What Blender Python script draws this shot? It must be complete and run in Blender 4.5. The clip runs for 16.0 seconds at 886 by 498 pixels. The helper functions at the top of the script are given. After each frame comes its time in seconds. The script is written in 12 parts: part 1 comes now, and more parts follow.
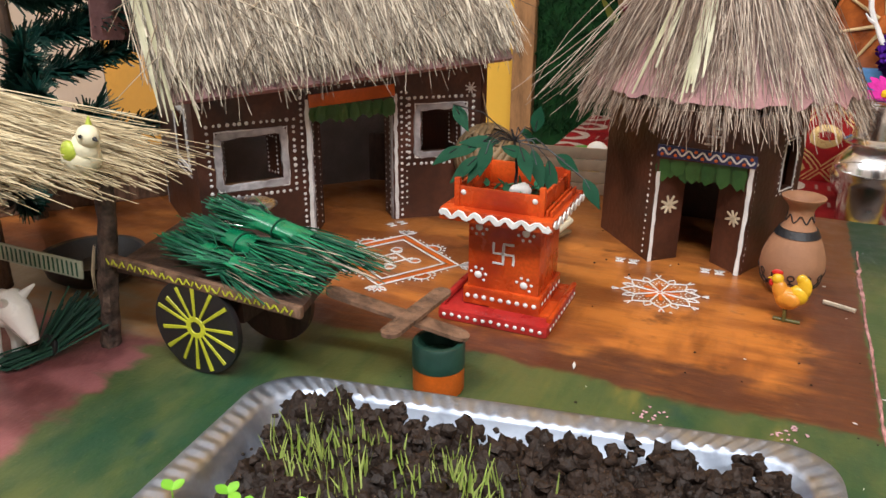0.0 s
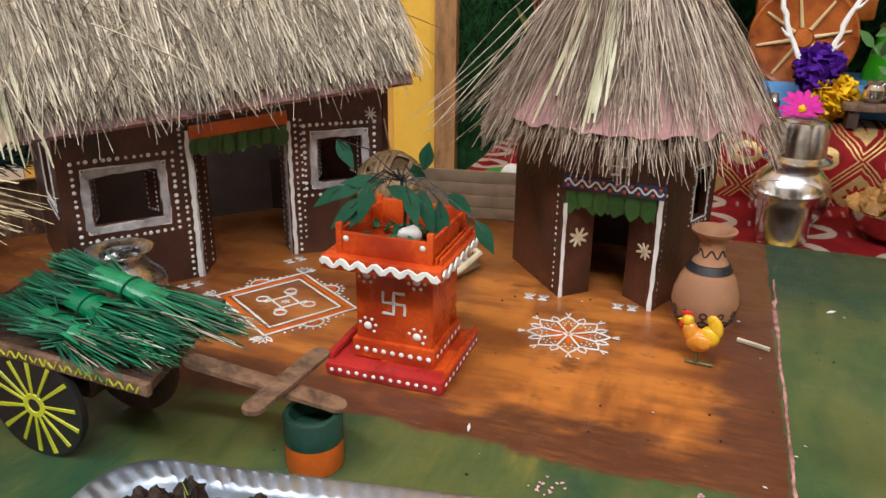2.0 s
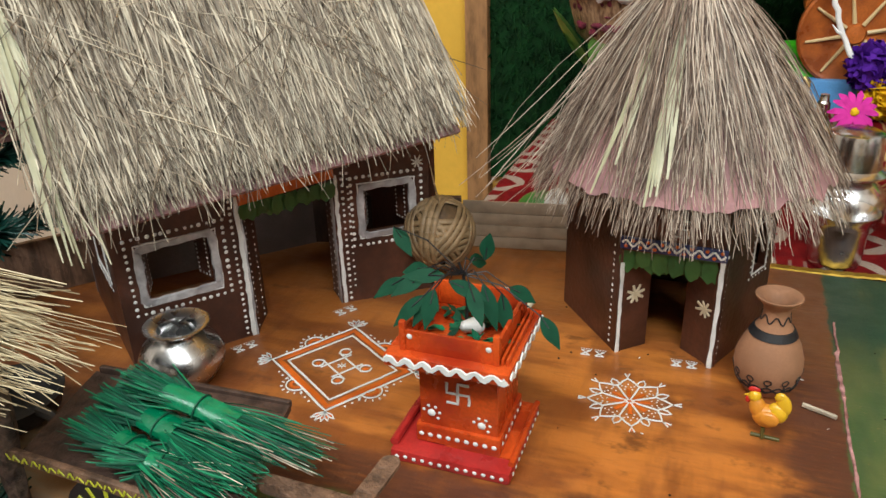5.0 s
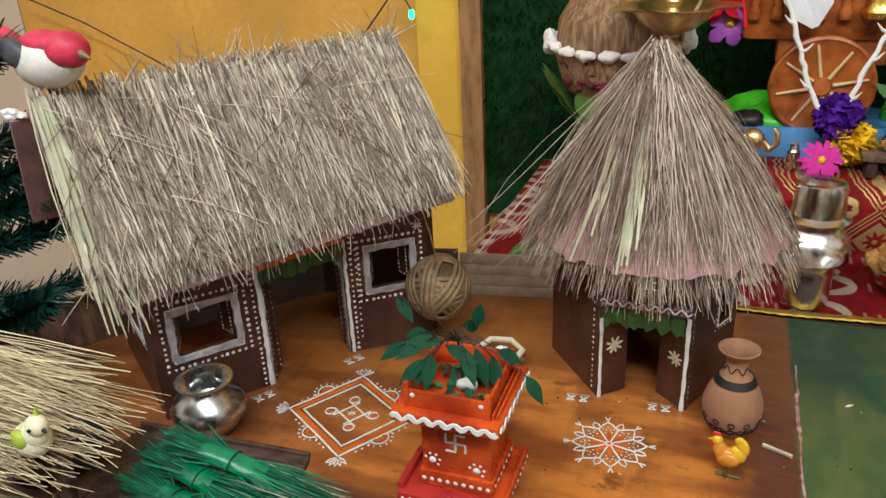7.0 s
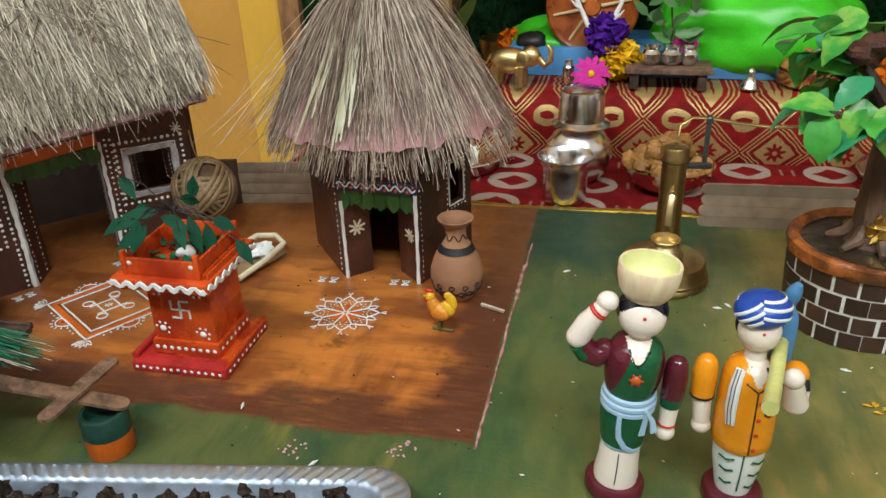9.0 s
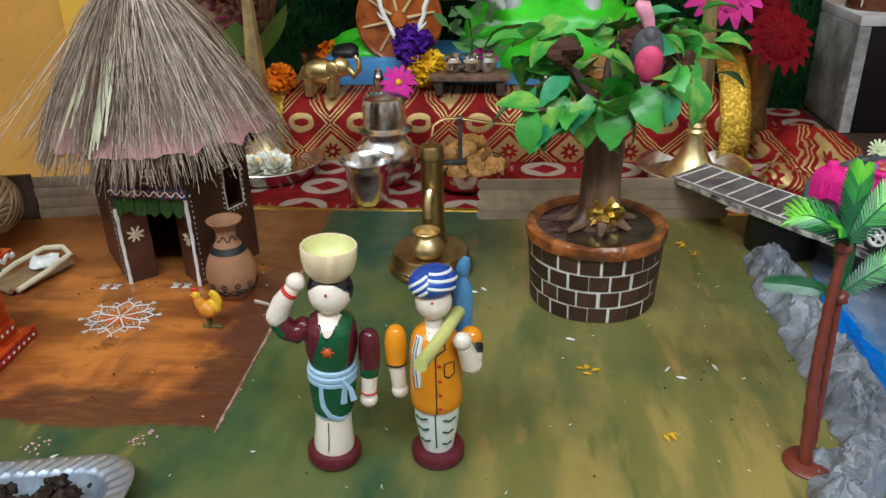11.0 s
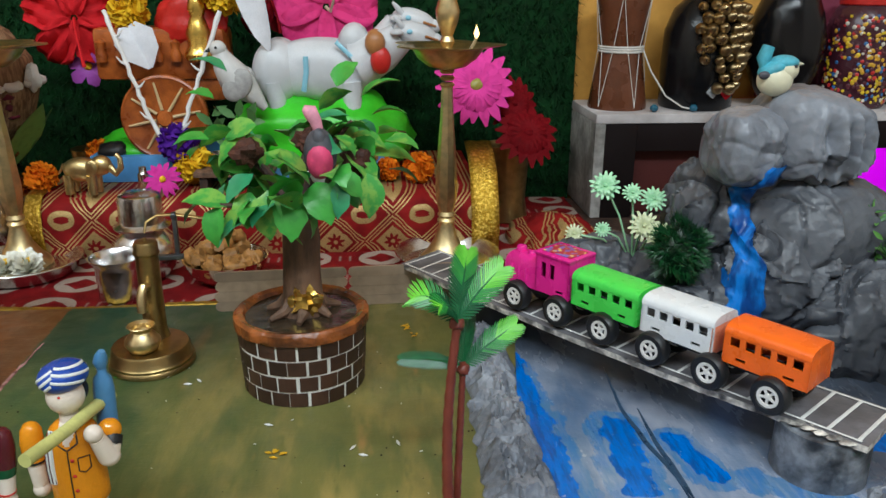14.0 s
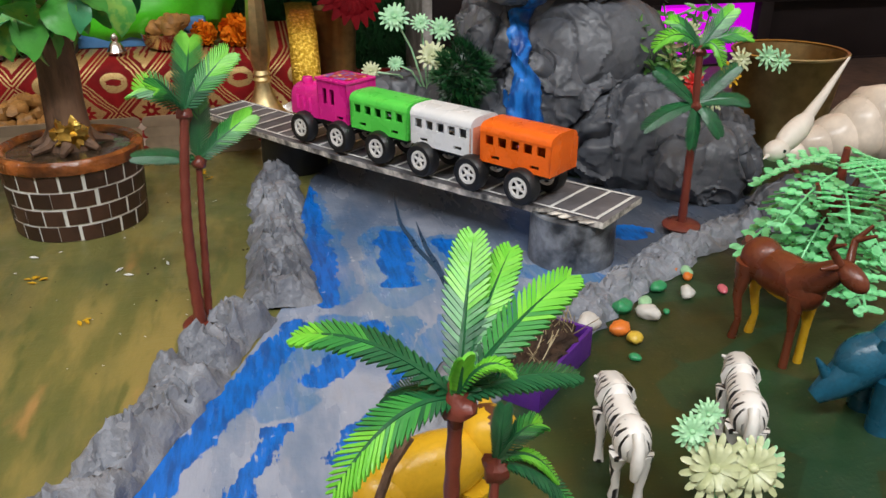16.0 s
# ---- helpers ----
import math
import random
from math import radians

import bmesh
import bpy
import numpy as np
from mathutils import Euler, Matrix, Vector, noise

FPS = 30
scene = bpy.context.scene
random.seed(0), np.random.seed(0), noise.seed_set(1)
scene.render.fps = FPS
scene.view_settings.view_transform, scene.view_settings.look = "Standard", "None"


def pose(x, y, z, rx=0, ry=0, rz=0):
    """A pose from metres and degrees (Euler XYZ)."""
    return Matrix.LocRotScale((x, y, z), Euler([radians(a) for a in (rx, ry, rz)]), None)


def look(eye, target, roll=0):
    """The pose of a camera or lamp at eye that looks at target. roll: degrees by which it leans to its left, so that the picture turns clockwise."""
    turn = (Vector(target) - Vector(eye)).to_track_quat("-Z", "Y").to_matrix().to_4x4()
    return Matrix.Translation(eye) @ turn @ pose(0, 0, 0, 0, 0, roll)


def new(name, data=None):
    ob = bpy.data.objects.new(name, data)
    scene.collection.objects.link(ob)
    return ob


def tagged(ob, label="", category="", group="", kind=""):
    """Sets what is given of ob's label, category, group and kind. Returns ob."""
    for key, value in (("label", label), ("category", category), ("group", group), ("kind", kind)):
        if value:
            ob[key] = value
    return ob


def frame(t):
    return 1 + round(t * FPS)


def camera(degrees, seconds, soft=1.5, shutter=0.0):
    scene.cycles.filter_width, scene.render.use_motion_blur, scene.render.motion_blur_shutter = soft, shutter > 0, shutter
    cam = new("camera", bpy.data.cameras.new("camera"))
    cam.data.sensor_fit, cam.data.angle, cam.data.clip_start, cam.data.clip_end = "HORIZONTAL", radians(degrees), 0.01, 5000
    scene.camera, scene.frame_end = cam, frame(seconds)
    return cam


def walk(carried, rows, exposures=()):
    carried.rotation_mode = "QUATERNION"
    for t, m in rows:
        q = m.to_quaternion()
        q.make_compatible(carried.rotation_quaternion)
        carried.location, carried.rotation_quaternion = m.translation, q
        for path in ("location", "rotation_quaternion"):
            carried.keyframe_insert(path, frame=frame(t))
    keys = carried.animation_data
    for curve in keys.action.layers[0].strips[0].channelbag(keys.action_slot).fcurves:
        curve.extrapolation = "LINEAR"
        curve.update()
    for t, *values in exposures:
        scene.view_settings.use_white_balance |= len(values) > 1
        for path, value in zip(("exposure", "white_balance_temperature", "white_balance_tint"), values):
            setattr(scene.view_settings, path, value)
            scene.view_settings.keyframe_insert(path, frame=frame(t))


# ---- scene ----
cam = camera(59.7, 16.0)
PATH = [
    (0, (0.099, 0.086, 0.187), (-0.64, 1.796, -0.541), 0.5),
    (0.5, (0.118, 0.093, 0.198), (-0.605, 1.811, -0.528), 0.5),
    (1, (0.121, 0.109, 0.198), (-0.587, 1.834, -0.524), 0.4),
    (1.5, (0.113, 0.128, 0.195), (-0.565, 1.865, -0.528), 0.4),
    (2, (0.111, 0.134, 0.195), (-0.501, 1.897, -0.524), 0.6),
    (2.5, (0.12, 0.13, 0.2), (-0.464, 1.904, -0.516), 0.8),
    (3, (0.122, 0.125, 0.22), (-0.455, 1.897, -0.508), 0.8),
    (3.5, (0.118, 0.121, 0.241), (-0.464, 1.873, -0.53), 0.4),
    (3.7, (0.104, 0.126, 0.251), (-0.484, 1.865, -0.542), 0.2),
    (5.8, (0.082, 0.164, 0.262), (-0.596, 1.842, -0.59), -2.8),
    (6, (0.086, 0.158, 0.281), (-0.593, 1.839, -0.563), -2.9),
    (6.5, (0.093, 0.143, 0.3), (-0.582, 1.834, -0.529), -2.9),
    (7, (0.1, 0.126, 0.305), (-0.558, 1.829, -0.513), -2.8),
    (7.5, (0.108, 0.103, 0.307), (-0.523, 1.82, -0.504), -2.7),
    (8, (0.136, 0.107, 0.283), (-0.45, 1.836, -0.533), -2.4),
    (8.5, (0.186, 0.104, 0.269), (-0.309, 1.841, -0.591), -2.0),
    (9, (0.218, 0.101, 0.265), (-0.195, 1.841, -0.63), -2.0),
    (9.2, (0.225, 0.1, 0.263), (-0.16, 1.844, -0.638), -2.1),
    (11.3, (0.332, 0.08, 0.266), (0.18, 1.884, -0.583), -1.3),
    (11.5, (0.342, 0.081, 0.265), (0.204, 1.899, -0.558), -1.2),
    (12, (0.372, 0.082, 0.273), (0.285, 1.939, -0.465), -0.4),
    (12.5, (0.386, 0.07, 0.284), (0.344, 1.96, -0.369), -0.1),
    (13, (0.389, 0.061, 0.284), (0.389, 1.961, -0.339), 0.2),
    (13.5, (0.405, 0.059, 0.277), (0.47, 1.957, -0.352), 0.3),
    (14, (0.429, 0.057, 0.274), (0.594, 1.938, -0.385), 0.3),
    (14.5, (0.468, 0.047, 0.256), (0.734, 1.894, -0.462), -0.0),
    (15, (0.491, 0.041, 0.25), (0.824, 1.854, -0.527), -0.2),
    (15.5, (0.497, 0.026, 0.227), (0.871, 1.811, -0.595), -0.2),
    (16, (0.51, 0.016, 0.212), (0.908, 1.782, -0.638), -0.1),
]
walk(cam, [(t, look(eye, target, roll)) for t, eye, target, roll in PATH], [(0, 0.02, 6500, 10), (1, -0.04, 6480, 9), (3.5, -0.10, 6450, 6), (6.3, -0.25, 6350, 0), (7, -0.29, 6350, 0), (8, -0.26, 6280, 0), (9, -0.31, 6200, 0), (11.5, -0.46, 5800, 0), (12.5, -0.54, 5750, -1), (14, -0.56, 5900, 0), (16, -0.53, 6500, 8)])
from mathutils.bvhtree import BVHTree

# ---- world and lights ----
world = bpy.data.worlds.new("room_world")
world.use_nodes = True
world.node_tree.nodes["Background"].inputs[0].default_value = (0.9, 0.95, 1.0, 1)
world.node_tree.nodes["Background"].inputs[1].default_value = 0.15
scene.world = world


def area_lamp(name, eye, target, size, power, colour):
    d = bpy.data.lights.new(name, "AREA")
    d.shape, d.size, d.size_y, d.energy, d.color = "RECTANGLE", size[0], size[1], power, colour
    ob = new(name, d)
    ob.matrix_world = look(eye, target)
    return ob


area_lamp("tube_lamp", (0.80, -0.75, 1.70), (0.55, 0.5, 0.0), (1.2, 0.12), 38.0, (0.96, 0.97, 1.0))
area_lamp("tube_lamp", (-0.45, -0.45, 1.70), (0.0, 0.5, 0.0), (1.2, 0.12), 26.5, (0.96, 0.97, 1.0))
area_lamp("shelf_led", (1.09, 1.10, 0.045), (1.09, 1.10, -0.1), (0.14, 0.05), 0.10, (1.0, 0.05, 1.0))


# ---- geometry kit ----
class Geo:
    """Collects vertices and faces for one mesh, with a material slot for each face."""

    def __init__(self):
        self.v, self.f, self.m, self.x = [], [], [], None

    def add(self, verts, faces, m=0):
        o = len(self.v)
        if self.x is not None:
            verts = [tuple(self.x @ Vector(p)) for p in verts]
        self.v.extend(tuple(p) for p in verts)
        self.f.extend(tuple(i + o for i in q) for q in faces)
        self.m.extend([m] * len(faces))
        return self

    def box(self, c, s, m=0, b=0.0, rot=None):
        """A box with its middle at c and chamfered edges."""
        hx, hy, hz = s[0] / 2, s[1] / 2, s[2] / 2
        b = min(b, hx * 0.8, hy * 0.8, hz * 0.8)
        r = rot or Matrix.Identity(3)
        if b <= 0:
            vs = [(x, y, z) for x in (-hx, hx) for y in (-hy, hy) for z in (-hz, hz)]
            fs = [(0, 1, 3, 2), (4, 6, 7, 5), (0, 4, 5, 1), (2, 3, 7, 6), (0, 2, 6, 4), (1, 5, 7, 3)]
        else:
            bm = bmesh.new()
            bmesh.ops.create_cube(bm, size=1.0, matrix=Matrix.Diagonal((s[0], s[1], s[2], 1)))
            bmesh.ops.bevel(bm, geom=bm.edges[:], offset=b, segments=2, affect="EDGES", profile=0.6)
            bm.verts.index_update()
            vs = [tuple(v.co) for v in bm.verts]
            fs = [tuple(v.index for v in f.verts) for f in bm.faces]
            bm.free()
        c = Vector(c)
        return self.add([c + r @ Vector(p) for p in vs], fs, m)

    def beam(self, a, b, w, h, m=0, bev=0.0, up=(0, 0, 1)):
        """A bar of width w and height h from a to b."""
        a, b = Vector(a), Vector(b)
        d = (b - a)
        n = d.length
        x = d / n
        y = Vector(up).cross(x)
        y = y.normalized() if y.length > 1e-6 else Vector((0, 1, 0))
        r = Matrix((x, y, x.cross(y))).transposed()
        return self.box((a + b) / 2, (n, w, h), m, bev, r)

    def lathe(self, prof, n=32, c=(0, 0, 0), m=0, rot=None, cap=True, ripple=None):
        """A turned shape: prof holds (radius, height) from bottom to top."""
        r = rot or Matrix.Identity(3)
        c = Vector(c)
        vs, fs = [], []
        for k, (rad, z) in enumerate(prof):
            for i in range(n):
                a = 2 * math.pi * i / n
                q = rad * (1 + (ripple(a, k) if ripple else 0))
                vs.append(c + r @ Vector((q * math.cos(a), q * math.sin(a), z)))
        for k in range(len(prof) - 1):
            for i in range(n):
                j = (i + 1) % n
                fs.append((k * n + i, k * n + j, (k + 1) * n + j, (k + 1) * n + i))
        if cap:
            if prof[0][0] > 1e-5:
                fs.append(tuple(reversed(range(n))))
            if prof[-1][0] > 1e-5:
                fs.append(tuple(range((len(prof) - 1) * n, len(prof) * n)))
        return self.add(vs, fs, m)

    def tube(self, pts, rad, n=8, m=0, cap=True, flat=1.0):
        """A round or flattened rod along pts, with one radius or one for each point."""
        pts = [Vector(p) for p in pts]
        rads = rad if isinstance(rad, (list, tuple)) else [rad] * len(pts)
        vs, fs, u = [], [], None
        for k, p in enumerate(pts):
            d = (pts[min(k + 1, len(pts) - 1)] - pts[max(k - 1, 0)]).normalized()
            if u is None:
                u = d.cross(Vector((0, 0, 1)))
                u = u if u.length > 0.05 else d.cross(Vector((1, 0, 0)))
            u = (u - d * u.dot(d)).normalized()
            w = d.cross(u)
            for i in range(n):
                a = 2 * math.pi * i / n
                vs.append(p + rads[k] * (math.cos(a) * u + math.sin(a) * w * flat))
        for k in range(len(pts) - 1):
            for i in range(n):
                j = (i + 1) % n
                fs.append((k * n + i, k * n + j, (k + 1) * n + j, (k + 1) * n + i))
        if cap:
            fs.append(tuple(reversed(range(n))))
            fs.append(tuple(range((len(pts) - 1) * n, len(pts) * n)))
        return self.add(vs, fs, m)

    def blob(self, c, s, m=0, amp=0.0, freq=30.0, nu=16, nv=10, rot=None, seed=0.0):
        """An ellipsoid with half-sizes s, roughened by noise."""
        r = rot or Matrix.Identity(3)
        c = Vector(c)
        vs, fs = [], []

        def put(u, v):
            p = Vector((math.sin(v) * math.cos(u), math.sin(v) * math.sin(u), math.cos(v)))
            q = Vector((p.x * s[0], p.y * s[1], p.z * s[2]))
            if amp:
                q += p * amp * (noise.noise((c + q) * freq + Vector((seed, seed, 0))) + 0.5 * noise.noise((c + q) * freq * 2.3 + Vector((seed, 0, 7))))
            return c + r @ q

        vs.append(put(0, 0))
        for k in range(1, nv):
            for i in range(nu):
                vs.append(put(2 * math.pi * i / nu, math.pi * k / nv))
        vs.append(put(0, math.pi))
        for i in range(nu):
            fs.append((0, 1 + i, 1 + (i + 1) % nu))
        for k in range(nv - 2):
            for i in range(nu):
                j = (i + 1) % nu
                a = 1 + k * nu
                fs.append((a + i, a + nu + i, a + nu + j, a + j))
        e = len(vs) - 1
        a = 1 + (nv - 2) * nu
        for i in range(nu):
            fs.append((e, a + (i + 1) % nu, a + i))
        return self.add(vs, fs, m)

    def ribbon(self, pts, w, up=(0, 0, 1), h=0.0004, m=0, closed=False):
        """A painted stroke of width w that stands h proud along pts."""
        pts = [Vector(p) for p in pts]
        up = Vector(up).normalized()
        n = len(pts)
        ws = w if isinstance(w, (list, tuple)) else [w] * n
        vs, fs = [], []
        for k in range(n):
            a = pts[(k - 1) % n] if closed else pts[max(k - 1, 0)]
            b = pts[(k + 1) % n] if closed else pts[min(k + 1, n - 1)]
            d = (b - a)
            s = up.cross(d)
            s = s.normalized() * ws[k] / 2 if s.length > 1e-9 else Vector((0, 0, 0))
            p = pts[k]
            vs += [p - s, p + s, p - s * 0.75 + up * h, p + s * 0.75 + up * h]
        for k in range(n if closed else n - 1):
            a, b = 4 * k, 4 * ((k + 1) % n)
            fs += [(a + 2, b + 2, b + 3, a + 3), (a, b, b + 2, a + 2), (a + 3, b + 3, b + 1, a + 1)]
        if not closed:
            e = 4 * (n - 1)
            fs += [(0, 2, 3, 1), (e, e + 1, e + 3, e + 2)]
        return self.add(vs, fs, m)

    def dot(self, c, r, up=(0, 0, 1), m=0, h=0.4):
        """A low paint blob."""
        up = Vector(up).normalized()
        u = up.orthogonal().normalized()
        w = up.cross(u)
        c = Vector(c)
        vs, fs, n = [], [], 8
        for k, (a, z) in enumerate(((1.0, 0.0), (0.7, 0.7))):
            for i in range(n):
                t = 2 * math.pi * i / n
                vs.append(c + r * a * (math.cos(t) * u + math.sin(t) * w) + up * r * h * z)
        vs.append(c + up * r * h)
        for i in range(n):
            j = (i + 1) % n
            fs += [(i, j, n + j, n + i), (n + i, n + j, 2 * n)]
        return self.add(vs, fs, m)

    def prism(self, poly, z0, z1, m=0):
        """An upright solid over a polygon of the plan."""
        n = len(poly)
        vs = [(p[0], p[1], z0) for p in poly] + [(p[0], p[1], z1) for p in poly]
        fs = [tuple(reversed(range(n))), tuple(range(n, 2 * n))]
        fs += [(i, (i + 1) % n, n + (i + 1) % n, n + i) for i in range(n)]
        return self.add(vs, fs, m)

    def blade(self, pts, widths, normal=(0, 0, 1), m=0, fold=0.15, thick=0.0):
        """A leaf: a strip along pts, folded a little at its midrib."""
        pts = [Vector(p) for p in pts]
        nrm = Vector(normal)
        vs, fs = [], []
        for k, p in enumerate(pts):
            d = (pts[min(k + 1, len(pts) - 1)] - pts[max(k - 1, 0)]).normalized()
            s = d.cross(nrm)
            s = s.normalized() if s.length > 1e-6 else d.orthogonal().normalized()
            q = s.cross(d)
            w = widths[k] / 2
            vs += [p - s * w + q * w * fold, p, p + s * w + q * w * fold]
        for k in range(len(pts) - 1):
            a, b = 3 * k, 3 * k + 3
            fs += [(a, a + 1, b + 1, b), (a + 1, a + 2, b + 2, b + 1)]
        if thick:
            o = len(vs)
            vs += [Vector(p) - nrm.normalized() * thick for p in vs]
            fs += [tuple(reversed([i + o for i in q])) for q in fs]
        return self.add(vs, fs, m)

    def mesh(self, name, mats, smooth=40.0):
        me = bpy.data.meshes.new(name)
        me.from_pydata(self.v, [], self.f)
        mats = mats if isinstance(mats, (list, tuple)) else [mats]
        for q in mats:
            me.materials.append(q)
        if len(mats) > 1:
            me.polygons.foreach_set("material_index", self.m)
        if smooth:
            me.polygons.foreach_set("use_smooth", [True] * len(self.f))
            me.update()
            me.set_sharp_from_angle(angle=radians(smooth))
        me.update()
        return me


def thing(name, label, category, at=(0, 0, 0), rz=0.0, group="", kind=""):
    """An Empty that carries the parts of a thing."""
    ob = new(name)
    ob.empty_display_size = 0.01
    ob.matrix_world = pose(at[0], at[1], at[2], 0, 0, rz)
    return tagged(ob, label, category, group, kind)


def part(name, geo, mats, parent, label="", kind="", smooth=40.0):
    ob = new(name, geo.mesh(name, mats, smooth))
    ob.parent = parent
    return tagged(ob, label, kind=kind)


def single(name, geo, mats, label, category, at=(0, 0, 0), rz=0.0, group="", kind="", smooth=40.0):
    """A thing of one mesh."""
    ob = new(name, geo.mesh(name, mats, smooth))
    ob.matrix_world = pose(at[0], at[1], at[2], 0, 0, rz)
    return tagged(ob, label, category, group, kind)


def rotz(deg):
    return Matrix.Rotation(radians(deg), 3, "Z")


def arc(c, r, a0, a1, n=12, z=0.0):
    return [(c[0] + r * math.cos(radians(a0 + (a1 - a0) * i / n)), c[1] + r * math.sin(radians(a0 + (a1 - a0) * i / n)), z) for i in range(n + 1)]


# ---- materials ----
class Nodes:
    """A short way to write node trees."""

    def __init__(self, name):
        self.mat = bpy.data.materials.new(name)
        self.mat.use_nodes = True
        self.t = self.mat.node_tree
        self.bsdf = self.t.nodes["Principled BSDF"]
        self.coord = self.t.nodes.new("ShaderNodeTexCoord").outputs["Object"]

    def put(self, sock, val):
        if isinstance(val, bpy.types.NodeSocket):
            self.t.links.new(val, sock)
        elif isinstance(val, (tuple, list)) and sock.type == "RGBA":
            sock.default_value = (*val[:3], 1)
        else:
            sock.default_value = val

    def node(self, kind, **ins):
        n = self.t.nodes.new(kind)
        for k, val in ins.items():
            self.put(n.inputs[int(k[1:])] if k[0] == "i" and k[1:].isdigit() else n.inputs[k], val)
        return n

    def math(self, op, a, b=0.0, clamp=False):
        n = self.t.nodes.new("ShaderNodeMath")
        n.operation, n.use_clamp = op, clamp
        self.put(n.inputs[0], a)
        self.put(n.inputs[1], b)
        return n.outputs[0]

    def noise(self, scale, detail=3.0, vec=None, rough=0.5, colour=False):
        n = self.node("ShaderNodeTexNoise", Vector=vec or self.coord, Scale=scale, Detail=detail, Roughness=rough)
        return n.outputs["Color" if colour else "Fac"]

    def stretch(self, s, rot=(0, 0, 0), vec=None):
        n = self.node("ShaderNodeMapping", Vector=vec or self.coord)
        n.inputs["Scale"].default_value = s
        n.inputs["Rotation"].default_value = [radians(a) for a in rot]
        return n.outputs[0]

    def step(self, val, lo, hi, a=0.0, b=1.0):
        n = self.node("ShaderNodeMapRange")
        self.put(n.inputs[0], val)
        for i, q in enumerate((lo, hi, a, b)):
            n.inputs[i + 1].default_value = q
        n.interpolation_type = "SMOOTHSTEP"
        return n.outputs[0]

    def mix(self, fac, a, b, mode="MIX"):
        n = self.t.nodes.new("ShaderNodeMix")
        n.data_type, n.blend_type = "RGBA", mode
        self.put(n.inputs[0], fac)
        self.put(n.inputs[6], a)
        self.put(n.inputs[7], b)
        return n.outputs[2]

    def xyz(self, vec=None):
        n = self.node("ShaderNodeSeparateXYZ", Vector=vec or self.coord)
        return n.outputs[0], n.outputs[1], n.outputs[2]

    def bump(self, height, dist, strength=1.0):
        n = self.node("ShaderNodeBump", Height=height, Distance=dist, Strength=strength)
        self.t.links.new(n.outputs[0], self.bsdf.inputs["Normal"])

    def done(self, colour, rough=0.5, metal=0.0, spec=0.5):
        self.put(self.bsdf.inputs["Base Color"], colour)
        self.put(self.bsdf.inputs["Roughness"], rough)
        self.put(self.bsdf.inputs["Metallic"], metal)
        self.put(self.bsdf.inputs["Specular IOR Level"], spec)
        return self.mat


def tone(c, k):
    return tuple(min(1.0, x * k) for x in c)


def paint(name, c, rough=0.5, vary=0.25, scale=60.0, fine=600.0, bump=0.0003, metal=0.0, dark=None, spec=0.5, island=0.0):
    """A plain surface with grain and stains at two scales. island: how far single pieces differ."""
    n = Nodes(name)
    big, small = n.noise(scale, 4), n.noise(fine, 3)
    col = n.mix(n.step(big, 0.3, 0.7), dark or tone(c, 1 - vary), tone(c, 1 + vary * 0.5))
    col = n.mix(n.math("MULTIPLY", n.step(small, 0.35, 0.7), 0.35), col, tone(c, 1 - vary * 1.2))
    if island:
        rnd = n.node("ShaderNodeNewGeometry").outputs["Random Per Island"]
        col = n.mix(n.math("MULTIPLY", rnd, island), col, tone(c, 0.35))
    r = n.step(big, 0.2, 0.8, max(0.03, rough - 0.1), min(1, rough + 0.12))
    if bump:
        n.bump(n.math("ADD", small, n.math("MULTIPLY", big, 0.6)), bump, 0.6)
    return n.done(col, r, metal, spec)


def piece_paint(name, c, rough=0.6, vary=0.35, scale=200.0):
    """Paint for single pieces, which differ by Object Info's Random."""
    n = Nodes(name)
    rnd = n.node("ShaderNodeObjectInfo").outputs["Random"]
    col = n.mix(rnd, tone(c, 1 - vary), tone(c, 1 + vary))
    col = n.mix(n.step(n.noise(scale, 4), 0.35, 0.75, 0, 0.5), col, tone(c, 0.5))
    n.bump(n.noise(scale * 3, 3), 0.0003, 0.6)
    return n.done(col, rough)


def straw_mat(name, a, b, c):
    n = Nodes(name)
    rnd = n.node("ShaderNodeNewGeometry").outputs["Random Per Island"]
    ramp = n.node("ShaderNodeValToRGB", Fac=rnd)
    e = ramp.color_ramp.elements
    e[0].color, e[1].color = (*a, 1), (*c, 1)
    e.new(0.55).color = (*b, 1)
    col = n.mix(n.step(n.noise(90, 3), 0.35, 0.7, 0, 0.35), ramp.outputs[0], tone(a, 0.55))
    return n.done(col, 0.62, 0, 0.35)


def glow(name, c, strength):
    n = Nodes(name)
    n.put(n.bsdf.inputs["Emission Color"], c)
    n.bsdf.inputs["Emission Strength"].default_value = strength
    return n.done(tone(c, 0.5), 0.5)


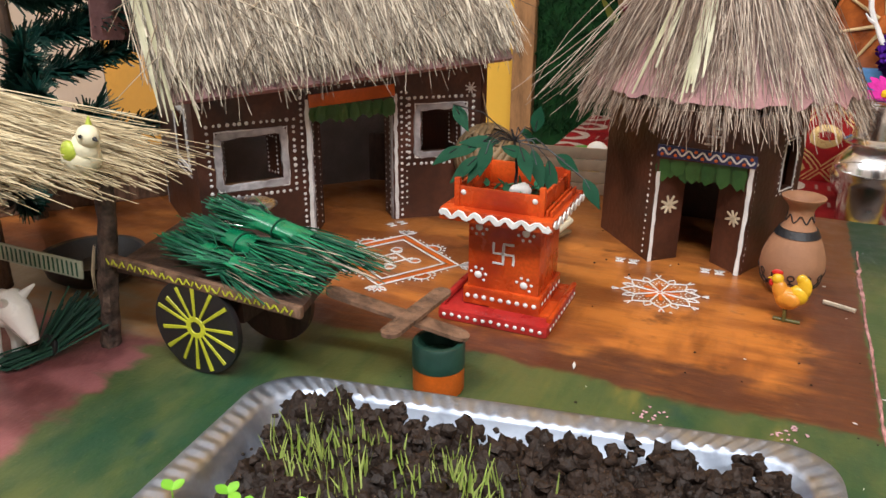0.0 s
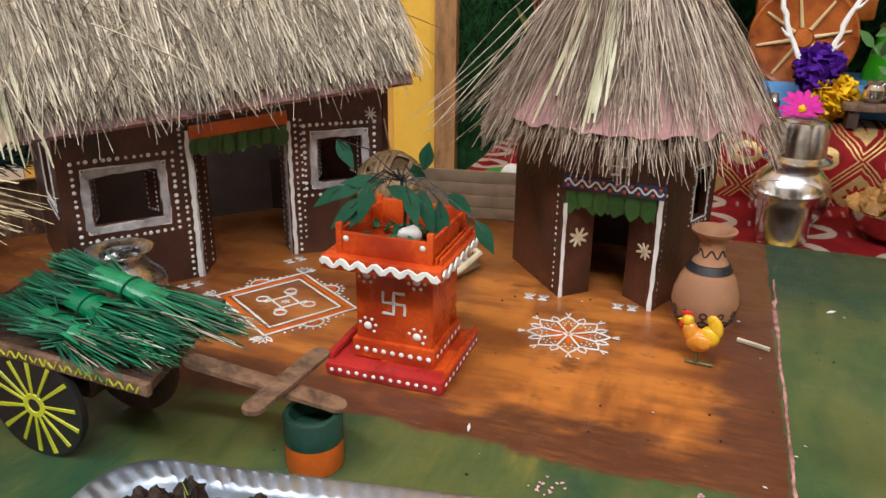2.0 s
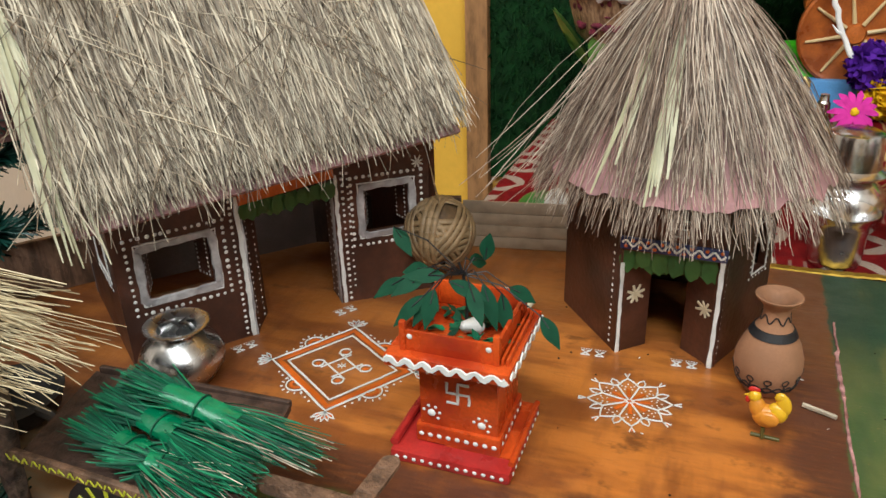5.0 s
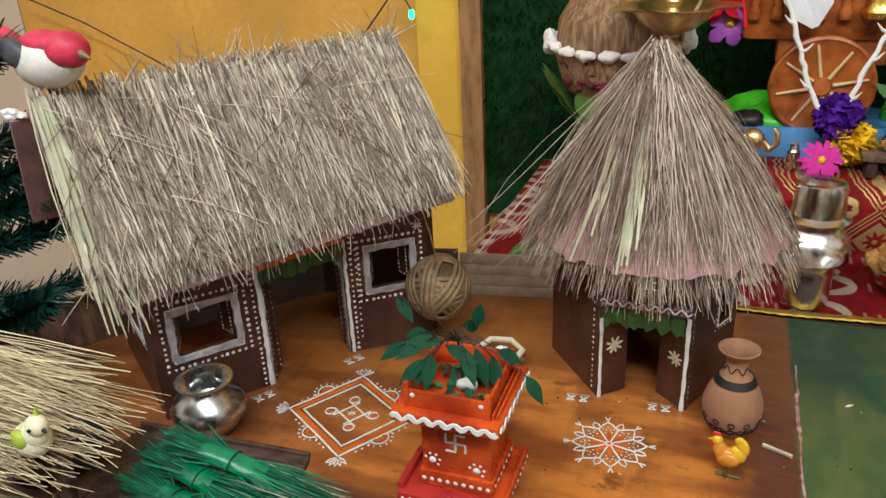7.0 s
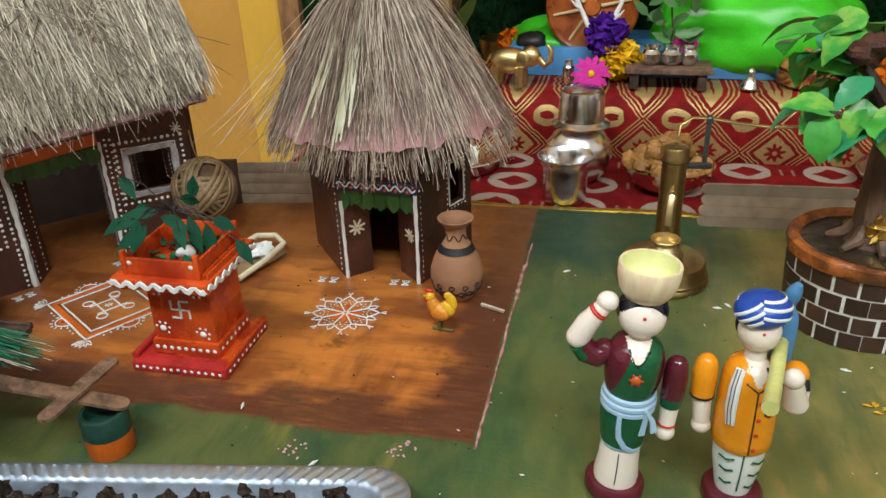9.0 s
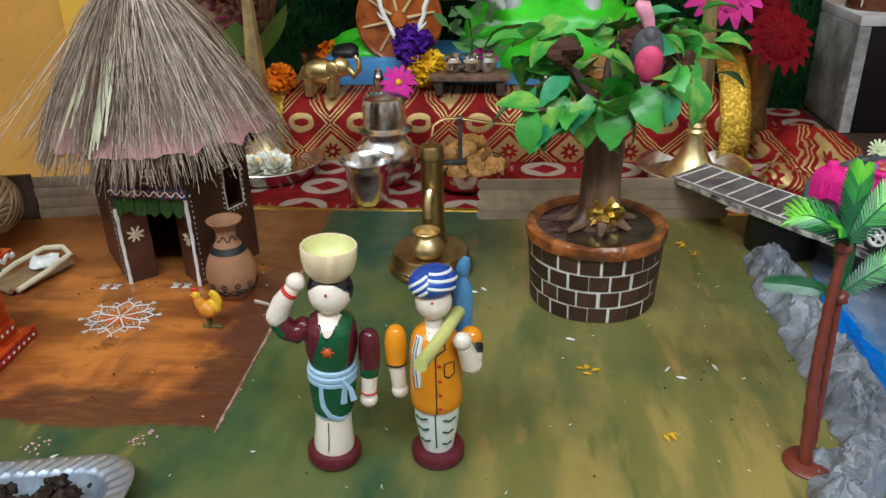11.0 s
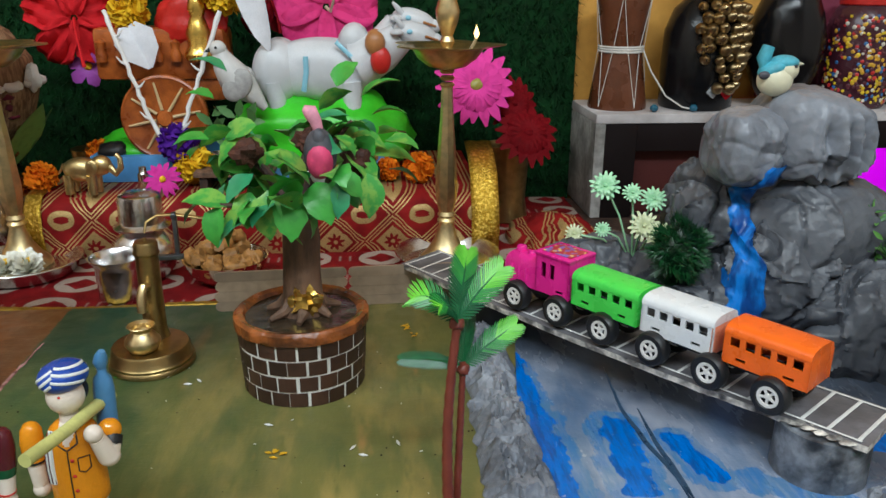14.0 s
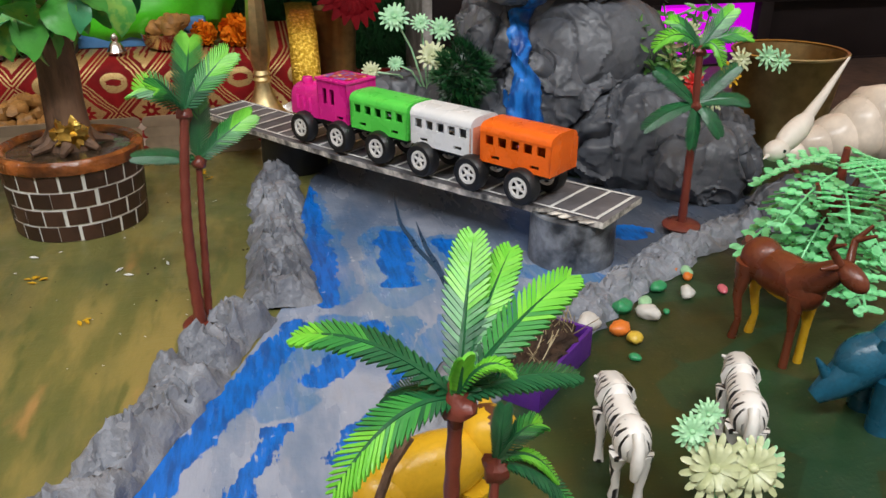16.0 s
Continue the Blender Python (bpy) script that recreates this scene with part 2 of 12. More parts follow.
def board_mat():
    """The painted ground sheet: brown courtyard, green meadow."""
    n = Nodes("painted_board")
    x, y, z = n.xyz()
    wob = n.math("MULTIPLY", n.math("SUBTRACT", n.noise(22, 4), 0.5), 0.026)
    fine = n.math("MULTIPLY", n.math("SUBTRACT", n.noise(160, 3), 0.5), 0.006)
    yy = n.math("ADD", n.math("ADD", y, wob), fine)
    xx = n.math("ADD", x, fine)
    court = n.math("MULTIPLY", n.step(yy, 0.398, 0.404), n.step(xx, 0.160, 0.158))
    # broad dry-brush marks that run along and across the yard
    along = n.noise(15, 4, n.stretch((0.55, 2.2, 1)), 0.6)
    across = n.noise(17, 4, n.stretch((2.1, 0.6, 1), (0, 0, 4)), 0.6)
    dabs = n.noise(34, 4, n.stretch((1.0, 1.5, 1), (0, 0, 10)), 0.65)
    bristle = n.noise(150, 3, n.stretch((0.35, 2.4, 1)), 0.6)
    earth = n.mix(n.step(along, 0.40, 0.60), (0.260, 0.078, 0.018), (0.520, 0.178, 0.034))
    earth = n.mix(n.step(across, 0.48, 0.66, 0, 0.70), earth, (0.185, 0.055, 0.015))
    earth = n.mix(n.step(dabs, 0.56, 0.70, 0, 0.72), earth, (0.095, 0.029, 0.011))
    ew = n.math("MULTIPLY", n.math("SUBTRACT", n.noise(30, 4, n.stretch((1.0, 2.0, 1))), 0.5), 0.06)
    edge = n.math("MAXIMUM", n.step(n.math("ADD", yy, ew), 0.442, 0.420), n.step(n.math("ADD", xx, ew), 0.118, 0.140))
    earth = n.mix(n.math("MULTIPLY", edge, n.step(bristle, 0.25, 0.60, 0.75, 1.0)), earth, (0.092, 0.032, 0.017))
    earth = n.mix(n.step(n.math("ADD", xx, ew), -0.03, -0.20, 0, 0.50), earth, (0.130, 0.040, 0.013))
    earth = n.mix(n.step(n.math("ADD", yy, ew), 0.555, 0.615, 0, 0.55), earth, (0.215, 0.085, 0.022))
    earth = n.mix(n.step(bristle, 0.52, 0.75, 0, 0.25), earth, (0.10, 0.032, 0.012))
    # meadow: sweeps of several greens
    gs = n.noise(7, 5, n.stretch((2.2, 1.0, 1), (0, 0, 30)), 0.62)
    gs2 = n.noise(30, 4, n.stretch((4.0, 1.0, 1), (0, 0, -20)), 0.6)
    sweep = n.noise(12, 4, n.stretch((2.8, 0.6, 1), (0, 0, 8)), 0.6)
    grass = n.mix(n.step(gs, 0.36, 0.60), (0.018, 0.062, 0.030), (0.092, 0.112, 0.034))
    grass = n.mix(n.step(gs2, 0.46, 0.70, 0, 0.6), grass, (0.040, 0.082, 0.026))
    grass = n.mix(n.step(sweep, 0.60, 0.68, 0, 0.65), grass, (0.175, 0.160, 0.038))
    grass = n.mix(n.step(n.noise(17, 4, n.stretch((1.5, 1, 1), (0, 0, 40))), 0.60, 0.66, 0, 0.75), grass, (0.012, 0.050, 0.036))
    olive = n.math("MULTIPLY", n.step(xx, 0.24, 0.36), n.step(xx, 0.56, 0.50))
    grass = n.mix(n.math("MULTIPLY", olive, n.step(gs, 0.34, 0.60, 0.55, 0.92)), grass, n.mix(n.step(sweep, 0.42, 0.60), (0.165, 0.158, 0.046), (0.300, 0.235, 0.070)))
    grass = n.mix(n.math("MULTIPLY", olive, n.step(n.noise(15, 4, n.stretch((2.4, 0.8, 1), (0, 0, -30))), 0.60, 0.72, 0, 0.75)), grass, (0.44, 0.24, 0.085))
    grass = n.mix(n.math("MULTIPLY", olive, n.step(n.noise(24, 3, n.stretch((3.2, 0.8, 1), (0, 0, -24))), 0.58, 0.70, 0, 0.5)), grass, (0.050, 0.085, 0.022))
    far = n.math("MULTIPLY", n.step(yy, 0.54, 0.64), n.step(xx, 0.34, 0.24))
    grass = n.mix(n.math("MULTIPLY", far, n.step(n.noise(20, 4), 0.30, 0.62, 0.45, 0.95)), grass, (0.012, 0.058, 0.034))
    strip = n.math("MULTIPLY", n.math("MULTIPLY", n.step(xx, 0.26, 0.20), n.step(yy, 0.62, 0.54)), n.step(xx, 0.15, 0.16))
    grass = n.mix(n.math("MULTIPLY", strip, n.step(gs2, 0.36, 0.62, 0.45, 0.85)), grass, n.mix(n.step(gs, 0.40, 0.60), (0.060, 0.105, 0.034), (0.115, 0.135, 0.042)))
    right = n.step(xx, 0.58, 0.62)
    flat_ = n.mix(n.step(n.noise(12, 4), 0.44, 0.58), (0.009, 0.030, 0.009), (0.032, 0.036, 0.010))
    patch = n.node("ShaderNodeTexVoronoi", Vector=n.stretch((1.0, 1.4, 1), (0, 0, 35)), Scale=16.0)
    patch = n.node("ShaderNodeSeparateColor", Color=patch.outputs["Color"])
    flat_ = n.mix(n.step(patch.outputs[0], 0.55, 0.62, 0, 0.8), flat_, (0.014, 0.050, 0.022))
    flat_ = n.mix(n.step(patch.outputs[1], 0.70, 0.76, 0, 0.8), flat_, (0.014, 0.012, 0.007))
    grass = n.mix(n.math("MULTIPLY", right, 0.92), grass, flat_)
    # pink edge of the yard by the shed, dragged out with a dry brush
    px_ = n.math("ADD", n.math("ADD", xx, n.math("MULTIPLY", y, 0.16)), n.math("MULTIPLY", n.math("SUBTRACT", n.noise(40, 4, n.stretch((0.6, 2.0, 1), (0, 0, 30))), 0.5), 0.050))
    pink = n.math("MULTIPLY", n.step(px_, -0.112, -0.122), n.step(yy, 0.362, 0.350))
    grass = n.mix(pink, grass, n.mix(n.step(n.noise(26, 4), 0.40, 0.60), (0.115, 0.036, 0.034), (0.270, 0.098, 0.098)))
    tan = n.math("MULTIPLY", n.step(yy, 0.340, 0.352), n.step(xx, -0.14, -0.17))
    grass = n.mix(n.math("MULTIPLY", tan, 0.85), grass, n.mix(n.step(along, 0.42, 0.60), (0.32, 0.265, 0.185), (0.40, 0.200, 0.075)))
    col = n.mix(court, grass, earth)
    col = n.mix(n.step(n.noise(420, 3), 0.64, 0.77, 0, 0.30), col, (0.30, 0.20, 0.10))
    n.bump(n.math("ADD", n.math("ADD", dabs, gs2), n.math("MULTIPLY", n.math("ADD", bristle, n.noise(500, 3)), 0.5)), 0.0006, 0.5)
    return n.done(col, n.step(n.noise(60, 3), 0.3, 0.7, 0.30, 0.50))


def river_mat():
    """Grey-lilac brushwork with strokes of bright blue, under a glossy coat."""
    n = Nodes("painted_river")
    x, y, z = n.xyz()
    flow = n.stretch((3.2, 1.0, 1), (0, 0, 18))
    a = n.noise(9, 5, flow, 0.6)
    hair = n.noise(70, 3, n.stretch((4.0, 0.7, 1), (0, 0, 18)), 0.6)
    cloud = n.noise(13, 4)
    col = n.mix(n.step(a, 0.36, 0.64), (0.170, 0.230, 0.340), (0.335, 0.370, 0.465))
    col = n.mix(n.step(cloud, 0.50, 0.66, 0, 0.55), col, (0.075, 0.150, 0.300))
    col = n.mix(n.step(n.noise(21, 4, flow), 0.56, 0.70, 0, 0.7), col, (0.315, 0.330, 0.390))
    # darker towards the far shore
    far_dark = n.step(n.math("ADD", n.math("ADD", y, n.math("MULTIPLY", x, 0.95)), n.math("MULTIPLY", n.math("SUBTRACT", cloud, 0.5), 0.16)), 1.02, 1.14, 0, 0.8)
    col = n.mix(far_dark, col, (0.045, 0.052, 0.068))
    wx = n.math("ADD", x, n.math("ADD", n.math("MULTIPLY", n.math("SUBTRACT", n.noise(60, 4), 0.5), 0.018), n.math("MULTIPLY", n.math("SUBTRACT", hair, 0.5), 0.012)))
    wy = n.math("ADD", y, n.math("MULTIPLY", n.math("SUBTRACT", n.noise(48, 4, n.stretch((1, 1, 1), (0, 0, 50))), 0.5), 0.026))

    def brush(ax, ay, bx, by, r):
        """1 inside a ragged stroke from a to b."""
        ln = (bx - ax) ** 2 + (by - ay) ** 2
        dx, dy = n.math("SUBTRACT", wx, ax), n.math("SUBTRACT", wy, ay)
        t = n.math("DIVIDE", n.math("ADD", n.math("MULTIPLY", dx, bx - ax), n.math("MULTIPLY", dy, by - ay)), ln, True)
        ex, ey = n.math("SUBTRACT", dx, n.math("MULTIPLY", t, bx - ax)), n.math("SUBTRACT", dy, n.math("MULTIPLY", t, by - ay))
        d = n.math("SQRT", n.math("ADD", n.math("MULTIPLY", ex, ex), n.math("MULTIPLY", ey, ey)))
        return n.step(d, r * 1.06, r * 0.90)

    blue = None
    for s in ((0.523, 0.620, 0.531, 0.500, 0.0090), (0.531, 0.500, 0.530, 0.404, 0.0085), (0.512, 0.374, 0.464, 0.290, 0.0095), (0.457, 0.282, 0.36, 0.10, 0.0100), (0.579, 0.480, 0.574, 0.415, 0.0100), (0.612, 0.462, 0.621, 0.424, 0.0070), (0.546, 0.294, 0.526, 0.270, 0.0070),
              (0.551, 0.366, 0.520, 0.326, 0.0085), (0.500, 0.292, 0.478, 0.240, 0.0055), (0.560, 0.325, 0.553, 0.310, 0.0050), (0.700, 0.475, 0.740, 0.450, 0.0120)):
        k = brush(*s)
        blue = k if blue is None else n.math("MAXIMUM", blue, k)
    soft = None
    for s in ((0.612, 0.462, 0.622, 0.420, 0.0140), (0.645, 0.374, 0.605, 0.372, 0.0150), (0.578, 0.480, 0.574, 0.405, 0.0190), (0.570, 0.368, 0.559, 0.345, 0.0080), (0.597, 0.363, 0.572, 0.331, 0.0120), (0.535, 0.370, 0.500, 0.318, 0.0180), (0.528, 0.560, 0.536, 0.410, 0.0150), (0.640, 0.420, 0.690, 0.385, 0.0120)):
        k = brush(*s)
        soft = k if soft is None else n.math("MAXIMUM", soft, k)
    soft = n.math("MULTIPLY", soft, n.math("MULTIPLY", n.step(hair, 0.34, 0.56, 0.60, 0.95), n.step(cloud, 0.30, 0.52, 0.35, 0.95)))
    paint_ = n.mix(n.step(hair, 0.40, 0.68), (0.006, 0.150, 0.600), (0.010, 0.085, 0.330))
    col = n.mix(n.math("MULTIPLY", soft, 0.85), col, n.mix(n.step(n.noise(40, 3, flow), 0.42, 0.60), (0.012, 0.150, 0.430), (0.050, 0.175, 0.360)))
    col = n.mix(n.math("MULTIPLY", blue, n.step(hair, 0.26, 0.36, 0.35, 1.0)), col, paint_)
    col = n.mix(n.step(n.noise(190, 2), 0.71, 0.77, 0, 0.5), col, (0.50, 0.53, 0.58))
    n.bump(n.math("ADD", n.math("MULTIPLY", a, 3.0), n.math("ADD", hair, n.noise(300, 2))), 0.0006, 0.5)
    return n.done(col, n.step(a, 0.3, 0.7, 0.16, 0.34))


def cloth_mat(name, cell, gold, axes, shift=0.56, along=0.0):
    """Red brocade with a woven lattice: gold lozenges with red flowers, gold discs with red pots."""
    n = Nodes(name)
    c = n.xyz()
    u0, v0 = c[axes[0]], c[axes[1]]
    wob = n.math("MULTIPLY", n.math("SUBTRACT", n.noise(70, 2), 0.5), 0.07)
    u = n.math("ADD", n.math("ADD", n.math("DIVIDE", u0, cell[0]), wob), along)
    v = n.math("ADD", n.math("ADD", n.math("DIVIDE", v0, cell[1]), wob), shift)
    cu, cv_ = n.math("SUBTRACT", n.math("FRACT", u), 0.5), n.math("SUBTRACT", n.math("FRACT", v), 0.5)
    fu, fv = n.math("ABSOLUTE", cu), n.math("ABSOLUTE", cv_)
    d = n.math("ADD", fu, fv)
    rad = n.math("SQRT", n.math("ADD", n.math("MULTIPLY", fu, fu), n.math("MULTIPLY", fv, fv)))
    ang = n.math("ARCTAN2", cv_, cu)
    petal = n.math("ADD", 0.125, n.math("MULTIPLY", n.math("SINE", n.math("MULTIPLY", ang, 8.0)), 0.035))
    flower = n.math("MULTIPLY", n.step(n.math("SUBTRACT", rad, petal), 0.012, -0.012), n.step(rad, 0.030, 0.045))
    m = n.math("MULTIPLY", n.step(d, 0.315, 0.295), n.math("SUBTRACT", 1.0, flower))
    for k in (0.40, 0.475, 0.55):
        m = n.math("MAXIMUM", m, n.step(n.math("ABSOLUTE", n.math("SUBTRACT", d, k)), 0.020, 0.012))
    eu, ev = n.math("SUBTRACT", 0.5, fu), n.math("SUBTRACT", 0.5, fv)
    r2 = n.math("SQRT", n.math("ADD", n.math("MULTIPLY", eu, eu), n.math("MULTIPLY", n.math("MULTIPLY", ev, ev), 1.7)))
    pot = n.math("ADD", 0.105, n.math("MULTIPLY", n.math("SINE", n.math("MULTIPLY", ev, 70.0)), 0.025))
    m = n.math("MAXIMUM", m, n.math("MULTIPLY", n.step(r2, 0.225, 0.205), n.step(n.math("SUBTRACT", r2, pot), -0.010, 0.010)))
    m = n.math("MULTIPLY", m, n.step(n.noise(900, 2), 0.22, 0.50, 0.25, 1.0))
    red = n.mix(n.step(n.noise(40, 3), 0.3, 0.7), (0.135, 0.005, 0.006), (0.245, 0.010, 0.010))
    n.bump(n.math("ADD", n.noise(1500, 2), m), 0.0004, 0.5)
    return n.done(n.mix(m, red, tone(gold, 0.75)), n.step(m, 0, 1, 0.70, 0.42), n.math("MULTIPLY", m, 0.55), n.step(m, 0, 1, 0.12, 0.4))


def motif_cloth_mat():
    """Red cloth with rows of pale rounded lozenges that hold a red figure."""
    n = Nodes("red_print_cloth")
    x, y, z = n.xyz()
    row = n.math("DIVIDE", n.math("ADD", y, 0.012), 0.058)
    odd = n.math("MULTIPLY", n.math("FLOOR", n.math("MODULO", n.math("ADD", row, 40.0), 2.0)), 0.12)
    u = n.math("SUBTRACT", n.math("FRACT", n.math("ADD", n.math("DIVIDE", x, 0.080), odd)), 0.5)
    v = n.math("SUBTRACT", n.math("FRACT", row), 0.5)
    au, av = n.math("ABSOLUTE", u), n.math("ABSOLUTE", v)
    wob = n.math("MULTIPLY", n.math("SUBTRACT", n.noise(130, 2), 0.5), 0.22)
    r = n.math("ADD", n.math("ADD", n.math("POWER", n.math("DIVIDE", au, 0.31), 2.2), n.math("POWER", n.math("DIVIDE", av, 0.40), 2.2)), wob)
    pot = n.math("ADD", n.math("ADD", n.math("DIVIDE", au, 0.22), n.math("DIVIDE", av, n.step(u, -0.2, 0.16, 0.16, 0.32))), wob)
    m = n.math("MULTIPLY", n.step(r, 1.0, 0.93), n.step(pot, 0.95, 1.03))
    m = n.math("MAXIMUM", m, n.math("MULTIPLY", n.step(n.math("ABSOLUTE", n.math("SUBTRACT", au, 0.43)), 0.022, 0.012), n.step(av, 0.16, 0.12, 0, 0.5)))
    m = n.math("MULTIPLY", m, n.step(n.noise(700, 2), 0.25, 0.5, 0.45, 1.0))
    red = n.mix(n.step(n.noise(50, 3), 0.3, 0.7), (0.120, 0.004, 0.006), (0.20, 0.008, 0.010))
    n.bump(n.math("ADD", n.noise(1400, 2), n.noise(60, 3)), 0.0008, 0.5)
    return n.done(n.mix(m, red, (0.34, 0.27, 0.22)), 0.7, 0, 0.12)


def zebra_mat():
    n = Nodes("zebra_plastic")
    w = n.node("ShaderNodeTexWave", Vector=n.stretch((1, 0.55, 0.30), (0, 24, 0)), Scale=112.0, Distortion=8.0, Detail=2.0)
    w.inputs["Detail Scale"].default_value = 1.4
    x, y, z = n.xyz()
    flank = n.step(n.math("ABSOLUTE", y), 0.0024, 0.0040)
    ink = n.math("MULTIPLY", n.step(w.outputs["Fac"], 0.74, 0.81), n.math("MULTIPLY", flank, n.step(n.noise(150, 2), 0.32, 0.40)))
    return n.done(n.mix(ink, (0.78, 0.76, 0.73), (0.014, 0.013, 0.013)), 0.28)


def bark_mat(name, c, scale=55.0):
    n = Nodes(name)
    v = n.stretch((1, 1, 0.25))
    a, b = n.noise(scale * 2, 5, v, 0.65), n.noise(scale * 7, 3)
    col = n.mix(n.step(a, 0.35, 0.65), tone(c, 0.45), tone(c, 1.25))
    n.bump(n.math("ADD", a, n.math("MULTIPLY", b, 0.4)), 0.002, 0.8)
    return n.done(col, 0.6)


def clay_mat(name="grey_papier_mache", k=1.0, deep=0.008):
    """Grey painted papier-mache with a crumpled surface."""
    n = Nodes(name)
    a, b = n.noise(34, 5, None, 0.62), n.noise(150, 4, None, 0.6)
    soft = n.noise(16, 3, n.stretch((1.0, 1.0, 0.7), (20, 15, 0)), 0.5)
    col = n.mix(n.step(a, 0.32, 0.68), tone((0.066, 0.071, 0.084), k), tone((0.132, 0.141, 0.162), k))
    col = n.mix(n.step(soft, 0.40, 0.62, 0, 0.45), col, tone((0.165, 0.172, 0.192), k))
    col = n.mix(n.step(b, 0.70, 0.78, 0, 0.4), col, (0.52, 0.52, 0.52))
    col = n.mix(n.step(n.noise(70, 3), 0.66, 0.73, 0, 0.3), col, (0.060, 0.040, 0.024))
    rid = n.node("ShaderNodeTexNoise", Vector=n.stretch((1.0, 1.0, 0.75), (25, 10, 30)), Scale=15.0, Detail=3.0, Roughness=0.5)
    rid.noise_type = "RIDGED_MULTIFRACTAL"
    h = n.math("ADD", n.math("ADD", n.math("MULTIPLY", a, 0.6), n.math("MULTIPLY", b, 0.16)), n.math("MULTIPLY", rid.outputs["Fac"], 0.55))
    n.bump(h, deep, 0.7)
    return n.done(col, n.step(b, 0.3, 0.7, 0.30, 0.52), 0, 0.4)


def leaf_mat(name, a, b, edge=None, rough=0.34):
    n = Nodes(name)
    rnd = n.node("ShaderNodeNewGeometry").outputs["Random Per Island"]
    col = n.mix(rnd, a, b)
    col = n.mix(n.step(n.noise(120, 4), 0.48, 0.66, 0, 0.8 if edge else 0.3), col, edge or tone(a, 0.6))
    n.put(n.bsdf.inputs["Subsurface Weight"], 0.0)
    n.bump(n.noise(260, 2), 0.0006, 0.4)
    return n.done(col, rough, 0, 0.5 if rough < 0.5 else 0.08)


def metal(name, c, rough=0.2, scratch=0.08):
    n = Nodes(name)
    a = n.noise(90, 4)
    col = n.mix(n.step(a, 0.35, 0.75), c, tone(c, 0.62))
    n.bump(n.noise(700, 2, n.stretch((1, 1, 6))), 0.0001, 0.3)
    return n.done(col, n.step(a, 0.3, 0.8, rough, rough + scratch * 2), 1.0)


BROWN = paint("hut_brown_paint", (0.085, 0.028, 0.014), 0.42, 0.5, 26, 300, 0.0006, dark=(0.030, 0.012, 0.008))
BROWN_IN = paint("bare_card", (0.24, 0.22, 0.22), 0.8, 0.3, 30)
WHITE = paint("white_paint", (0.74, 0.74, 0.72), 0.45, 0.15, 80)
GREYWHITE = paint("thin_white_paint", (0.46, 0.45, 0.46), 0.5, 0.5, 70, 300, dark=(0.24, 0.22, 0.22))
ORANGE = paint("orange_paint", (0.62, 0.125, 0.012), 0.4, 0.3, 40)
PINKCARD = paint("pink_card", (0.37, 0.195, 0.195), 0.75, 0.35, 34, 400, 0.0008)
GREEN_CLOTH = leaf_mat("green_paper", (0.020, 0.085, 0.020), (0.045, 0.125, 0.03))
BLUE_PAINT = paint("blue_paint", (0.03, 0.04, 0.13), 0.4, 0.3)
STRAW = straw_mat("dry_grass", (0.092, 0.068, 0.050), (0.36, 0.292, 0.212), (0.76, 0.68, 0.53))
STRAW_PALE = straw_mat("pale_straw", (0.17, 0.125, 0.065), (0.46, 0.375, 0.215), (0.70, 0.61, 0.40))
STRAW_GREEN = straw_mat("green_dyed_grass", (0.003, 0.040, 0.024), (0.005, 0.115, 0.055), (0.012, 0.25, 0.105))
REED = straw_mat("flat_reed", (0.34, 0.32, 0.19), (0.42, 0.41, 0.27), (0.52, 0.50, 0.36))
CREAM = paint("cream_wood", (0.62, 0.54, 0.38), 0.5, 0.15)
TERRA = paint("terracotta", (0.34, 0.165, 0.085), 0.75, 0.2, 50, 700)
BLACK_INK = paint("black_ink", (0.010, 0.010, 0.012), 0.5, 0.2)
BRASS = metal("brass", (0.76, 0.60, 0.31), 0.30)
OLD_BRASS = metal("aged_brass", (0.42, 0.30, 0.125), 0.30)
GOLD = metal("gold_foil", (0.78, 0.52, 0.12), 0.24)
STEEL = metal("steel", (0.80, 0.80, 0.80), 0.17, 0.06)
FOIL = metal("foil_tray", (0.44, 0.50, 0.60), 0.40, 0.14)
REDPAINT = paint("red_paint", (0.40, 0.022, 0.020), 0.30, 0.3, 50)
REDORANGE = paint("vermilion_paint", (0.56, 0.075, 0.010), 0.26, 0.4, 45, dark=(0.34, 0.026, 0.008))
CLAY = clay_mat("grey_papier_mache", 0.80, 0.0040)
# the same clay, lightened: light on the top boulders put into the colour
CLAY_LIT = clay_mat("lit_papier_mache", 1.65, 0.0020)
BANKCLAY = clay_mat("bank_papier_mache", 1.85, 0.012)
BLACK = paint("black_rubber", (0.012, 0.012, 0.013), 0.45, 0.2)
SOIL = paint("soil", (0.024, 0.013, 0.008), 0.62, 0.5, 90, 500, 0.002, spec=0.35)
STICK = piece_paint("bare_stick_wood", (0.36, 0.27, 0.185), 0.65, 0.18, 90)
OLDWOOD = bark_mat("weathered_wood", (0.17, 0.095, 0.058), 60)
DARKWOOD = bark_mat("dark_wood", (0.060, 0.032, 0.022), 40)
BARK = bark_mat("bark", (0.080, 0.045, 0.026))
CANE = paint("cane", (0.27, 0.175, 0.085), 0.55, 0.35, 80, 400, island=0.3)

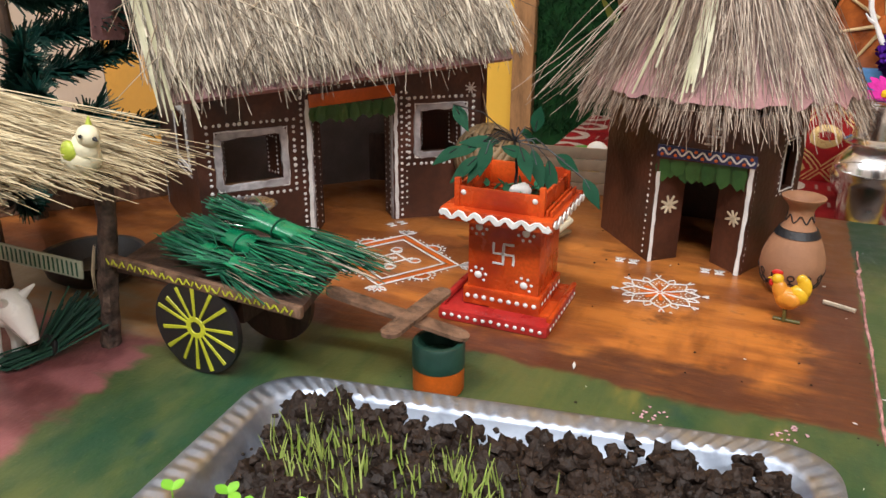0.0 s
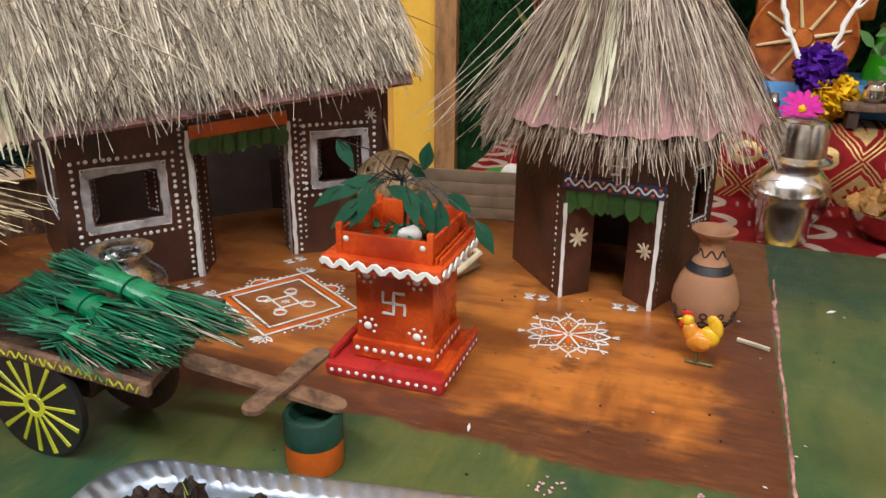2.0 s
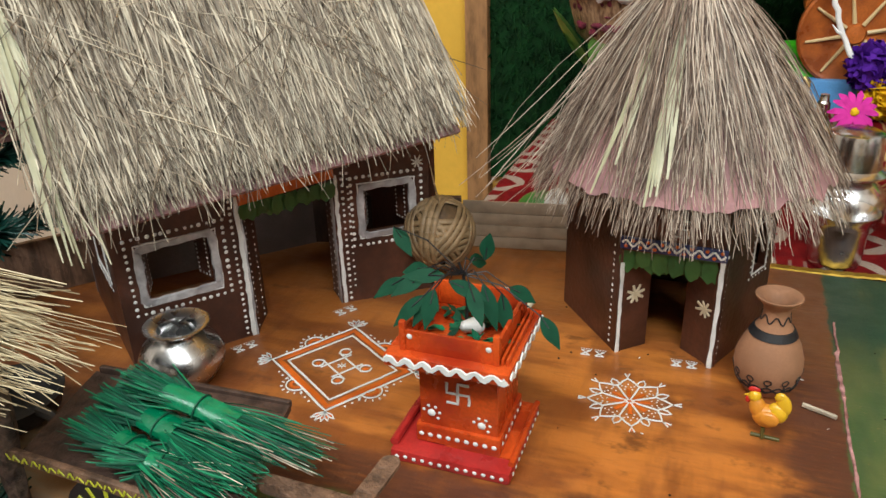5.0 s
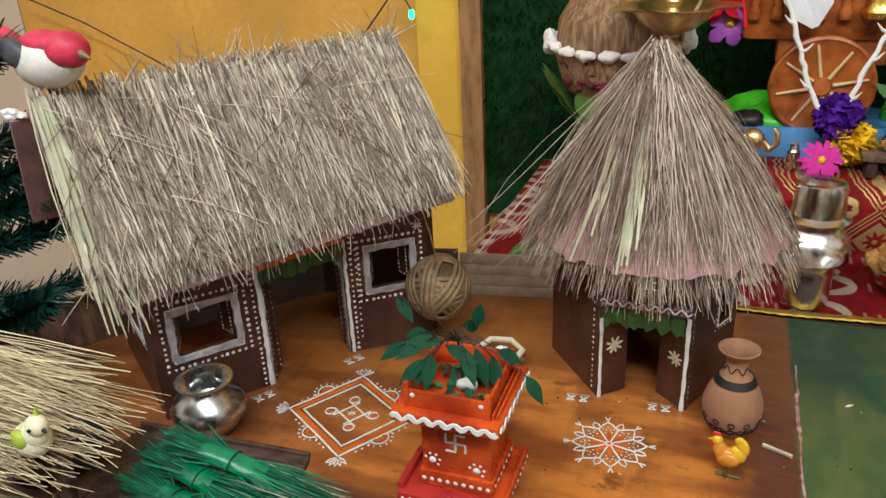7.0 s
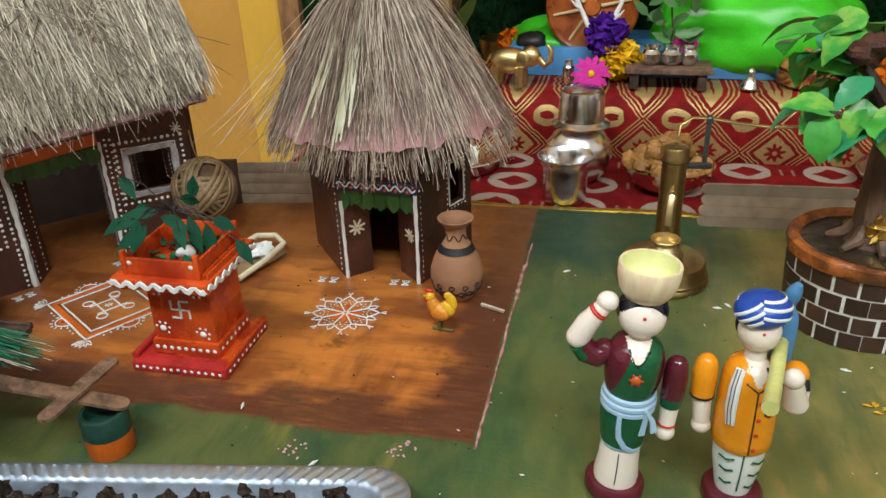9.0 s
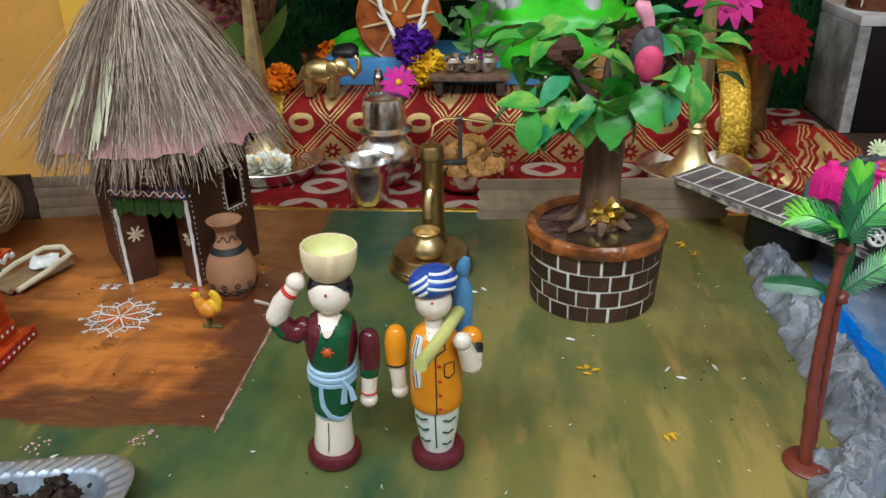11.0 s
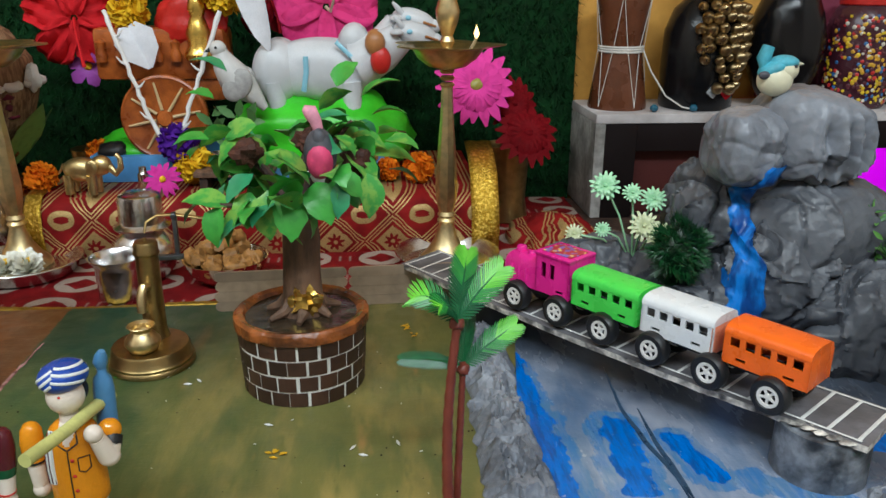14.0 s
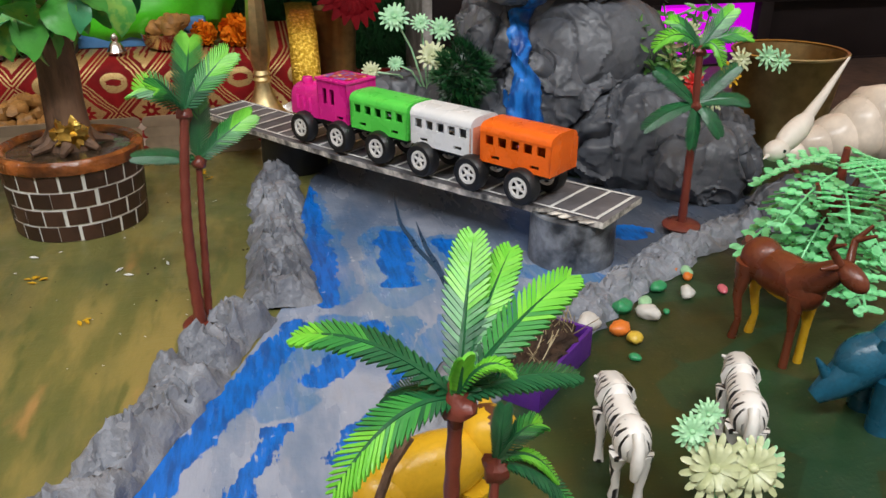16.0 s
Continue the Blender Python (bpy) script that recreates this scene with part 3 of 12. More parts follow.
# ---- the room ----
CREAMWALL = paint("cream_wall", (0.74, 0.68, 0.62), 0.7, 0.08, 5, 90, 0.0006)
ORANGEWALL = paint("orange_cloth_wall", (0.66, 0.34, 0.060), 0.6, 0.18, 4, 120, 0.001)
YELLOWWALL = paint("yellow_wall", (0.78, 0.45, 0.055), 0.55, 0.10, 6, 120, 0.0006)
STRIPWOOD = bark_mat("brown_strip", (0.30, 0.15, 0.060), 20)
CEIL = paint("ceiling_white", (0.82, 0.81, 0.78), 0.8, 0.05, 3, 60, 0.0005)
FLOORTILE = paint("floor_tile", (0.45, 0.40, 0.34), 0.35, 0.12, 4, 60, 0.0003)
BX0, BX1, BY0, BY1, BZ0, BZ1 = -1.05, 1.95, -1.7, 1.16, -0.80, 1.80


def setting(name, geo, mat_, label, category):
    return single(name, geo, mat_, label, category, kind="structure", smooth=40)


setting("floor", Geo().box(((BX0 + BX1) / 2, (BY0 + BY1) / 2, BZ0 - 0.05), (BX1 - BX0 + 0.2, BY1 - BY0 + 0.2, 0.1)), FLOORTILE, "pale tiled floor of the room", "floor")
setting("ceiling", Geo().box(((BX0 + BX1) / 2, (BY0 + BY1) / 2, BZ1 + 0.05), (BX1 - BX0 + 0.2, BY1 - BY0 + 0.2, 0.1)), CEIL, "plain white ceiling of the room", "ceiling")
setting("wall_west", Geo().box((BX0 - 0.05, (BY0 + BY1) / 2, 0.5), (0.1, BY1 - BY0, 2.6)), CREAMWALL, "plain cream wall beside the table", "wall")
setting("wall_east", Geo().box((BX1 + 0.05, (BY0 + BY1) / 2, 0.5), (0.1, BY1 - BY0, 2.6)), CREAMWALL, "plain cream wall of the room", "wall")
setting("wall_south", Geo().box(((BX0 + BX1) / 2, BY0 - 0.05, 0.5), (BX1 - BX0, 0.1, 2.6)), CREAMWALL, "plain cream wall of the room", "wall")
setting("wall_north", Geo().box(((BX0 + BX1) / 2, BY1 + 0.052, 0.5), (BX1 - BX0, 0.1, 2.6)), ORANGEWALL, "orange draped back wall behind the altar", "wall")
setting("trim", Geo().box((-0.287, BY1 - 0.002, 0.4), (0.068, 0.008, 1.3), b=0.002), YELLOWWALL, "bright yellow painted strip on the back wall", "wall strip")
setting("trim", Geo().box((-0.2375, BY1 - 0.010, 0.4), (0.031, 0.024, 1.3), b=0.002), STRIPWOOD, "brown wooden batten beside the turf", "batten")

# artificial turf on the back wall, as a mat with tufts
TURF = paint("turf", (0.010, 0.050, 0.013), 0.75, 0.5, 60, 500, 0.0, spec=0.12, island=0.75)
random.seed(11)
tg = Geo().box((0.2445, BY1 - 0.003, 0.28), (0.933, 0.010, 0.80))
for k in range(27000):
    tx, tz = random.uniform(-0.222, 0.711), random.uniform(-0.06, 0.46)
    dx, dz = random.gauss(0, 0.006), random.gauss(-0.001, 0.008)
    wx = random.uniform(0.0006, 0.0012)
    tg.add([(tx - wx, BY1 - 0.008, tz), (tx + wx, BY1 - 0.008, tz + random.uniform(-0.001, 0.001)), (tx + dx, BY1 - random.uniform(0.014, 0.024), tz + dz)], [(0, 1, 2)])
setting("turf_backdrop", tg, TURF, "dark green artificial turf mat on the wall", "turf")

# the table under everything, and the red cloth on its back half
setting("table_top", Geo().box((0.671, 0.292, -0.052), (2.198, 0.844, 0.05), b=0.004), DARKWOOD, "dark wooden table under the model village", "table")
setting("table_top", Geo().box((0.81, 0.924, -0.052), (1.89, 0.418, 0.05), b=0.004), DARKWOOD, "dark wooden table under the altar", "table")
MOTIF = motif_cloth_mat()
GOLDTRIM = metal("gold_lace", (0.50, 0.33, 0.06), 0.55)
cg = Geo()
nx, ny = 60, 24
cv = []
for j in range(ny + 1):
    for i in range(nx + 1):
        px_, py_ = -0.132 + 0.832 * i / nx, 0.760 + 0.371 * j / ny
        cv.append((px_, py_ + 0.003 * math.sin(px_ * 31), -0.0255 + 0.0012 * noise.noise(Vector((px_ * 18, py_ * 18, 0)))))
cf = [(j * (nx + 1) + i, j * (nx + 1) + i + 1, (j + 1) * (nx + 1) + i + 1, (j + 1) * (nx + 1) + i) for j in range(ny) for i in range(nx)]
cg.add(cv, cf)
cloth = thing("altar_cloth", "red printed cloth with a gold lace edge on the table", "cloth", kind="structure")
part("cloth", cg, MOTIF, cloth, smooth=80)
lg = Geo()
lp = [(-0.132 + 0.832 * i / 160, 0.7600 + 0.003 * math.sin((-0.132 + 0.832 * i / 160) * 31) + 0.0012 * (i % 2), -0.0236) for i in range(161)]
lg.ribbon(lp, 0.0085, h=0.0012)
part("lace_edge", lg, GOLDTRIM, cloth, "shiny gold lace edge")

# the board of the model village
BOARD = board_mat()
setting("ground", Geo().box((0.346, 0.305, -0.0135), (1.528, 0.80, 0.027), b=0.0015), BOARD, "board painted as brown courtyard and green meadow", "ground")
PINKSEAM = paint("pink_tape", (0.48, 0.25, 0.24), 0.6, 0.5, 120, 500, dark=(0.16, 0.06, 0.05))
sg = Geo()
random.seed(3)
sp = [(0.1605 + 0.0010 * noise.noise(Vector((y_ * 30, 0, 0))) + random.uniform(-0.0002, 0.0002) + (0.0015 if y_ > 0.60 else 0), y_, 0.0001) for y_ in np.linspace(0.398, 0.635, 70)]
sg.ribbon(sp, [random.uniform(0.0010, 0.0022) * (1.7 if 0.55 < p[1] < 0.60 else 1) for p in sp], h=0.0006)
single("seam_tape", sg, PINKSEAM, "frayed pink paper strip along the courtyard edge", "tape", kind="structure")

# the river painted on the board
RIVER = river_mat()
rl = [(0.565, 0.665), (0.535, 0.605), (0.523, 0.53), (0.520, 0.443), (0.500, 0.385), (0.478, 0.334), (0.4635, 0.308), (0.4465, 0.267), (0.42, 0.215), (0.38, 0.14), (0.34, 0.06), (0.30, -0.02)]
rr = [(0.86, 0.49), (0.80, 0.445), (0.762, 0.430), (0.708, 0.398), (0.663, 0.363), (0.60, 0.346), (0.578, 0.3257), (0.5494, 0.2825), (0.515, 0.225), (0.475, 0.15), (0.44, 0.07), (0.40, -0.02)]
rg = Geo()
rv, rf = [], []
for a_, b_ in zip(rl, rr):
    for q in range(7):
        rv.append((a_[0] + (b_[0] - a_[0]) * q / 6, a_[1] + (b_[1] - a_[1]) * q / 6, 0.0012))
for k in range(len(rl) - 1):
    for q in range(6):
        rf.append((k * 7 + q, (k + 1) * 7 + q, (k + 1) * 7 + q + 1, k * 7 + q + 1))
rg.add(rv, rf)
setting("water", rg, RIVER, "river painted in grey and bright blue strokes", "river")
# folds in the painted sheet, standing up as thin dark creases
CREASE = paint("dark_fold", (0.035, 0.075, 0.140), 0.30, 0.4, 70)
for cp in (((0.5935, 0.560), (0.5890, 0.500), (0.5925, 0.462), (0.5985, 0.424), (0.5990, 0.392)), ((0.6000, 0.500), (0.5985, 0.460), (0.6005, 0.420), (0.6010, 0.400))):
    cv = [Vector((*cp[min(k // 8, len(cp) - 2)], 0)).lerp(Vector((*cp[min(k // 8, len(cp) - 2) + 1], 0)), k / 8 - min(k // 8, len(cp) - 2)) for k in range(8 * (len(cp) - 1) + 1)]
    nn_ = len(cv) - 1
    fold = Geo().ribbon([p + Vector((0.0008 * noise.noise(p * 70), 0, 0.0014)) for p in cv], [0.0004 + 0.0030 * math.sin(math.pi * k / nn_) for k in range(nn_ + 1)], h=0.0006)
    single("sheet_fold", fold, CREASE, "dark crease in the painted river sheet", "crease", kind="structure", smooth=40)


def bank(name, pts, width, height, seed, label):
    """A ridge of crumpled grey papier-mache along pts."""
    g = Geo()
    pts = [Vector((*p, 0)) for p in pts]
    path = []
    for a, b in zip(pts, pts[1:]):
        n = max(2, int((b - a).length / 0.0016))
        path += [a + (b - a) * i / n for i in range(n)]
    path.append(pts[-1])
    vs, fs, m = [], [], 31
    for k, p in enumerate(path):
        d = (path[min(k + 3, len(path) - 1)] - path[max(k - 3, 0)]).normalized()
        s = Vector((-d.y, d.x, 0))
        w = width * (1 + 0.35 * noise.noise(p * 40 + Vector((seed, 0, 0))))
        end = min(1.0, min(k, len(path) - 1 - k) / 5 + 0.15)
        for i in range(m):
            u = -1 + 2 * i / (m - 1)
            q = p + s * (u * w / 2)
            h = height * min(1.0, 1.5 * (1 - abs(u))) ** 0.7 * end
            f1 = noise.noise(q * 48 + Vector((seed, 5, 0)))
            f2 = noise.noise(q * 120 + Vector((0, seed, 0)))
            rid = sum(am * (0.5 - 2 * abs(noise.noise(Vector((q.x, q.y, 0.3)) * fr + Vector((seed, 0, 0))))) for fr, am in ((38, 0.50), (90, 0.40), (210, 0.22)))
            # torn flaps of paper, each tilted its own way
            sc = Vector((q.x * 75, q.y * 55, seed))
            cell = noise.voronoi(sc)[1][0]
            lean = Vector((noise.noise(cell * 7.1), noise.noise(cell * 5.3 + Vector((3, 1, 2))), 0))
            lay = 3.2 * noise.noise(Vector((q.x * 1.3, q.y, 0.7)) * 60 + Vector((seed, 0, 0))) + 0.5 * noise.noise(q * 260)
            st = lay - math.floor(lay)
            rid = rid * 0.30 + 0.35 * lean.dot(sc - cell) + 0.60 * (math.floor(lay) * 0.5 + (0.75 * (1 - (1 - st) / 0.2) if st > 0.8 else 0.0))
            h += (0.30 * f1 + rid) * height * (1 - abs(u) ** 4) * end
            q = q + s * 0.004 * noise.noise(q * 110 + Vector((seed, 1, 9))) + d * 0.003 * f2
            vs.append((q.x, q.y, max(0.0004, h)))
    for k in range(len(path) - 1):
        for i in range(m - 1):
            a = k * m + i
            fs.append((a, a + m, a + m + 1, a + 1))
    g.add(vs, fs)
    return single(name, g, BANKCLAY, label, "river bank", kind="structure", smooth=35)


bank("river_bank", [(0.508, 0.625), (0.507, 0.57), (0.505, 0.50), (0.506, 0.44), (0.506, 0.398)], 0.038, 0.013, 1.0, "crumpled grey papier-mache bank beside the river")
bank("river_bank", [(0.486, 0.395), (0.463, 0.345), (0.440, 0.290), (0.405, 0.225), (0.36, 0.14), (0.32, 0.06)], 0.034, 0.014, 4.0, "crumpled grey papier-mache bank beside the river")
bank("river_bank", [(0.868, 0.470), (0.80, 0.440), (0.755, 0.418), (0.708, 0.388), (0.668, 0.358), (0.628, 0.335), (0.595, 0.318), (0.565, 0.270)], 0.030, 0.009, 8.0, "low crumpled grey papier-mache bank beside the river")

# ---- thatched huts ----
def straws(g, rows, m=0, n=3, seg=4, bend=0.018):
    """Thin stalks: each row holds start, end, sag, radius."""
    for a, b, sag, rad in rows:
        a, b = Vector(a), Vector(b)
        side = Vector((random.gauss(0, 1), random.gauss(0, 1), random.gauss(0, 0.4))) * (b - a).length * bend
        pts = []
        for k in range(seg + 1):
            t = k / seg
            p = a.lerp(b, t) + side * math.sin(math.pi * t)
            p.z -= sag * t * t
            pts.append(p)
        g.tube(pts, [rad * (1 - 0.45 * k / seg) for k in range(seg + 1)], n, m, cap=False)
    return g


def wall(g, a, b, h, holes=(), thick=0.004, m=0):
    """A wall over the line a-b of the plan, with holes (s0, s1, z0, z1) that go through it."""
    a, b = Vector((*a, 0)), Vector((*b, 0))
    length = (b - a).length
    x = (b - a) / length
    y = Vector((-x.y, x.x, 0)) * thick
    ss = sorted({0.0, length, *[min(length, max(0.0, q)) for o in holes for q in o[:2]]})
    zs = sorted({0.0, h, *[q for o in holes for q in o[2:]]})
    ni, nj = len(ss) - 1, len(zs) - 1

    def solid(i, j):
        if not (0 <= i < ni and 0 <= j < nj):
            return False
        s, z = (ss[i] + ss[i + 1]) / 2, (zs[j] + zs[j + 1]) / 2
        return not any(o[0] <= s <= o[1] and o[2] <= z <= o[3] for o in holes)

    index, vs, fs = {}, [], []

    def v(i, j, k):
        if (i, j, k) not in index:
            index[i, j, k] = len(vs)
            vs.append(a + x * ss[i] + Vector((0, 0, zs[j])) + y * k)
        return index[i, j, k]

    for i in range(ni):
        for j in range(nj):
            if not solid(i, j):
                continue
            fs.append((v(i, j, 0), v(i + 1, j, 0), v(i + 1, j + 1, 0), v(i, j + 1, 0)))
            fs.append((v(i, j, 1), v(i, j + 1, 1), v(i + 1, j + 1, 1), v(i + 1, j, 1)))
            for di, dj, p, q in ((-1, 0, (i, j + 1), (i, j)), (1, 0, (i + 1, j), (i + 1, j + 1)), (0, -1, (i, j), (i + 1, j)), (0, 1, (i + 1, j + 1), (i, j + 1))):
                if not solid(i + di, j + dj):
                    fs.append((v(*p, 0), v(*p, 1), v(*q, 1), v(*q, 0)))
    return g.add(vs, fs, m)


class Face:
    """Places points on the outside of an upright wall: s along it, z up, out from it."""

    def __init__(self, a, b):
        self.a = Vector((*a, 0))
        self.x = (Vector((*b, 0)) - self.a).normalized()
        self.n = Vector((self.x.y, -self.x.x, 0))
        self.length = (Vector((*b, 0)) - self.a).length

    def at(self, s, z, out=0.0003):
        return self.a + self.x * s + Vector((0, 0, z)) + self.n * out


def dots_along(g, f, pts, gap, r):
    """Painted dots on a wall along a broken line of (s, z)."""
    for (s0, z0), (s1, z1) in zip(pts, pts[1:]):
        d = math.hypot(s1 - s0, z1 - z0)
        n = max(1, int(d / gap))
        for i in range(n):
            t = (i + random.uniform(-0.15, 0.15)) / n
            g.dot(f.at(s0 + (s1 - s0) * t, z0 + (z1 - z0) * t), r * random.uniform(0.75, 1.25), f.n)


def stroke(g, f, pts, w, m=0, wob=0.0005, h=0.0005, out=0.0002):
    """A hand-painted stroke on a wall."""
    fine = []
    for (s0, z0), (s1, z1) in zip(pts, pts[1:]):
        n = max(2, int(math.hypot(s1 - s0, z1 - z0) / 0.004))
        fine += [(s0 + (s1 - s0) * i / n, z0 + (z1 - z0) * i / n) for i in range(n)]
    fine.append(pts[-1])
    p3 = [f.at(s + random.uniform(-wob, wob), z + random.uniform(-wob, wob), out) for s, z in fine]
    g.ribbon(p3, [w * random.uniform(0.8, 1.2) for _ in p3], f.n, h, m)


def hooked_cross(g, f, s, z, r, w, m=0):
    """The sign of luck: a cross with its arms turned clockwise."""
    for k in range(4):
        a = radians(90 * k)
        c, d = math.cos(a), math.sin(a)
        e = radians(90 * k - 90)
        tip = (s + r * c, z + r * d)
        stroke(g, f, [(s, z), tip, (tip[0] + r * math.cos(e), tip[1] + r * math.sin(e))], w, m, 0.0002)


def star(g, f, s, z, r, w, n=8, m=0):
    for k in range(n):
        a = 2 * math.pi * k / n + 0.3
        q = r * random.uniform(0.75, 1.1)
        g.ribbon([f.at(s, z), f.at(s + q * 0.5 * math.cos(a), z + q * 0.5 * math.sin(a)), f.at(s + q * math.cos(a), z + q * math.sin(a))], [w * 0.6, w, w * 0.7], f.n, 0.0005, m)


def long_hut():
    random.seed(21)
    hut = thing("thatched_hut", "long dark brown mud hut with a grey-brown thatched roof", "model hut")
    LC, DL, DR, RC = (-0.2285, 0.4545), (-0.1815, 0.5130), (-0.1475, 0.5655), (-0.0935, 0.6080)
    BL, BR = (-0.327, 0.530), (-0.190, 0.682)
    H = 0.118
    # front left, with a window hole
    f1 = Face(LC, DL)
    part("front_wall", wall(Geo(), LC, DL, H, [(0.0165, 0.0545, 0.0435, 0.0735)]), BROWN, hut)
    # over the door
    part("front_wall", wall(Geo(), DL, DR, H, [(-0.001, 0.0635, 0.0, 0.088)]), BROWN, hut)
    f3 = Face(DR, RC)
    part("front_wall", wall(Geo(), DR, RC, H, [(0.0205, 0.0500, 0.0500, 0.0800)]), BROWN, hut)
    part("side_wall", wall(Geo(), BL, LC, H, [(0.070, 0.098, 0.055, 0.085)]), BROWN, hut)
    part("side_wall", wall(Geo(), RC, BR, H), BROWN, hut)
    part("back_wall", wall(Geo(), BR, BL, H, [(0.012, 0.190, 0.082, 0.112)]), BROWN_IN, hut)
    # door leaves turned inwards
    fl = Face(DL, (-0.1900, 0.5380))
    part("door_leaf", wall(Geo(), DL, (-0.1900, 0.5380), 0.088, thick=0.003), BROWN, hut)
    part("door_leaf", wall(Geo(), (-0.1620, 0.5800), DR, 0.088, thick=0.003), BROWN, hut)
    f5 = Face((-0.1620, 0.5800), DR)
    f2 = Face(DL, DR)
    # paint: borders round windows and door
    for f, s0, s1, z0, z1 in ((f1, 0.0165, 0.0545, 0.0435, 0.0735), (f3, 0.0205, 0.0500, 0.0500, 0.0800)):
        g = Geo()
        e = 0.0026
        c = 0.0022
        loop = [(s0 - e + c, z0 - e), (s1 + e - c, z0 - e + 0.0006), (s1 + e, z0 - e + c), (s1 + e - 0.0005, z1 + e - c), (s1 + e - c, z1 + e), (s0 - e + c, z1 + e - 0.0008), (s0 - e, z1 + e - c), (s0 - e - 0.0006, z0 - e + c), (s0 - e + c, z0 - e)]
        stroke(g, f, loop, 0.0050, 0, 0.0003, 0.0008)
        part("window_border", g, GREYWHITE, hut, "white painted window border")
        g = Geo()
        e = 0.0062
        stroke(g, f, [(s0 - e + 0.002, z0 - e + 0.002), (s1 + e - 0.002, z0 - e + 0.002), (s1 + e - 0.002, z1 + e - 0.002), (s0 - e + 0.002, z1 + e - 0.002), (s0 - e + 0.002, z0 - e + 0.002)], 0.0012, 0, 0.0004)
        e = 0.0088
        dots_along(g, f, [(s0 - e, z0 - e), (s1 + e, z0 - e), (s1 + e, z1 + e), (s0 - e, z1 + e), (s0 - e, z0 - e)], 0.0041, 0.00115)
        part("dot_border", g, WHITE, hut, "row of white painted dots")
    for f, s0, s1, z0, z1 in ((f1, 0.0165, 0.0545, 0.0435, 0.0735), (f3, 0.0205, 0.0500, 0.0500, 0.0800)):
        for s, turn in ((s0, 1), (s1, -1)):
            a = f.at(s + turn * 0.0004, 0, -0.0045)
            b = a + (f.x * turn * 0.30 - f.n * 0.95) * 0.0150
            lo, hi = (a, b) if turn > 0 else (b, a)
            g = wall(Geo(), (lo.x, lo.y), (hi.x, hi.y), z1 - z0 - 0.001, thick=0.0014)
            g.v = [(p[0], p[1], p[2] + z0 + 0.0005) for p in g.v]
            leaf = part("window_shutter", g, BROWN, hut, "brown shutter turned inwards")
            ff = Face((lo.x, lo.y), (hi.x, hi.y))
            g = Geo()
            w, e = ff.length, 0.0022
            dots_along(g, ff, [(e, z1 - e - 0.0015), (e, z0 + e), (w - e, z0 + e), (w - e, z1 - e - 0.0015), (e, z1 - e - 0.0015)], 0.0030, 0.00075)
            part("dot_border", g, WHITE, leaf, "row of white painted dots")
    fs = Face(BL, LC)
    g = Geo()
    stroke(g, fs, [(0.066, 0.051), (0.102, 0.051), (0.102, 0.089), (0.066, 0.089), (0.066, 0.051)], 0.004, 0, 0.0004)
    dots_along(g, fs, [(0.062, 0.046), (0.106, 0.046), (0.106, 0.094)], 0.004, 0.0011)
    part("window_border", g, WHITE, hut, "white painted window border")
    g = Geo()
    L1, L3 = f1.length, f3.length
    stroke(g, f1, [(L1 - 0.0018, 0.0), (L1 - 0.0018, 0.094)], 0.0030)
    dots_along(g, f1, [(L1 - 0.0062, 0.003), (L1 - 0.0062, 0.100)], 0.0040, 0.0010)
    stroke(g, f3, [(0.0020, 0.0), (0.0020, 0.092)], 0.0026)
    dots_along(g, f3, [(0.0062, 0.003), (0.0062, 0.098)], 0.0042, 0.0010)
    dots_along(g, f3, [(0.0098, 0.012), (0.0098, 0.098)], 0.0046, 0.0008)
    dots_along(g, f2, [(0.002, 0.1025), (f2.length, 0.1025)], 0.0042, 0.0010)
    dots_along(g, fl, [(0.005, 0.004), (0.005, 0.085)], 0.0042, 0.0008)
    dots_along(g, fl, [(0.019, 0.004), (0.019, 0.085)], 0.0042, 0.0008)
    dots_along(g, f5, [(0.004, 0.004), (0.004, 0.085)], 0.0044, 0.0008)
    dots_along(g, f5, [(0.013, 0.004), (0.013, 0.085)], 0.0044, 0.0010)
    star(g, f3, L3 - 0.012, 0.094, 0.0045, 0.0012)
    part("dot_border", g, WHITE, hut, "white painted door lines and dots", kind="stuff")
    g = Geo()
    stroke(g, f1, [(L1 - 0.0006, 0.0), (L1 - 0.0006, 0.090)], 0.0030, 0, 0.0002, 0.0004, 0.0001)
    part("door_line", g, GREYWHITE, hut, "thin white paint beside the doorway")
    g = Geo()
    stroke(g, f5, [(f5.length - 0.003, 0.0), (f5.length - 0.003, 0.088)], 0.006, 0, 0.0003)
    part("door_line", g, GREYWHITE, hut, "thin white paint beside the doorway")
    # header strip and the hanging leaves
    g = Geo()
    g.beam(f2.at(-0.001, 0.0930, 0.001), f2.at(f2.length + 0.001, 0.0950, 0.001), 0.0015, 0.0085, 0, 0.0004)
    part("door_header", g, ORANGE, hut, "orange painted strip over the door")
    g = Geo()
    for i in range(15):
        s = 0.002 + (f2.length - 0.004) * i / 14
        top = f2.at(s, 0.0895, 0.0012 + 0.001 * (i % 2))
        ln = random.uniform(0.009, 0.013)
        g.blade([top, top + Vector((0, 0, -ln * 0.4)), top + Vector((0, 0, -ln * 0.8)), top + Vector((random.uniform(-0.001, 0.001), 0, -ln))], [0.003, 0.0075, 0.006, 0.0005], f2.n, 0, 0.1)
    part("leaf_garland", g, GREEN_CLOTH, hut, "row of green paper leaves over the doorway", smooth=60)
    # roof boards
    eL, eR, rR, rL = Vector((-0.2085, 0.4125, 0.1060)), Vector((-0.0720, 0.5995, 0.1170)), Vector((-0.1400, 0.6590, 0.2120)), Vector((-0.2700, 0.4540, 0.2080))
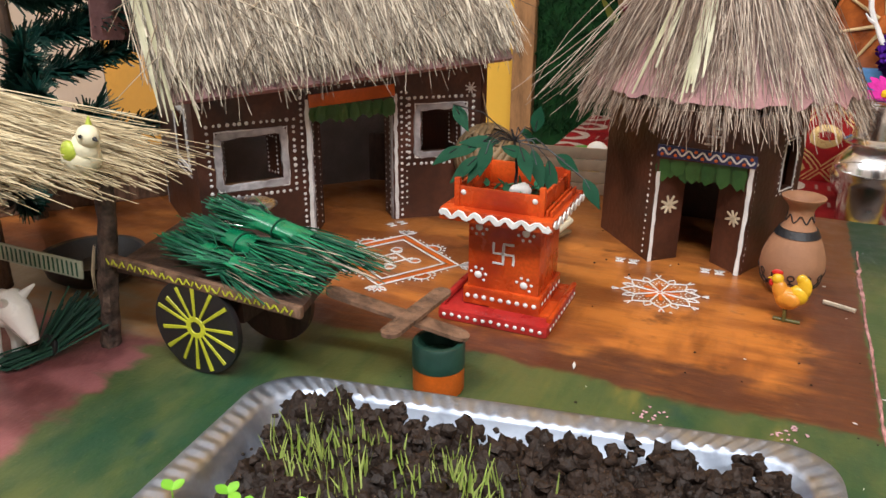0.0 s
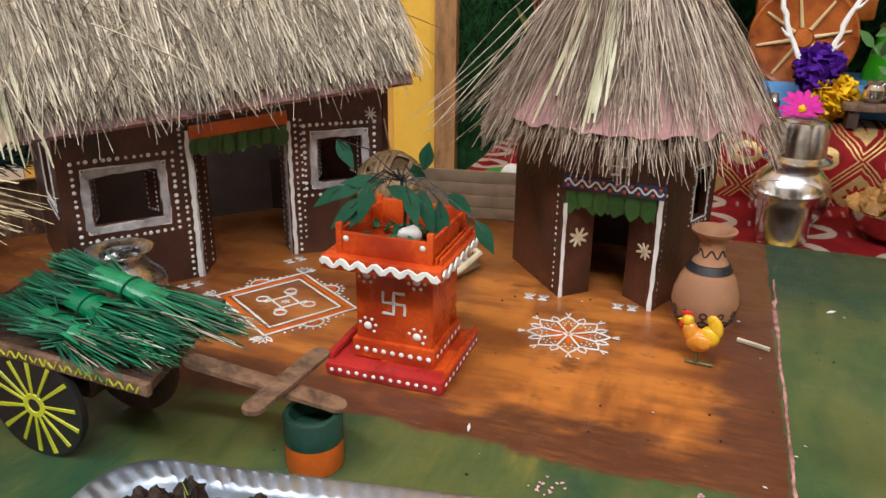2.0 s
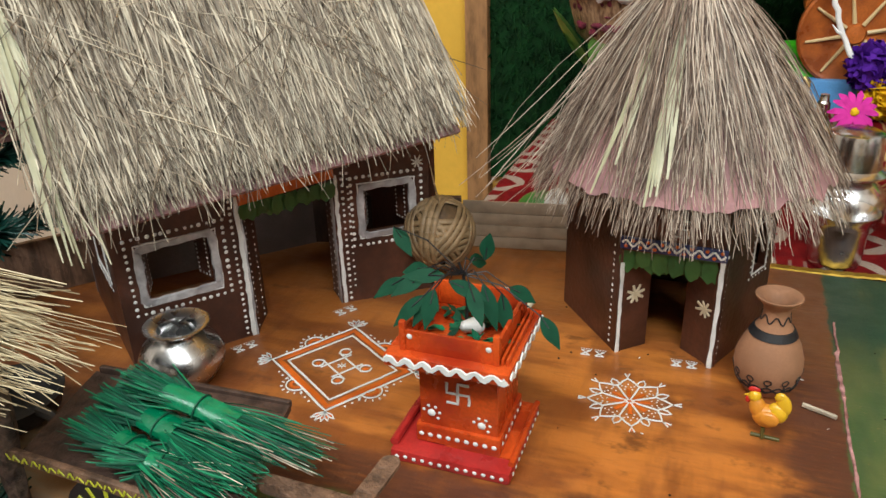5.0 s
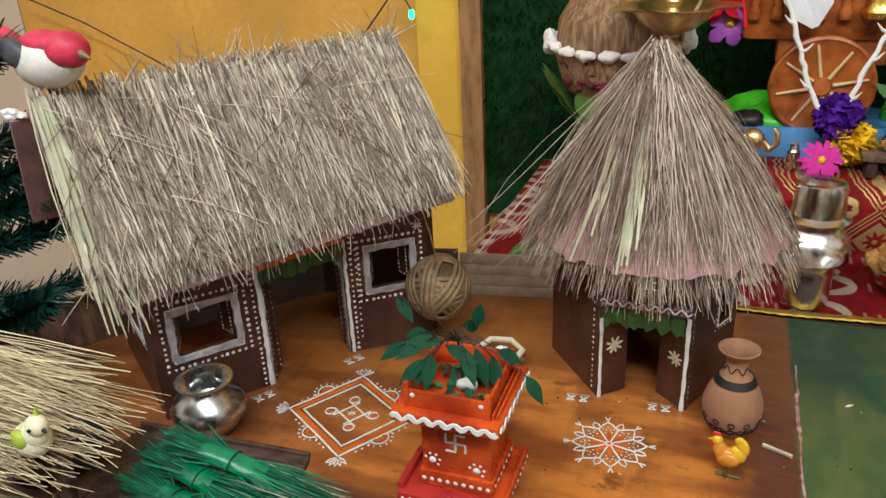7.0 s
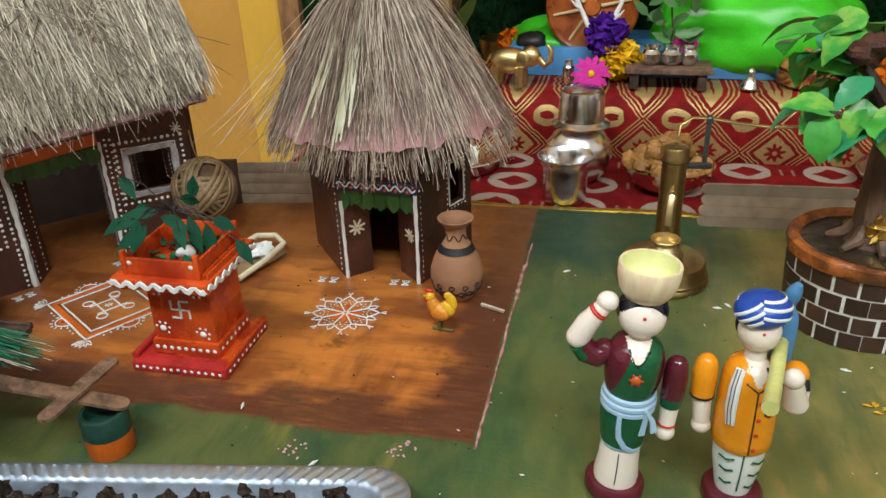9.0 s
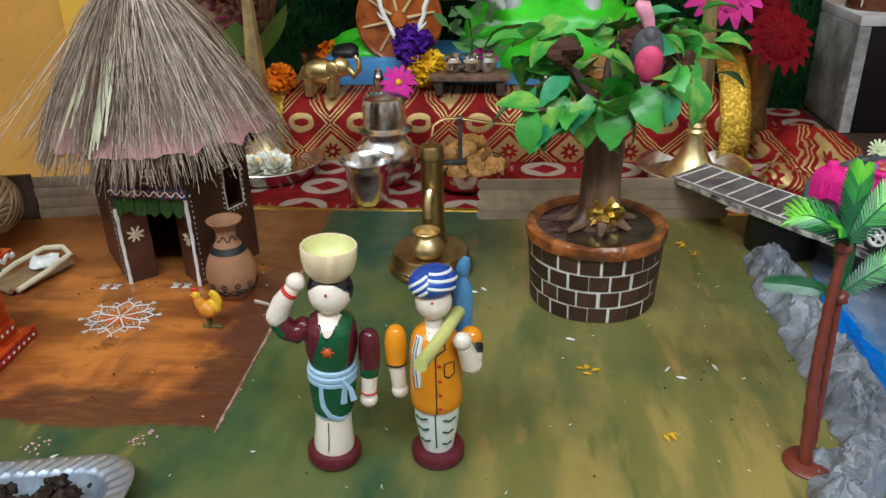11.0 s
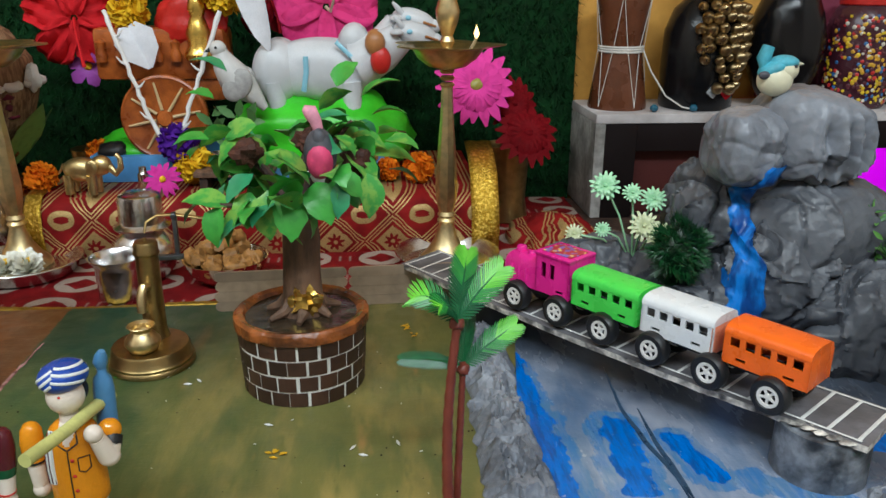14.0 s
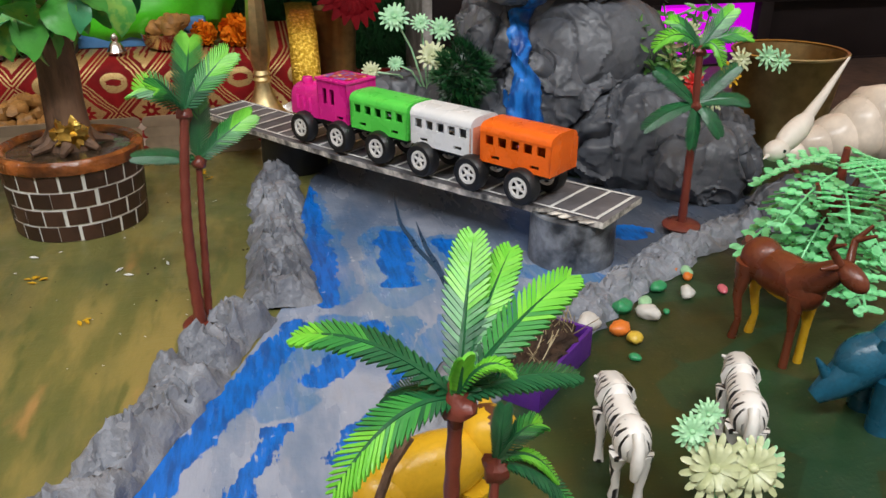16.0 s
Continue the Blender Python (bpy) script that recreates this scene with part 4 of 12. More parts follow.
    nrm = (eR - eL).cross(rL - eL).normalized()
    thick = nrm * 0.004
    g = Geo()
    dirn = (eR - eL).normalized()
    q = [eL + dirn * 0.004, eR, rR, rL - dirn * 0.006]
    g.add(q + [p - thick for p in q], [(0, 1, 2, 3), (7, 6, 5, 4), (0, 4, 5, 1), (1, 5, 6, 2), (2, 6, 7, 3), (3, 7, 4, 0)])
    part("roof_board", g, PINKCARD, hut, "pink card roof slope", smooth=0)
    a0 = rL - dirn * 0.016 + Vector((-0.002, 0.0015, -0.002))
    a1 = rR + Vector((-0.004, 0.003, 0.001))
    fall = Vector((-0.034, 0.025, -0.074))
    n2 = (a1 - a0).cross(fall).normalized() * 0.004
    n2 = n2 if n2.z < 0 else -n2
    q = [a0, a1, a1 + fall * 1.25, a0 + fall]
    g = Geo().add(q + [p + n2 for p in q], [(0, 1, 2, 3), (7, 6, 5, 4), (0, 4, 5, 1), (1, 5, 6, 2), (2, 6, 7, 3), (3, 7, 4, 0)])
    part("roof_board", g, PINKCARD, hut, "pink card roof slope", smooth=0)
    part("torn_paper", Geo().blob(a0 + dirn * 0.003 + Vector((0, 0, 0.001)), (0.007, 0.004, 0.0022), 0, 0.004, 260, 18, 10), WHITE, hut, "torn white paper at the ridge's end")
    # thatch
    g = Geo()
    rows = []
    along = (eR - eL)
    for i in range(5200):
        u = random.uniform(-0.012, 1.012)
        if i % 3:
            u = min(1.012, max(-0.012, (math.floor(u * 70) + 0.5 + random.gauss(0, 0.16)) / 70 + 0.006 * math.sin(u * 55)))
        lay = random.random()
        top = rL.lerp(rR, u)
        lean = 0.10 * noise.noise(Vector((u * 13.0, i % 4, 0.5)))
        u2 = u + lean
        bot = eL.lerp(eR, min(1.012, max(-0.012, u2 + random.gauss(0.004, 0.026))))
        v0 = random.choice((random.uniform(-0.10, 0.03), random.uniform(-0.05, 0.08), random.uniform(-0.03, 0.12), random.uniform(0.1, 0.50)))
        v1 = random.uniform(0.72, 0.95) if lay < 0.75 else random.uniform(0.90, 1.02)
        a = top.lerp(bot, v0) + nrm * random.uniform(0.001, 0.012) * (1.0 if v0 > 0.1 else 0.8)
        b = top.lerp(bot, v1) + nrm * random.uniform(0.001, 0.014)
        b += along.normalized() * random.gauss(0, 0.004)
        rows.append((a, b, random.uniform(-0.003, 0.003), random.choice((0.00022, 0.00028, 0.00036, 0.00046, 0.00070))))
    # a fringe of limp ends along the eave
    for i in range(300):
        u = random.random()
        a = rL.lerp(rR, u).lerp(eL.lerp(eR, u), random.uniform(0.66, 0.90)) + nrm * random.uniform(0.004, 0.012)
        d = (eL - rL).normalized() * random.uniform(0.5, 1.0) + along.normalized() * random.gauss(0, 0.42) + Vector((0, -0.1, -0.25))
        rows.append((a, a + d.normalized() * random.uniform(0.012, 0.030), random.uniform(0.000, 0.006), random.uniform(0.00018, 0.00034)))
    for i in range(320):
        u, v = random.random(), random.uniform(0.05, 0.85)
        a = rL.lerp(rR, u).lerp(eL.lerp(eR, u), v) + nrm * random.uniform(0.010, 0.018)
        ang = random.gauss(0, 0.55)
        d = (eL - rL).normalized() * math.cos(ang) + along.normalized() * math.sin(ang)
        rows.append((a, a + d * random.uniform(0.03, 0.09) * min(1.0, 1.25 - v), 0.003, random.uniform(0.00028, 0.00045)))
    for i in range(150):
        u = random.choice((random.uniform(0.0, 1.0), random.uniform(0.35, 0.6), random.uniform(0.8, 1.0)))
        a = rL.lerp(rR, u) + nrm * 0.006
        d = along.normalized() * random.gauss(0, 1) + Vector((0, 0, 0.35 + random.random() * 0.6)) - nrm * 0.2
        rows.append((a, a + d.normalized() * random.uniform(0.008, 0.030), 0.0, 0.00035))
    straws(g, rows, bend=0.026)
    part("thatch", g, STRAW, hut, "grey-brown dry grass thatch", kind="stuff", smooth=0)
    g = Geo()
    for i in range(8):
        u = random.uniform(-0.012, 0.022)
        a = rL.lerp(rR, u) + nrm * random.uniform(0.010, 0.015)
        b = eL.lerp(eR, u + random.gauss(0.0, 0.02)) + nrm * 0.010 + Vector((random.uniform(0.0, 0.008), -0.003, 0.004 - random.random() * 0.024))
        g.blade([a.lerp(b, t) for t in (0, 0.35, 0.7, 1.0)], [0.0012, random.uniform(0.0016, 0.0036), 0.0026, 0.0006], nrm, 0, 0.12)
    part("reed_edge", g, REED, hut, "flat pale reeds along the roof's end", smooth=0)
    return hut


def round_hut():
    random.seed(33)
    hut = thing("thatched_hut", "small dark brown hut with a pointed straw roof", "model hut")
    V = [(0.037, 0.560), (0.092, 0.560), (0.1185, 0.615), (0.092, 0.668), (0.025, 0.668), (-0.005, 0.613)]
    H = 0.098
    part("front_wall", wall(Geo(), V[0], V[1], H, [(-0.001, 0.056, 0, 0.0680)]), BROWN, hut)
    fr = Face(V[1], V[2])
    part("side_wall", wall(Geo(), V[1], V[2], H, [(0.036, 0.051, 0.048, 0.078)]), BROWN, hut)
    for i in (2, 3, 4, 5):
        part("side_wall", wall(Geo(), V[i], V[(i + 1) % 6], H), BROWN, hut)
    ff, fl, f2 = Face(V[0], V[1]), Face(V[0], (0.0530, 0.5750)), Face((0.0735, 0.5765), V[1])
    part("door_leaf", wall(Geo(), V[0], (0.0530, 0.5750), 0.0665, thick=0.0028), BROWN, hut)
    part("door_leaf", wall(Geo(), (0.0735, 0.5765), V[1], 0.0665, thick=0.0028), BROWN, hut)
    g = Geo()
    stroke(g, fl, [(0.0012, 0), (0.0012, 0.060)], 0.0026, 0, 0.0003)
    stroke(g, ff, [(ff.length - 0.0010, 0), (ff.length - 0.0010, 0.072)], 0.0026, 0, 0.0003)
    dots_along(g, Face(V[5], V[0]), [(0.0605, 0.004), (0.0605, 0.072)], 0.0042, 0.0009)
    dots_along(g, fr, [(0.0030, 0.004), (0.0030, 0.074)], 0.0040, 0.0010)
    dots_along(g, fr, [(0.033, 0.045), (0.0535, 0.045), (0.0535, 0.081), (0.033, 0.081), (0.033, 0.045)], 0.0038, 0.0008)
    stroke(g, fr, [(0.035, 0.047), (0.0518, 0.047), (0.0518, 0.079), (0.035, 0.079), (0.035, 0.047)], 0.0010)
    hooked_cross(g, ff, 0.030, 0.0845, 0.0048, 0.0013)
    part("dot_border", g, WHITE, hut, "white painted lines and dots", kind="stuff")
    g = Geo()
    star(g, fl, 0.0115, 0.037, 0.0062, 0.0020)
    part("star_mark", g, CREAM, hut, "pale painted star")
    g = Geo()
    star(g, f2, 0.0150, 0.034, 0.0062, 0.0018)
    part("star_mark", g, CREAM, hut, "pale painted star")
    g = Geo()
    g.beam(ff.at(-0.001, 0.0735, 0.0008), ff.at(ff.length + 0.001, 0.0715, 0.0008), 0.0012, 0.0075, 0, 0.0003)
    part("door_header", g, BLUE_PAINT, hut, "dark blue strip over the door")
    g = Geo()
    wv = [(ff.length * i / 48, 0.0735 - 0.002 * i / 48 + 0.0018 * math.sin(i * 0.92)) for i in range(49)]
    g.ribbon([ff.at(s, z, 0.0015) for s, z in wv], 0.0012, ff.n, 0.0005)
    part("wave_line", g, WHITE, hut, "white wavy line on the header")
    g = Geo()
    for i in range(14):
        s = ff.length * (i + 0.5) / 14
        g.dot(ff.at(s, 0.0733 - 0.002 * i / 14 + (0.0018 if i % 2 else -0.0018), 0.0014), 0.0011, ff.n)
    part("orange_dots", g, ORANGE, hut)
    g = Geo()
    for i in range(12):
        s = 0.003 + (ff.length - 0.006) * i / 11
        top = ff.at(s, 0.0700, -0.001 - 0.001 * (i % 2))
        ln = random.uniform(0.012, 0.020)
        g.blade([top, top + Vector((0, 0, -ln * 0.4)), top + Vector((0, 0, -ln * 0.8)), top + Vector((random.uniform(-0.001, 0.001), 0, -ln))], [0.003, 0.009, 0.007, 0.0005], ff.n, 0, 0.1)
    part("leaf_garland", g, GREEN_CLOTH, hut, "row of green paper leaves over the doorway", smooth=60)
    # pointed roof: pink card cone under straw
    C, T, R, Z0, Z1 = Vector((0.0640, 0.6080, 0)), Vector((0.0575, 0.6120, 0)), 0.080, 0.1085, 0.222

    def on_cone(r, a, lift=0.0):
        """A point over the slanted cone at r from its axis."""
        f = 1 - r / R
        c = C.lerp(T, max(0.0, f))
        return Vector((c.x + r * math.cos(a), c.y + r * math.sin(a), Z0 + (Z1 - Z0) * f + lift))

    g = Geo()
    for k, lift in ((1.0, 0.0), (0.96, -0.004)):
        prof = [(R * k * (1 - i / 6), i) for i in range(7)]
        vs = [on_cone(r + (0.0030 if i < 2 else 0.0012) * noise.noise(Vector((j * 0.45, i * 0.7, 5))), 2 * math.pi * j / 96, lift + (0.0045 if i == 0 else 0.0030) * noise.noise(Vector((j * 0.62, i * 0.7, 2)))) for r, i in prof for j in range(96)]
        g.add(vs, [(i * 96 + j, i * 96 + (j + 1) % 96, i * 96 + 96 + (j + 1) % 96, i * 96 + 96 + j) for i in range(6) for j in range(96)])
    part("roof_board", g, PINKCARD, hut, "pink card cone")
    g = Geo()
    rows = []
    clumps = [radians(q + random.uniform(-4, 4)) for q in (176, 187, 199, 206, 221, 229, 243, 258, 263, 277, 284, 299, 315, 328, 342, 356, 20, 60, 100, 140)]
    for i in range(1750):
        k = random.randrange(len(clumps))
        a = clumps[k] + random.gauss(0, 0.030) if random.random() < 0.93 else random.uniform(0, 2 * math.pi)
        deg = math.degrees(a) % 360
        wide = random.uniform(1.05, 1.55) if 165 < deg < 208 and random.random() < 0.24 else 1.0
        r1 = R * random.choice((random.uniform(0.50, 0.85), random.uniform(0.70, 1.0), random.uniform(0.92, 1.13))) * wide
        a2 = clumps[k] + (a - clumps[k]) * 1.4 + random.gauss(0, 0.020) + 0.15 * math.sin(k * 2.3) + (random.gauss(0, 0.25) if i % 9 == 0 else 0)
        p0 = on_cone(random.uniform(0.005, 0.023), a + random.gauss(0, 0.40), random.uniform(0.002, 0.013))
        p1 = on_cone(min(r1, R * 1.17), a2, random.uniform(0.001, 0.007))
        if wide > 1.0:
            p1 += Vector((math.cos(a2), math.sin(a2), 0.0)) * (r1 - min(r1, R * 1.17)) + Vector((0, 0, random.uniform(-0.004, 0.014)))
        sag = random.uniform(-0.002, 0.007)
        if wide > 1.0:
            sag = -random.uniform(0.012, 0.026)
            p1.z += sag
        rows.append((p0, p1, sag, random.uniform(0.00020, 0.00042)))
    for i in range(420):
        a = random.uniform(0, 2 * math.pi)
        rows.append((on_cone(random.uniform(0.002, 0.013), a, 0.006), on_cone(R * random.uniform(0.25, 0.55), a + random.gauss(0, 0.2), 0.005), -0.002, random.uniform(0.0003, 0.0005)))
    for i in range(300):
        a = random.choice(clumps) + random.gauss(0, 0.06)
        rows.append((on_cone(R * random.uniform(0.15, 0.45), a, 0.006), on_cone(R * random.uniform(0.86, 1.06), a + random.gauss(0, 0.07), random.uniform(0.0, 0.006)), random.uniform(0.0, 0.006), random.uniform(0.00018, 0.00034)))
    for i in range(820):
        a = random.choice(clumps) + random.gauss(0, 0.08)
        p0 = on_cone(R * random.uniform(0.30, 0.70), a, 0.005)
        p1 = on_cone(R * random.uniform(0.98, 1.12), a + random.gauss(0, 0.08), random.uniform(-0.004, 0.004))
        rows.append((p0, p1, random.uniform(0.002, 0.012), random.uniform(0.00022, 0.00036)))
    straws(g, rows, bend=0.042, seg=5)
    part("thatch", g, straw_mat("brown_dry_grass", (0.100, 0.064, 0.050), (0.37, 0.272, 0.205), (0.74, 0.63, 0.51)), hut, "long grey-brown straw tied at the tip", kind="stuff", smooth=0)
    g = Geo()
    for i in range(8):
        a = radians(262 + random.gauss(0, 2.2) if i < 6 else 248 + random.gauss(0, 9))
        pts = [on_cone(r, a, 0.0095) for r in (0.018, 0.040, 0.062, 0.074 + random.random() * 0.012)]
        g.blade(pts, [0.0012, 0.0028, 0.0028, 0.0010], (0, -0.6, 0.8), 0, 0.1)
    part("reed_strip", g, REED, hut, "flat pale reed in the straw", smooth=0)
    return hut


long_hut()
round_hut()

# ---- courtyard ----
def floor_drawing(name, label, at, rz, build):
    g = Geo()
    build(g)
    return single(name, g, [WHITE, ORANGE], label, "floor drawing", at, rz)


def line(g, pts, w=0.0013, m=0, closed=False, z=0.0004):
    g.ribbon([(p[0], p[1], z) for p in pts], w, h=0.0005, m=m, closed=closed)


def square_drawing(g):
    random.seed(5)
    a = 0.0250

    def sq(r):
        out = []
        for (x0, y0), (x1, y1) in zip(((-r, -r * 1.12), (r, -r * 1.12), (r, r * 1.12), (-r, r * 1.12)), ((r, -r * 1.12), (r, r * 1.12), (-r, r * 1.12), (-r, -r * 1.12))):
            out += [(x0 + (x1 - x0) * k / 8 + random.uniform(-1, 1) * 2e-4, y0 + (y1 - y0) * k / 8 + random.uniform(-1, 1) * 2e-4) for k in range(8)]
        return out

    line(g, sq(a + 0.0040), 0.0013, 0, True)
    line(g, sq(a + 0.0012), 0.0036, 1, True)
    line(g, sq(a - 0.0026), 0.0013, 0, True)
    q = 0.0105
    for s in (-1, 1):
        line(g, [(s * q * 0.55, -q * 1.25), (s * q * 0.55, q * 1.25)], 0.0011)
        line(g, [(-q * 1.0, s * q * 0.62), (q * 1.0, s * q * 0.62)], 0.0011)
        for t in (-1, 1):
            line(g, arc((s * q * 0.90, t * q * 1.10), 0.0034, 0, 330, 12), 0.0010)
            g.dot((s * q * 0.90, t * q * 1.10, 0.0003), 0.0016, m=1, h=0.1)
    for k in range(6):
        b = k * math.pi / 3
        line(g, [(0.0006 * math.cos(b), 0.0006 * math.sin(b)), (0.0028 * math.cos(b), 0.0028 * math.sin(b))], 0.0006)
    r = a + 0.0045
    for sx in (-1, 1):
        for sy in (-1, 1):
            c = (sx * r, sy * r * 1.12)
            d = math.degrees(math.atan2(sy, sx))
            for k in (-50, -25, 0, 25, 50):
                t = radians(d + k)
                tip = (c[0] + 0.0085 * math.cos(t), c[1] + 0.0085 * math.sin(t))
                for e in (-0.25, 0.25):
                    mid = (c[0] + 0.0050 * math.cos(t + e), c[1] + 0.0050 * math.sin(t + e))
                    line(g, [c, mid, tip], 0.0007)
                g.dot((c[0] + 0.0045 * math.cos(t), c[1] + 0.0045 * math.sin(t), 0.0003), 0.0010, m=1, h=0.1)
    for side in range(4):
        d = 90 * side
        dist = r if side % 2 == 0 else r * 1.12
        c = (dist * math.cos(radians(d)), dist * math.sin(radians(d)))
        line(g, arc(c, 0.0062, d - 90, d + 90, 12), 0.0009)
        line(g, arc(c, 0.0034, d - 90, d + 90, 8), 0.0020, 1)
        for k in range(7):
            t = radians(d - 80 + 160 * k / 6)
            line(g, [(c[0] + 0.0078 * math.cos(t), c[1] + 0.0078 * math.sin(t)), (c[0] + 0.0095 * math.cos(t), c[1] + 0.0095 * math.sin(t))], 0.0008)
        for k in (-4, -3, -2, 2, 3, 4):
            u = k * 0.0046
            x, y = (dist + 0.0022, u) if side % 2 == 0 else (u, dist + 0.0022)
            if side >= 2:
                x, y = -x, -y
            g.dot((x, y, 0.0003), 0.0008)


def flower_drawing(g):
    random.seed(6)
    for k in range(8):
        b = radians(45 * k + 10)

        def at(r, off=0.0):
            return (r * math.cos(b + off), r * math.sin(b + off) * 0.95)

        line(g, [(0.0012 * math.cos(b + 0.39), 0.0012 * math.sin(b + 0.39)), at(0.0165, 0.39)], 0.0010)
        line(g, [at(0.0030, 0.0), at(0.0115, 0.0)], 0.0022, 1)
        line(g, [at(0.0160, -0.36), at(0.0195, -0.15), at(0.0225, 0.0), at(0.0195, 0.15), at(0.0160, 0.36)], 0.0010)
        line(g, [at(0.0165, 0.39 - 0.12), at(0.0205, 0.30), at(0.0230, 0.39), at(0.0205, 0.48), at(0.0165, 0.39 + 0.12)], 0.0008)
        g.dot((*at(0.0255), 0.0003), 0.0011, m=1)
        for e in (-0.05, 0.05):
            line(g, [at(0.0235), at(0.0275, e)], 0.0008)
        for r_, e in ((0.0120, 0.17), (0.0120, -0.17), (0.0145, 0.1), (0.0145, -0.1), (0.0155, 0.22), (0.0170, 0.0), (0.0155, -0.22)):
            g.dot((*at(r_, e), 0.0003), 0.00055)
    g.dot((0, 0, 0.0003), 0.0030, m=1, h=0.1)


def feet_drawing(g):
    for s in (-1, 1):
        c = s * 0.0042
        line(g, [(c - 0.0025, -0.003), (c + 0.0025, -0.003), (c - 0.0025, 0.002), (c + 0.0025, 0.002), (c - 0.0025, -0.003)], 0.0010)
        for k in range(5):
            g.dot((c - 0.003 + 0.0015 * k, 0.0042, 0.0003), 0.0005)


floor_drawing("floor_drawing", "square white and orange pattern painted on the courtyard", (-0.1130, 0.4960, 0), 57, square_drawing)
floor_drawing("floor_drawing", "white and orange flower pattern painted on the courtyard", (0.0525, 0.5130, 0), 0, flower_drawing)
for fx, fy, fr_ in ((-0.1801, 0.4962, 57), (-0.1406, 0.5560, 57), (0.0250, 0.5545, 2), (0.0772, 0.5585, 2)):
    floor_drawing("floor_drawing", "pair of small white footprint signs painted before a door", (fx, fy, 0), fr_, feet_drawing)


def shrine():
    random.seed(8)
    t = thing("basil_shrine", "red and orange painted pedestal planter with white dots", "shrine")
    x0, x1, y0, y1 = -0.0525, 0.0088, 0.4295, 0.4880
    cx, cy = (x0 + x1) / 2, (y0 + y1) / 2
    g = Geo().box((cx, cy, 0.0035), (x1 - x0, y1 - y0, 0.007), 0, 0.0022)
    part("base_slab", g, REDPAINT, t, "red slab with rounded corners")
    g = Geo()
    g.box((cx + 0.012, cy + 0.004, 0.0073), (0.034, 0.046, 0.0012), 0, 0.0004)
    part("slab_top", g, REDORANGE, t, "orange painted upper face")
    g = Geo()
    g.tube([(x0 + 0.001, y0 + 0.004, 0.0085), (x0 + 0.0012, cy, 0.0090), (x0 + 0.002, y1 - 0.004, 0.0085)], 0.0022, 8)
    part("rim_roll", g, REDPAINT, t)
    g = Geo()
    g.tube([(x1 - 0.001, y0 + 0.006, 0.0080), (x1 - 0.0010, cy, 0.0085), (x1 - 0.001, y1 - 0.002, 0.0085)], 0.0016, 8)
    part("rim_roll", g, REDORANGE, t)
    g = Geo()
    for i in range(13):
        g.dot((x0 + 0.004 + (x1 - x0 - 0.008) * i / 12, y0 - 0.0002, 0.0038 + random.uniform(-3e-4, 3e-4)), 0.00115, (0, -1, 0))
    for i in range(10):
        g.dot((x1 + 0.0002, y0 + 0.005 + (y1 - y0 - 0.01) * i / 9, 0.0040), 0.0012, (1, 0, 0))
    px0, px1, py0, py1 = -0.0420, 0.0012, 0.4395, 0.4800
    pcx, pcy = (px0 + px1) / 2, (py0 + py1) / 2
    for i in range(9):
        g.dot((px0 + 0.003 + (px1 - px0 - 0.006) * i / 8, py0 - 0.0002, 0.0125), 0.0014, (0, -1, 0))
    for i in range(7):
        g.dot((px1 + 0.0002, py0 + 0.004 + (py1 - py0 - 0.008) * i / 6, 0.0130), 0.0013, (1, 0, 0), h=0.3)
    g2 = Geo().box((pcx, pcy, 0.0125), (px1 - px0, py1 - py0, 0.010), 0, 0.0012)
    part("plinth", g2, REDORANGE, t)
    qx0, qx1, qy0, qy1 = -0.0400, -0.0005, 0.4415, 0.4780
    qcx, qcy = (qx0 + qx1) / 2, (qy0 + qy1) / 2
    part("column", Geo().box((qcx, qcy, 0.0375), (qx1 - qx0, qy1 - qy0, 0.042), 0, 0.0008), REDORANGE, t, "orange painted square column")
    f = Face((qx0, qy0), (qx1, qy0))
    w = qx1 - qx0
    hooked_cross(g, f, w * 0.50, 0.0385, 0.0056, 0.0014)
    for s, z, da in ((0.006, 0.0515, -60), (w - 0.008, 0.0515, -60), (0.006, 0.0245, 60), (w - 0.008, 0.0225, 60)):
        g.dot(f.at(s, z, 0.0002), 0.0022, f.n)
        for k in range(5):
            b = radians(da - 100 + 50 * k)
            g.dot(f.at(s + 0.0042 * math.cos(b), z + 0.0042 * math.sin(b), 0.0002), 0.0009, f.n)
    part("painted_mark", g, WHITE, t, "white painted dots and signs", kind="stuff")
    # cap
    c0, c1, d0, d1, cz = -0.0505, 0.0090, 0.4262, 0.4865, 0.0615
    part("cap_slab", Geo().box(((c0 + c1) / 2, (d0 + d1) / 2, cz), (c1 - c0, d1 - d0, 0.0065), 0, 0.0012), REDORANGE, t, "orange painted slab")
    g = Geo()
    for y_, ax in ((d0 - 0.0003, 0), (c1 + 0.0003, 1)):
        pts, ws = [], []
        for i in range(41):
            u = i / 40
            z = cz + 0.0002 + 0.0014 * math.sin(u * 7 * 2 * math.pi)
            pts.append((c0 + 0.001 + (c1 - c0 - 0.002) * u, y_, z) if ax == 0 else (y_, d0 + 0.001 + (d1 - d0 - 0.002) * u, z))
            ws.append(0.0030 + 0.0008 * math.sin(u * 40))
        g.ribbon(pts, ws, (0, -1, 0) if ax == 0 else (1, 0, 0), 0.0007)
    part("wavy_edge", g, WHITE, t, "thick white wavy paint along the edge")
    b0, b1, e0, e1 = -0.0430, 0.0015, 0.4330, 0.4790
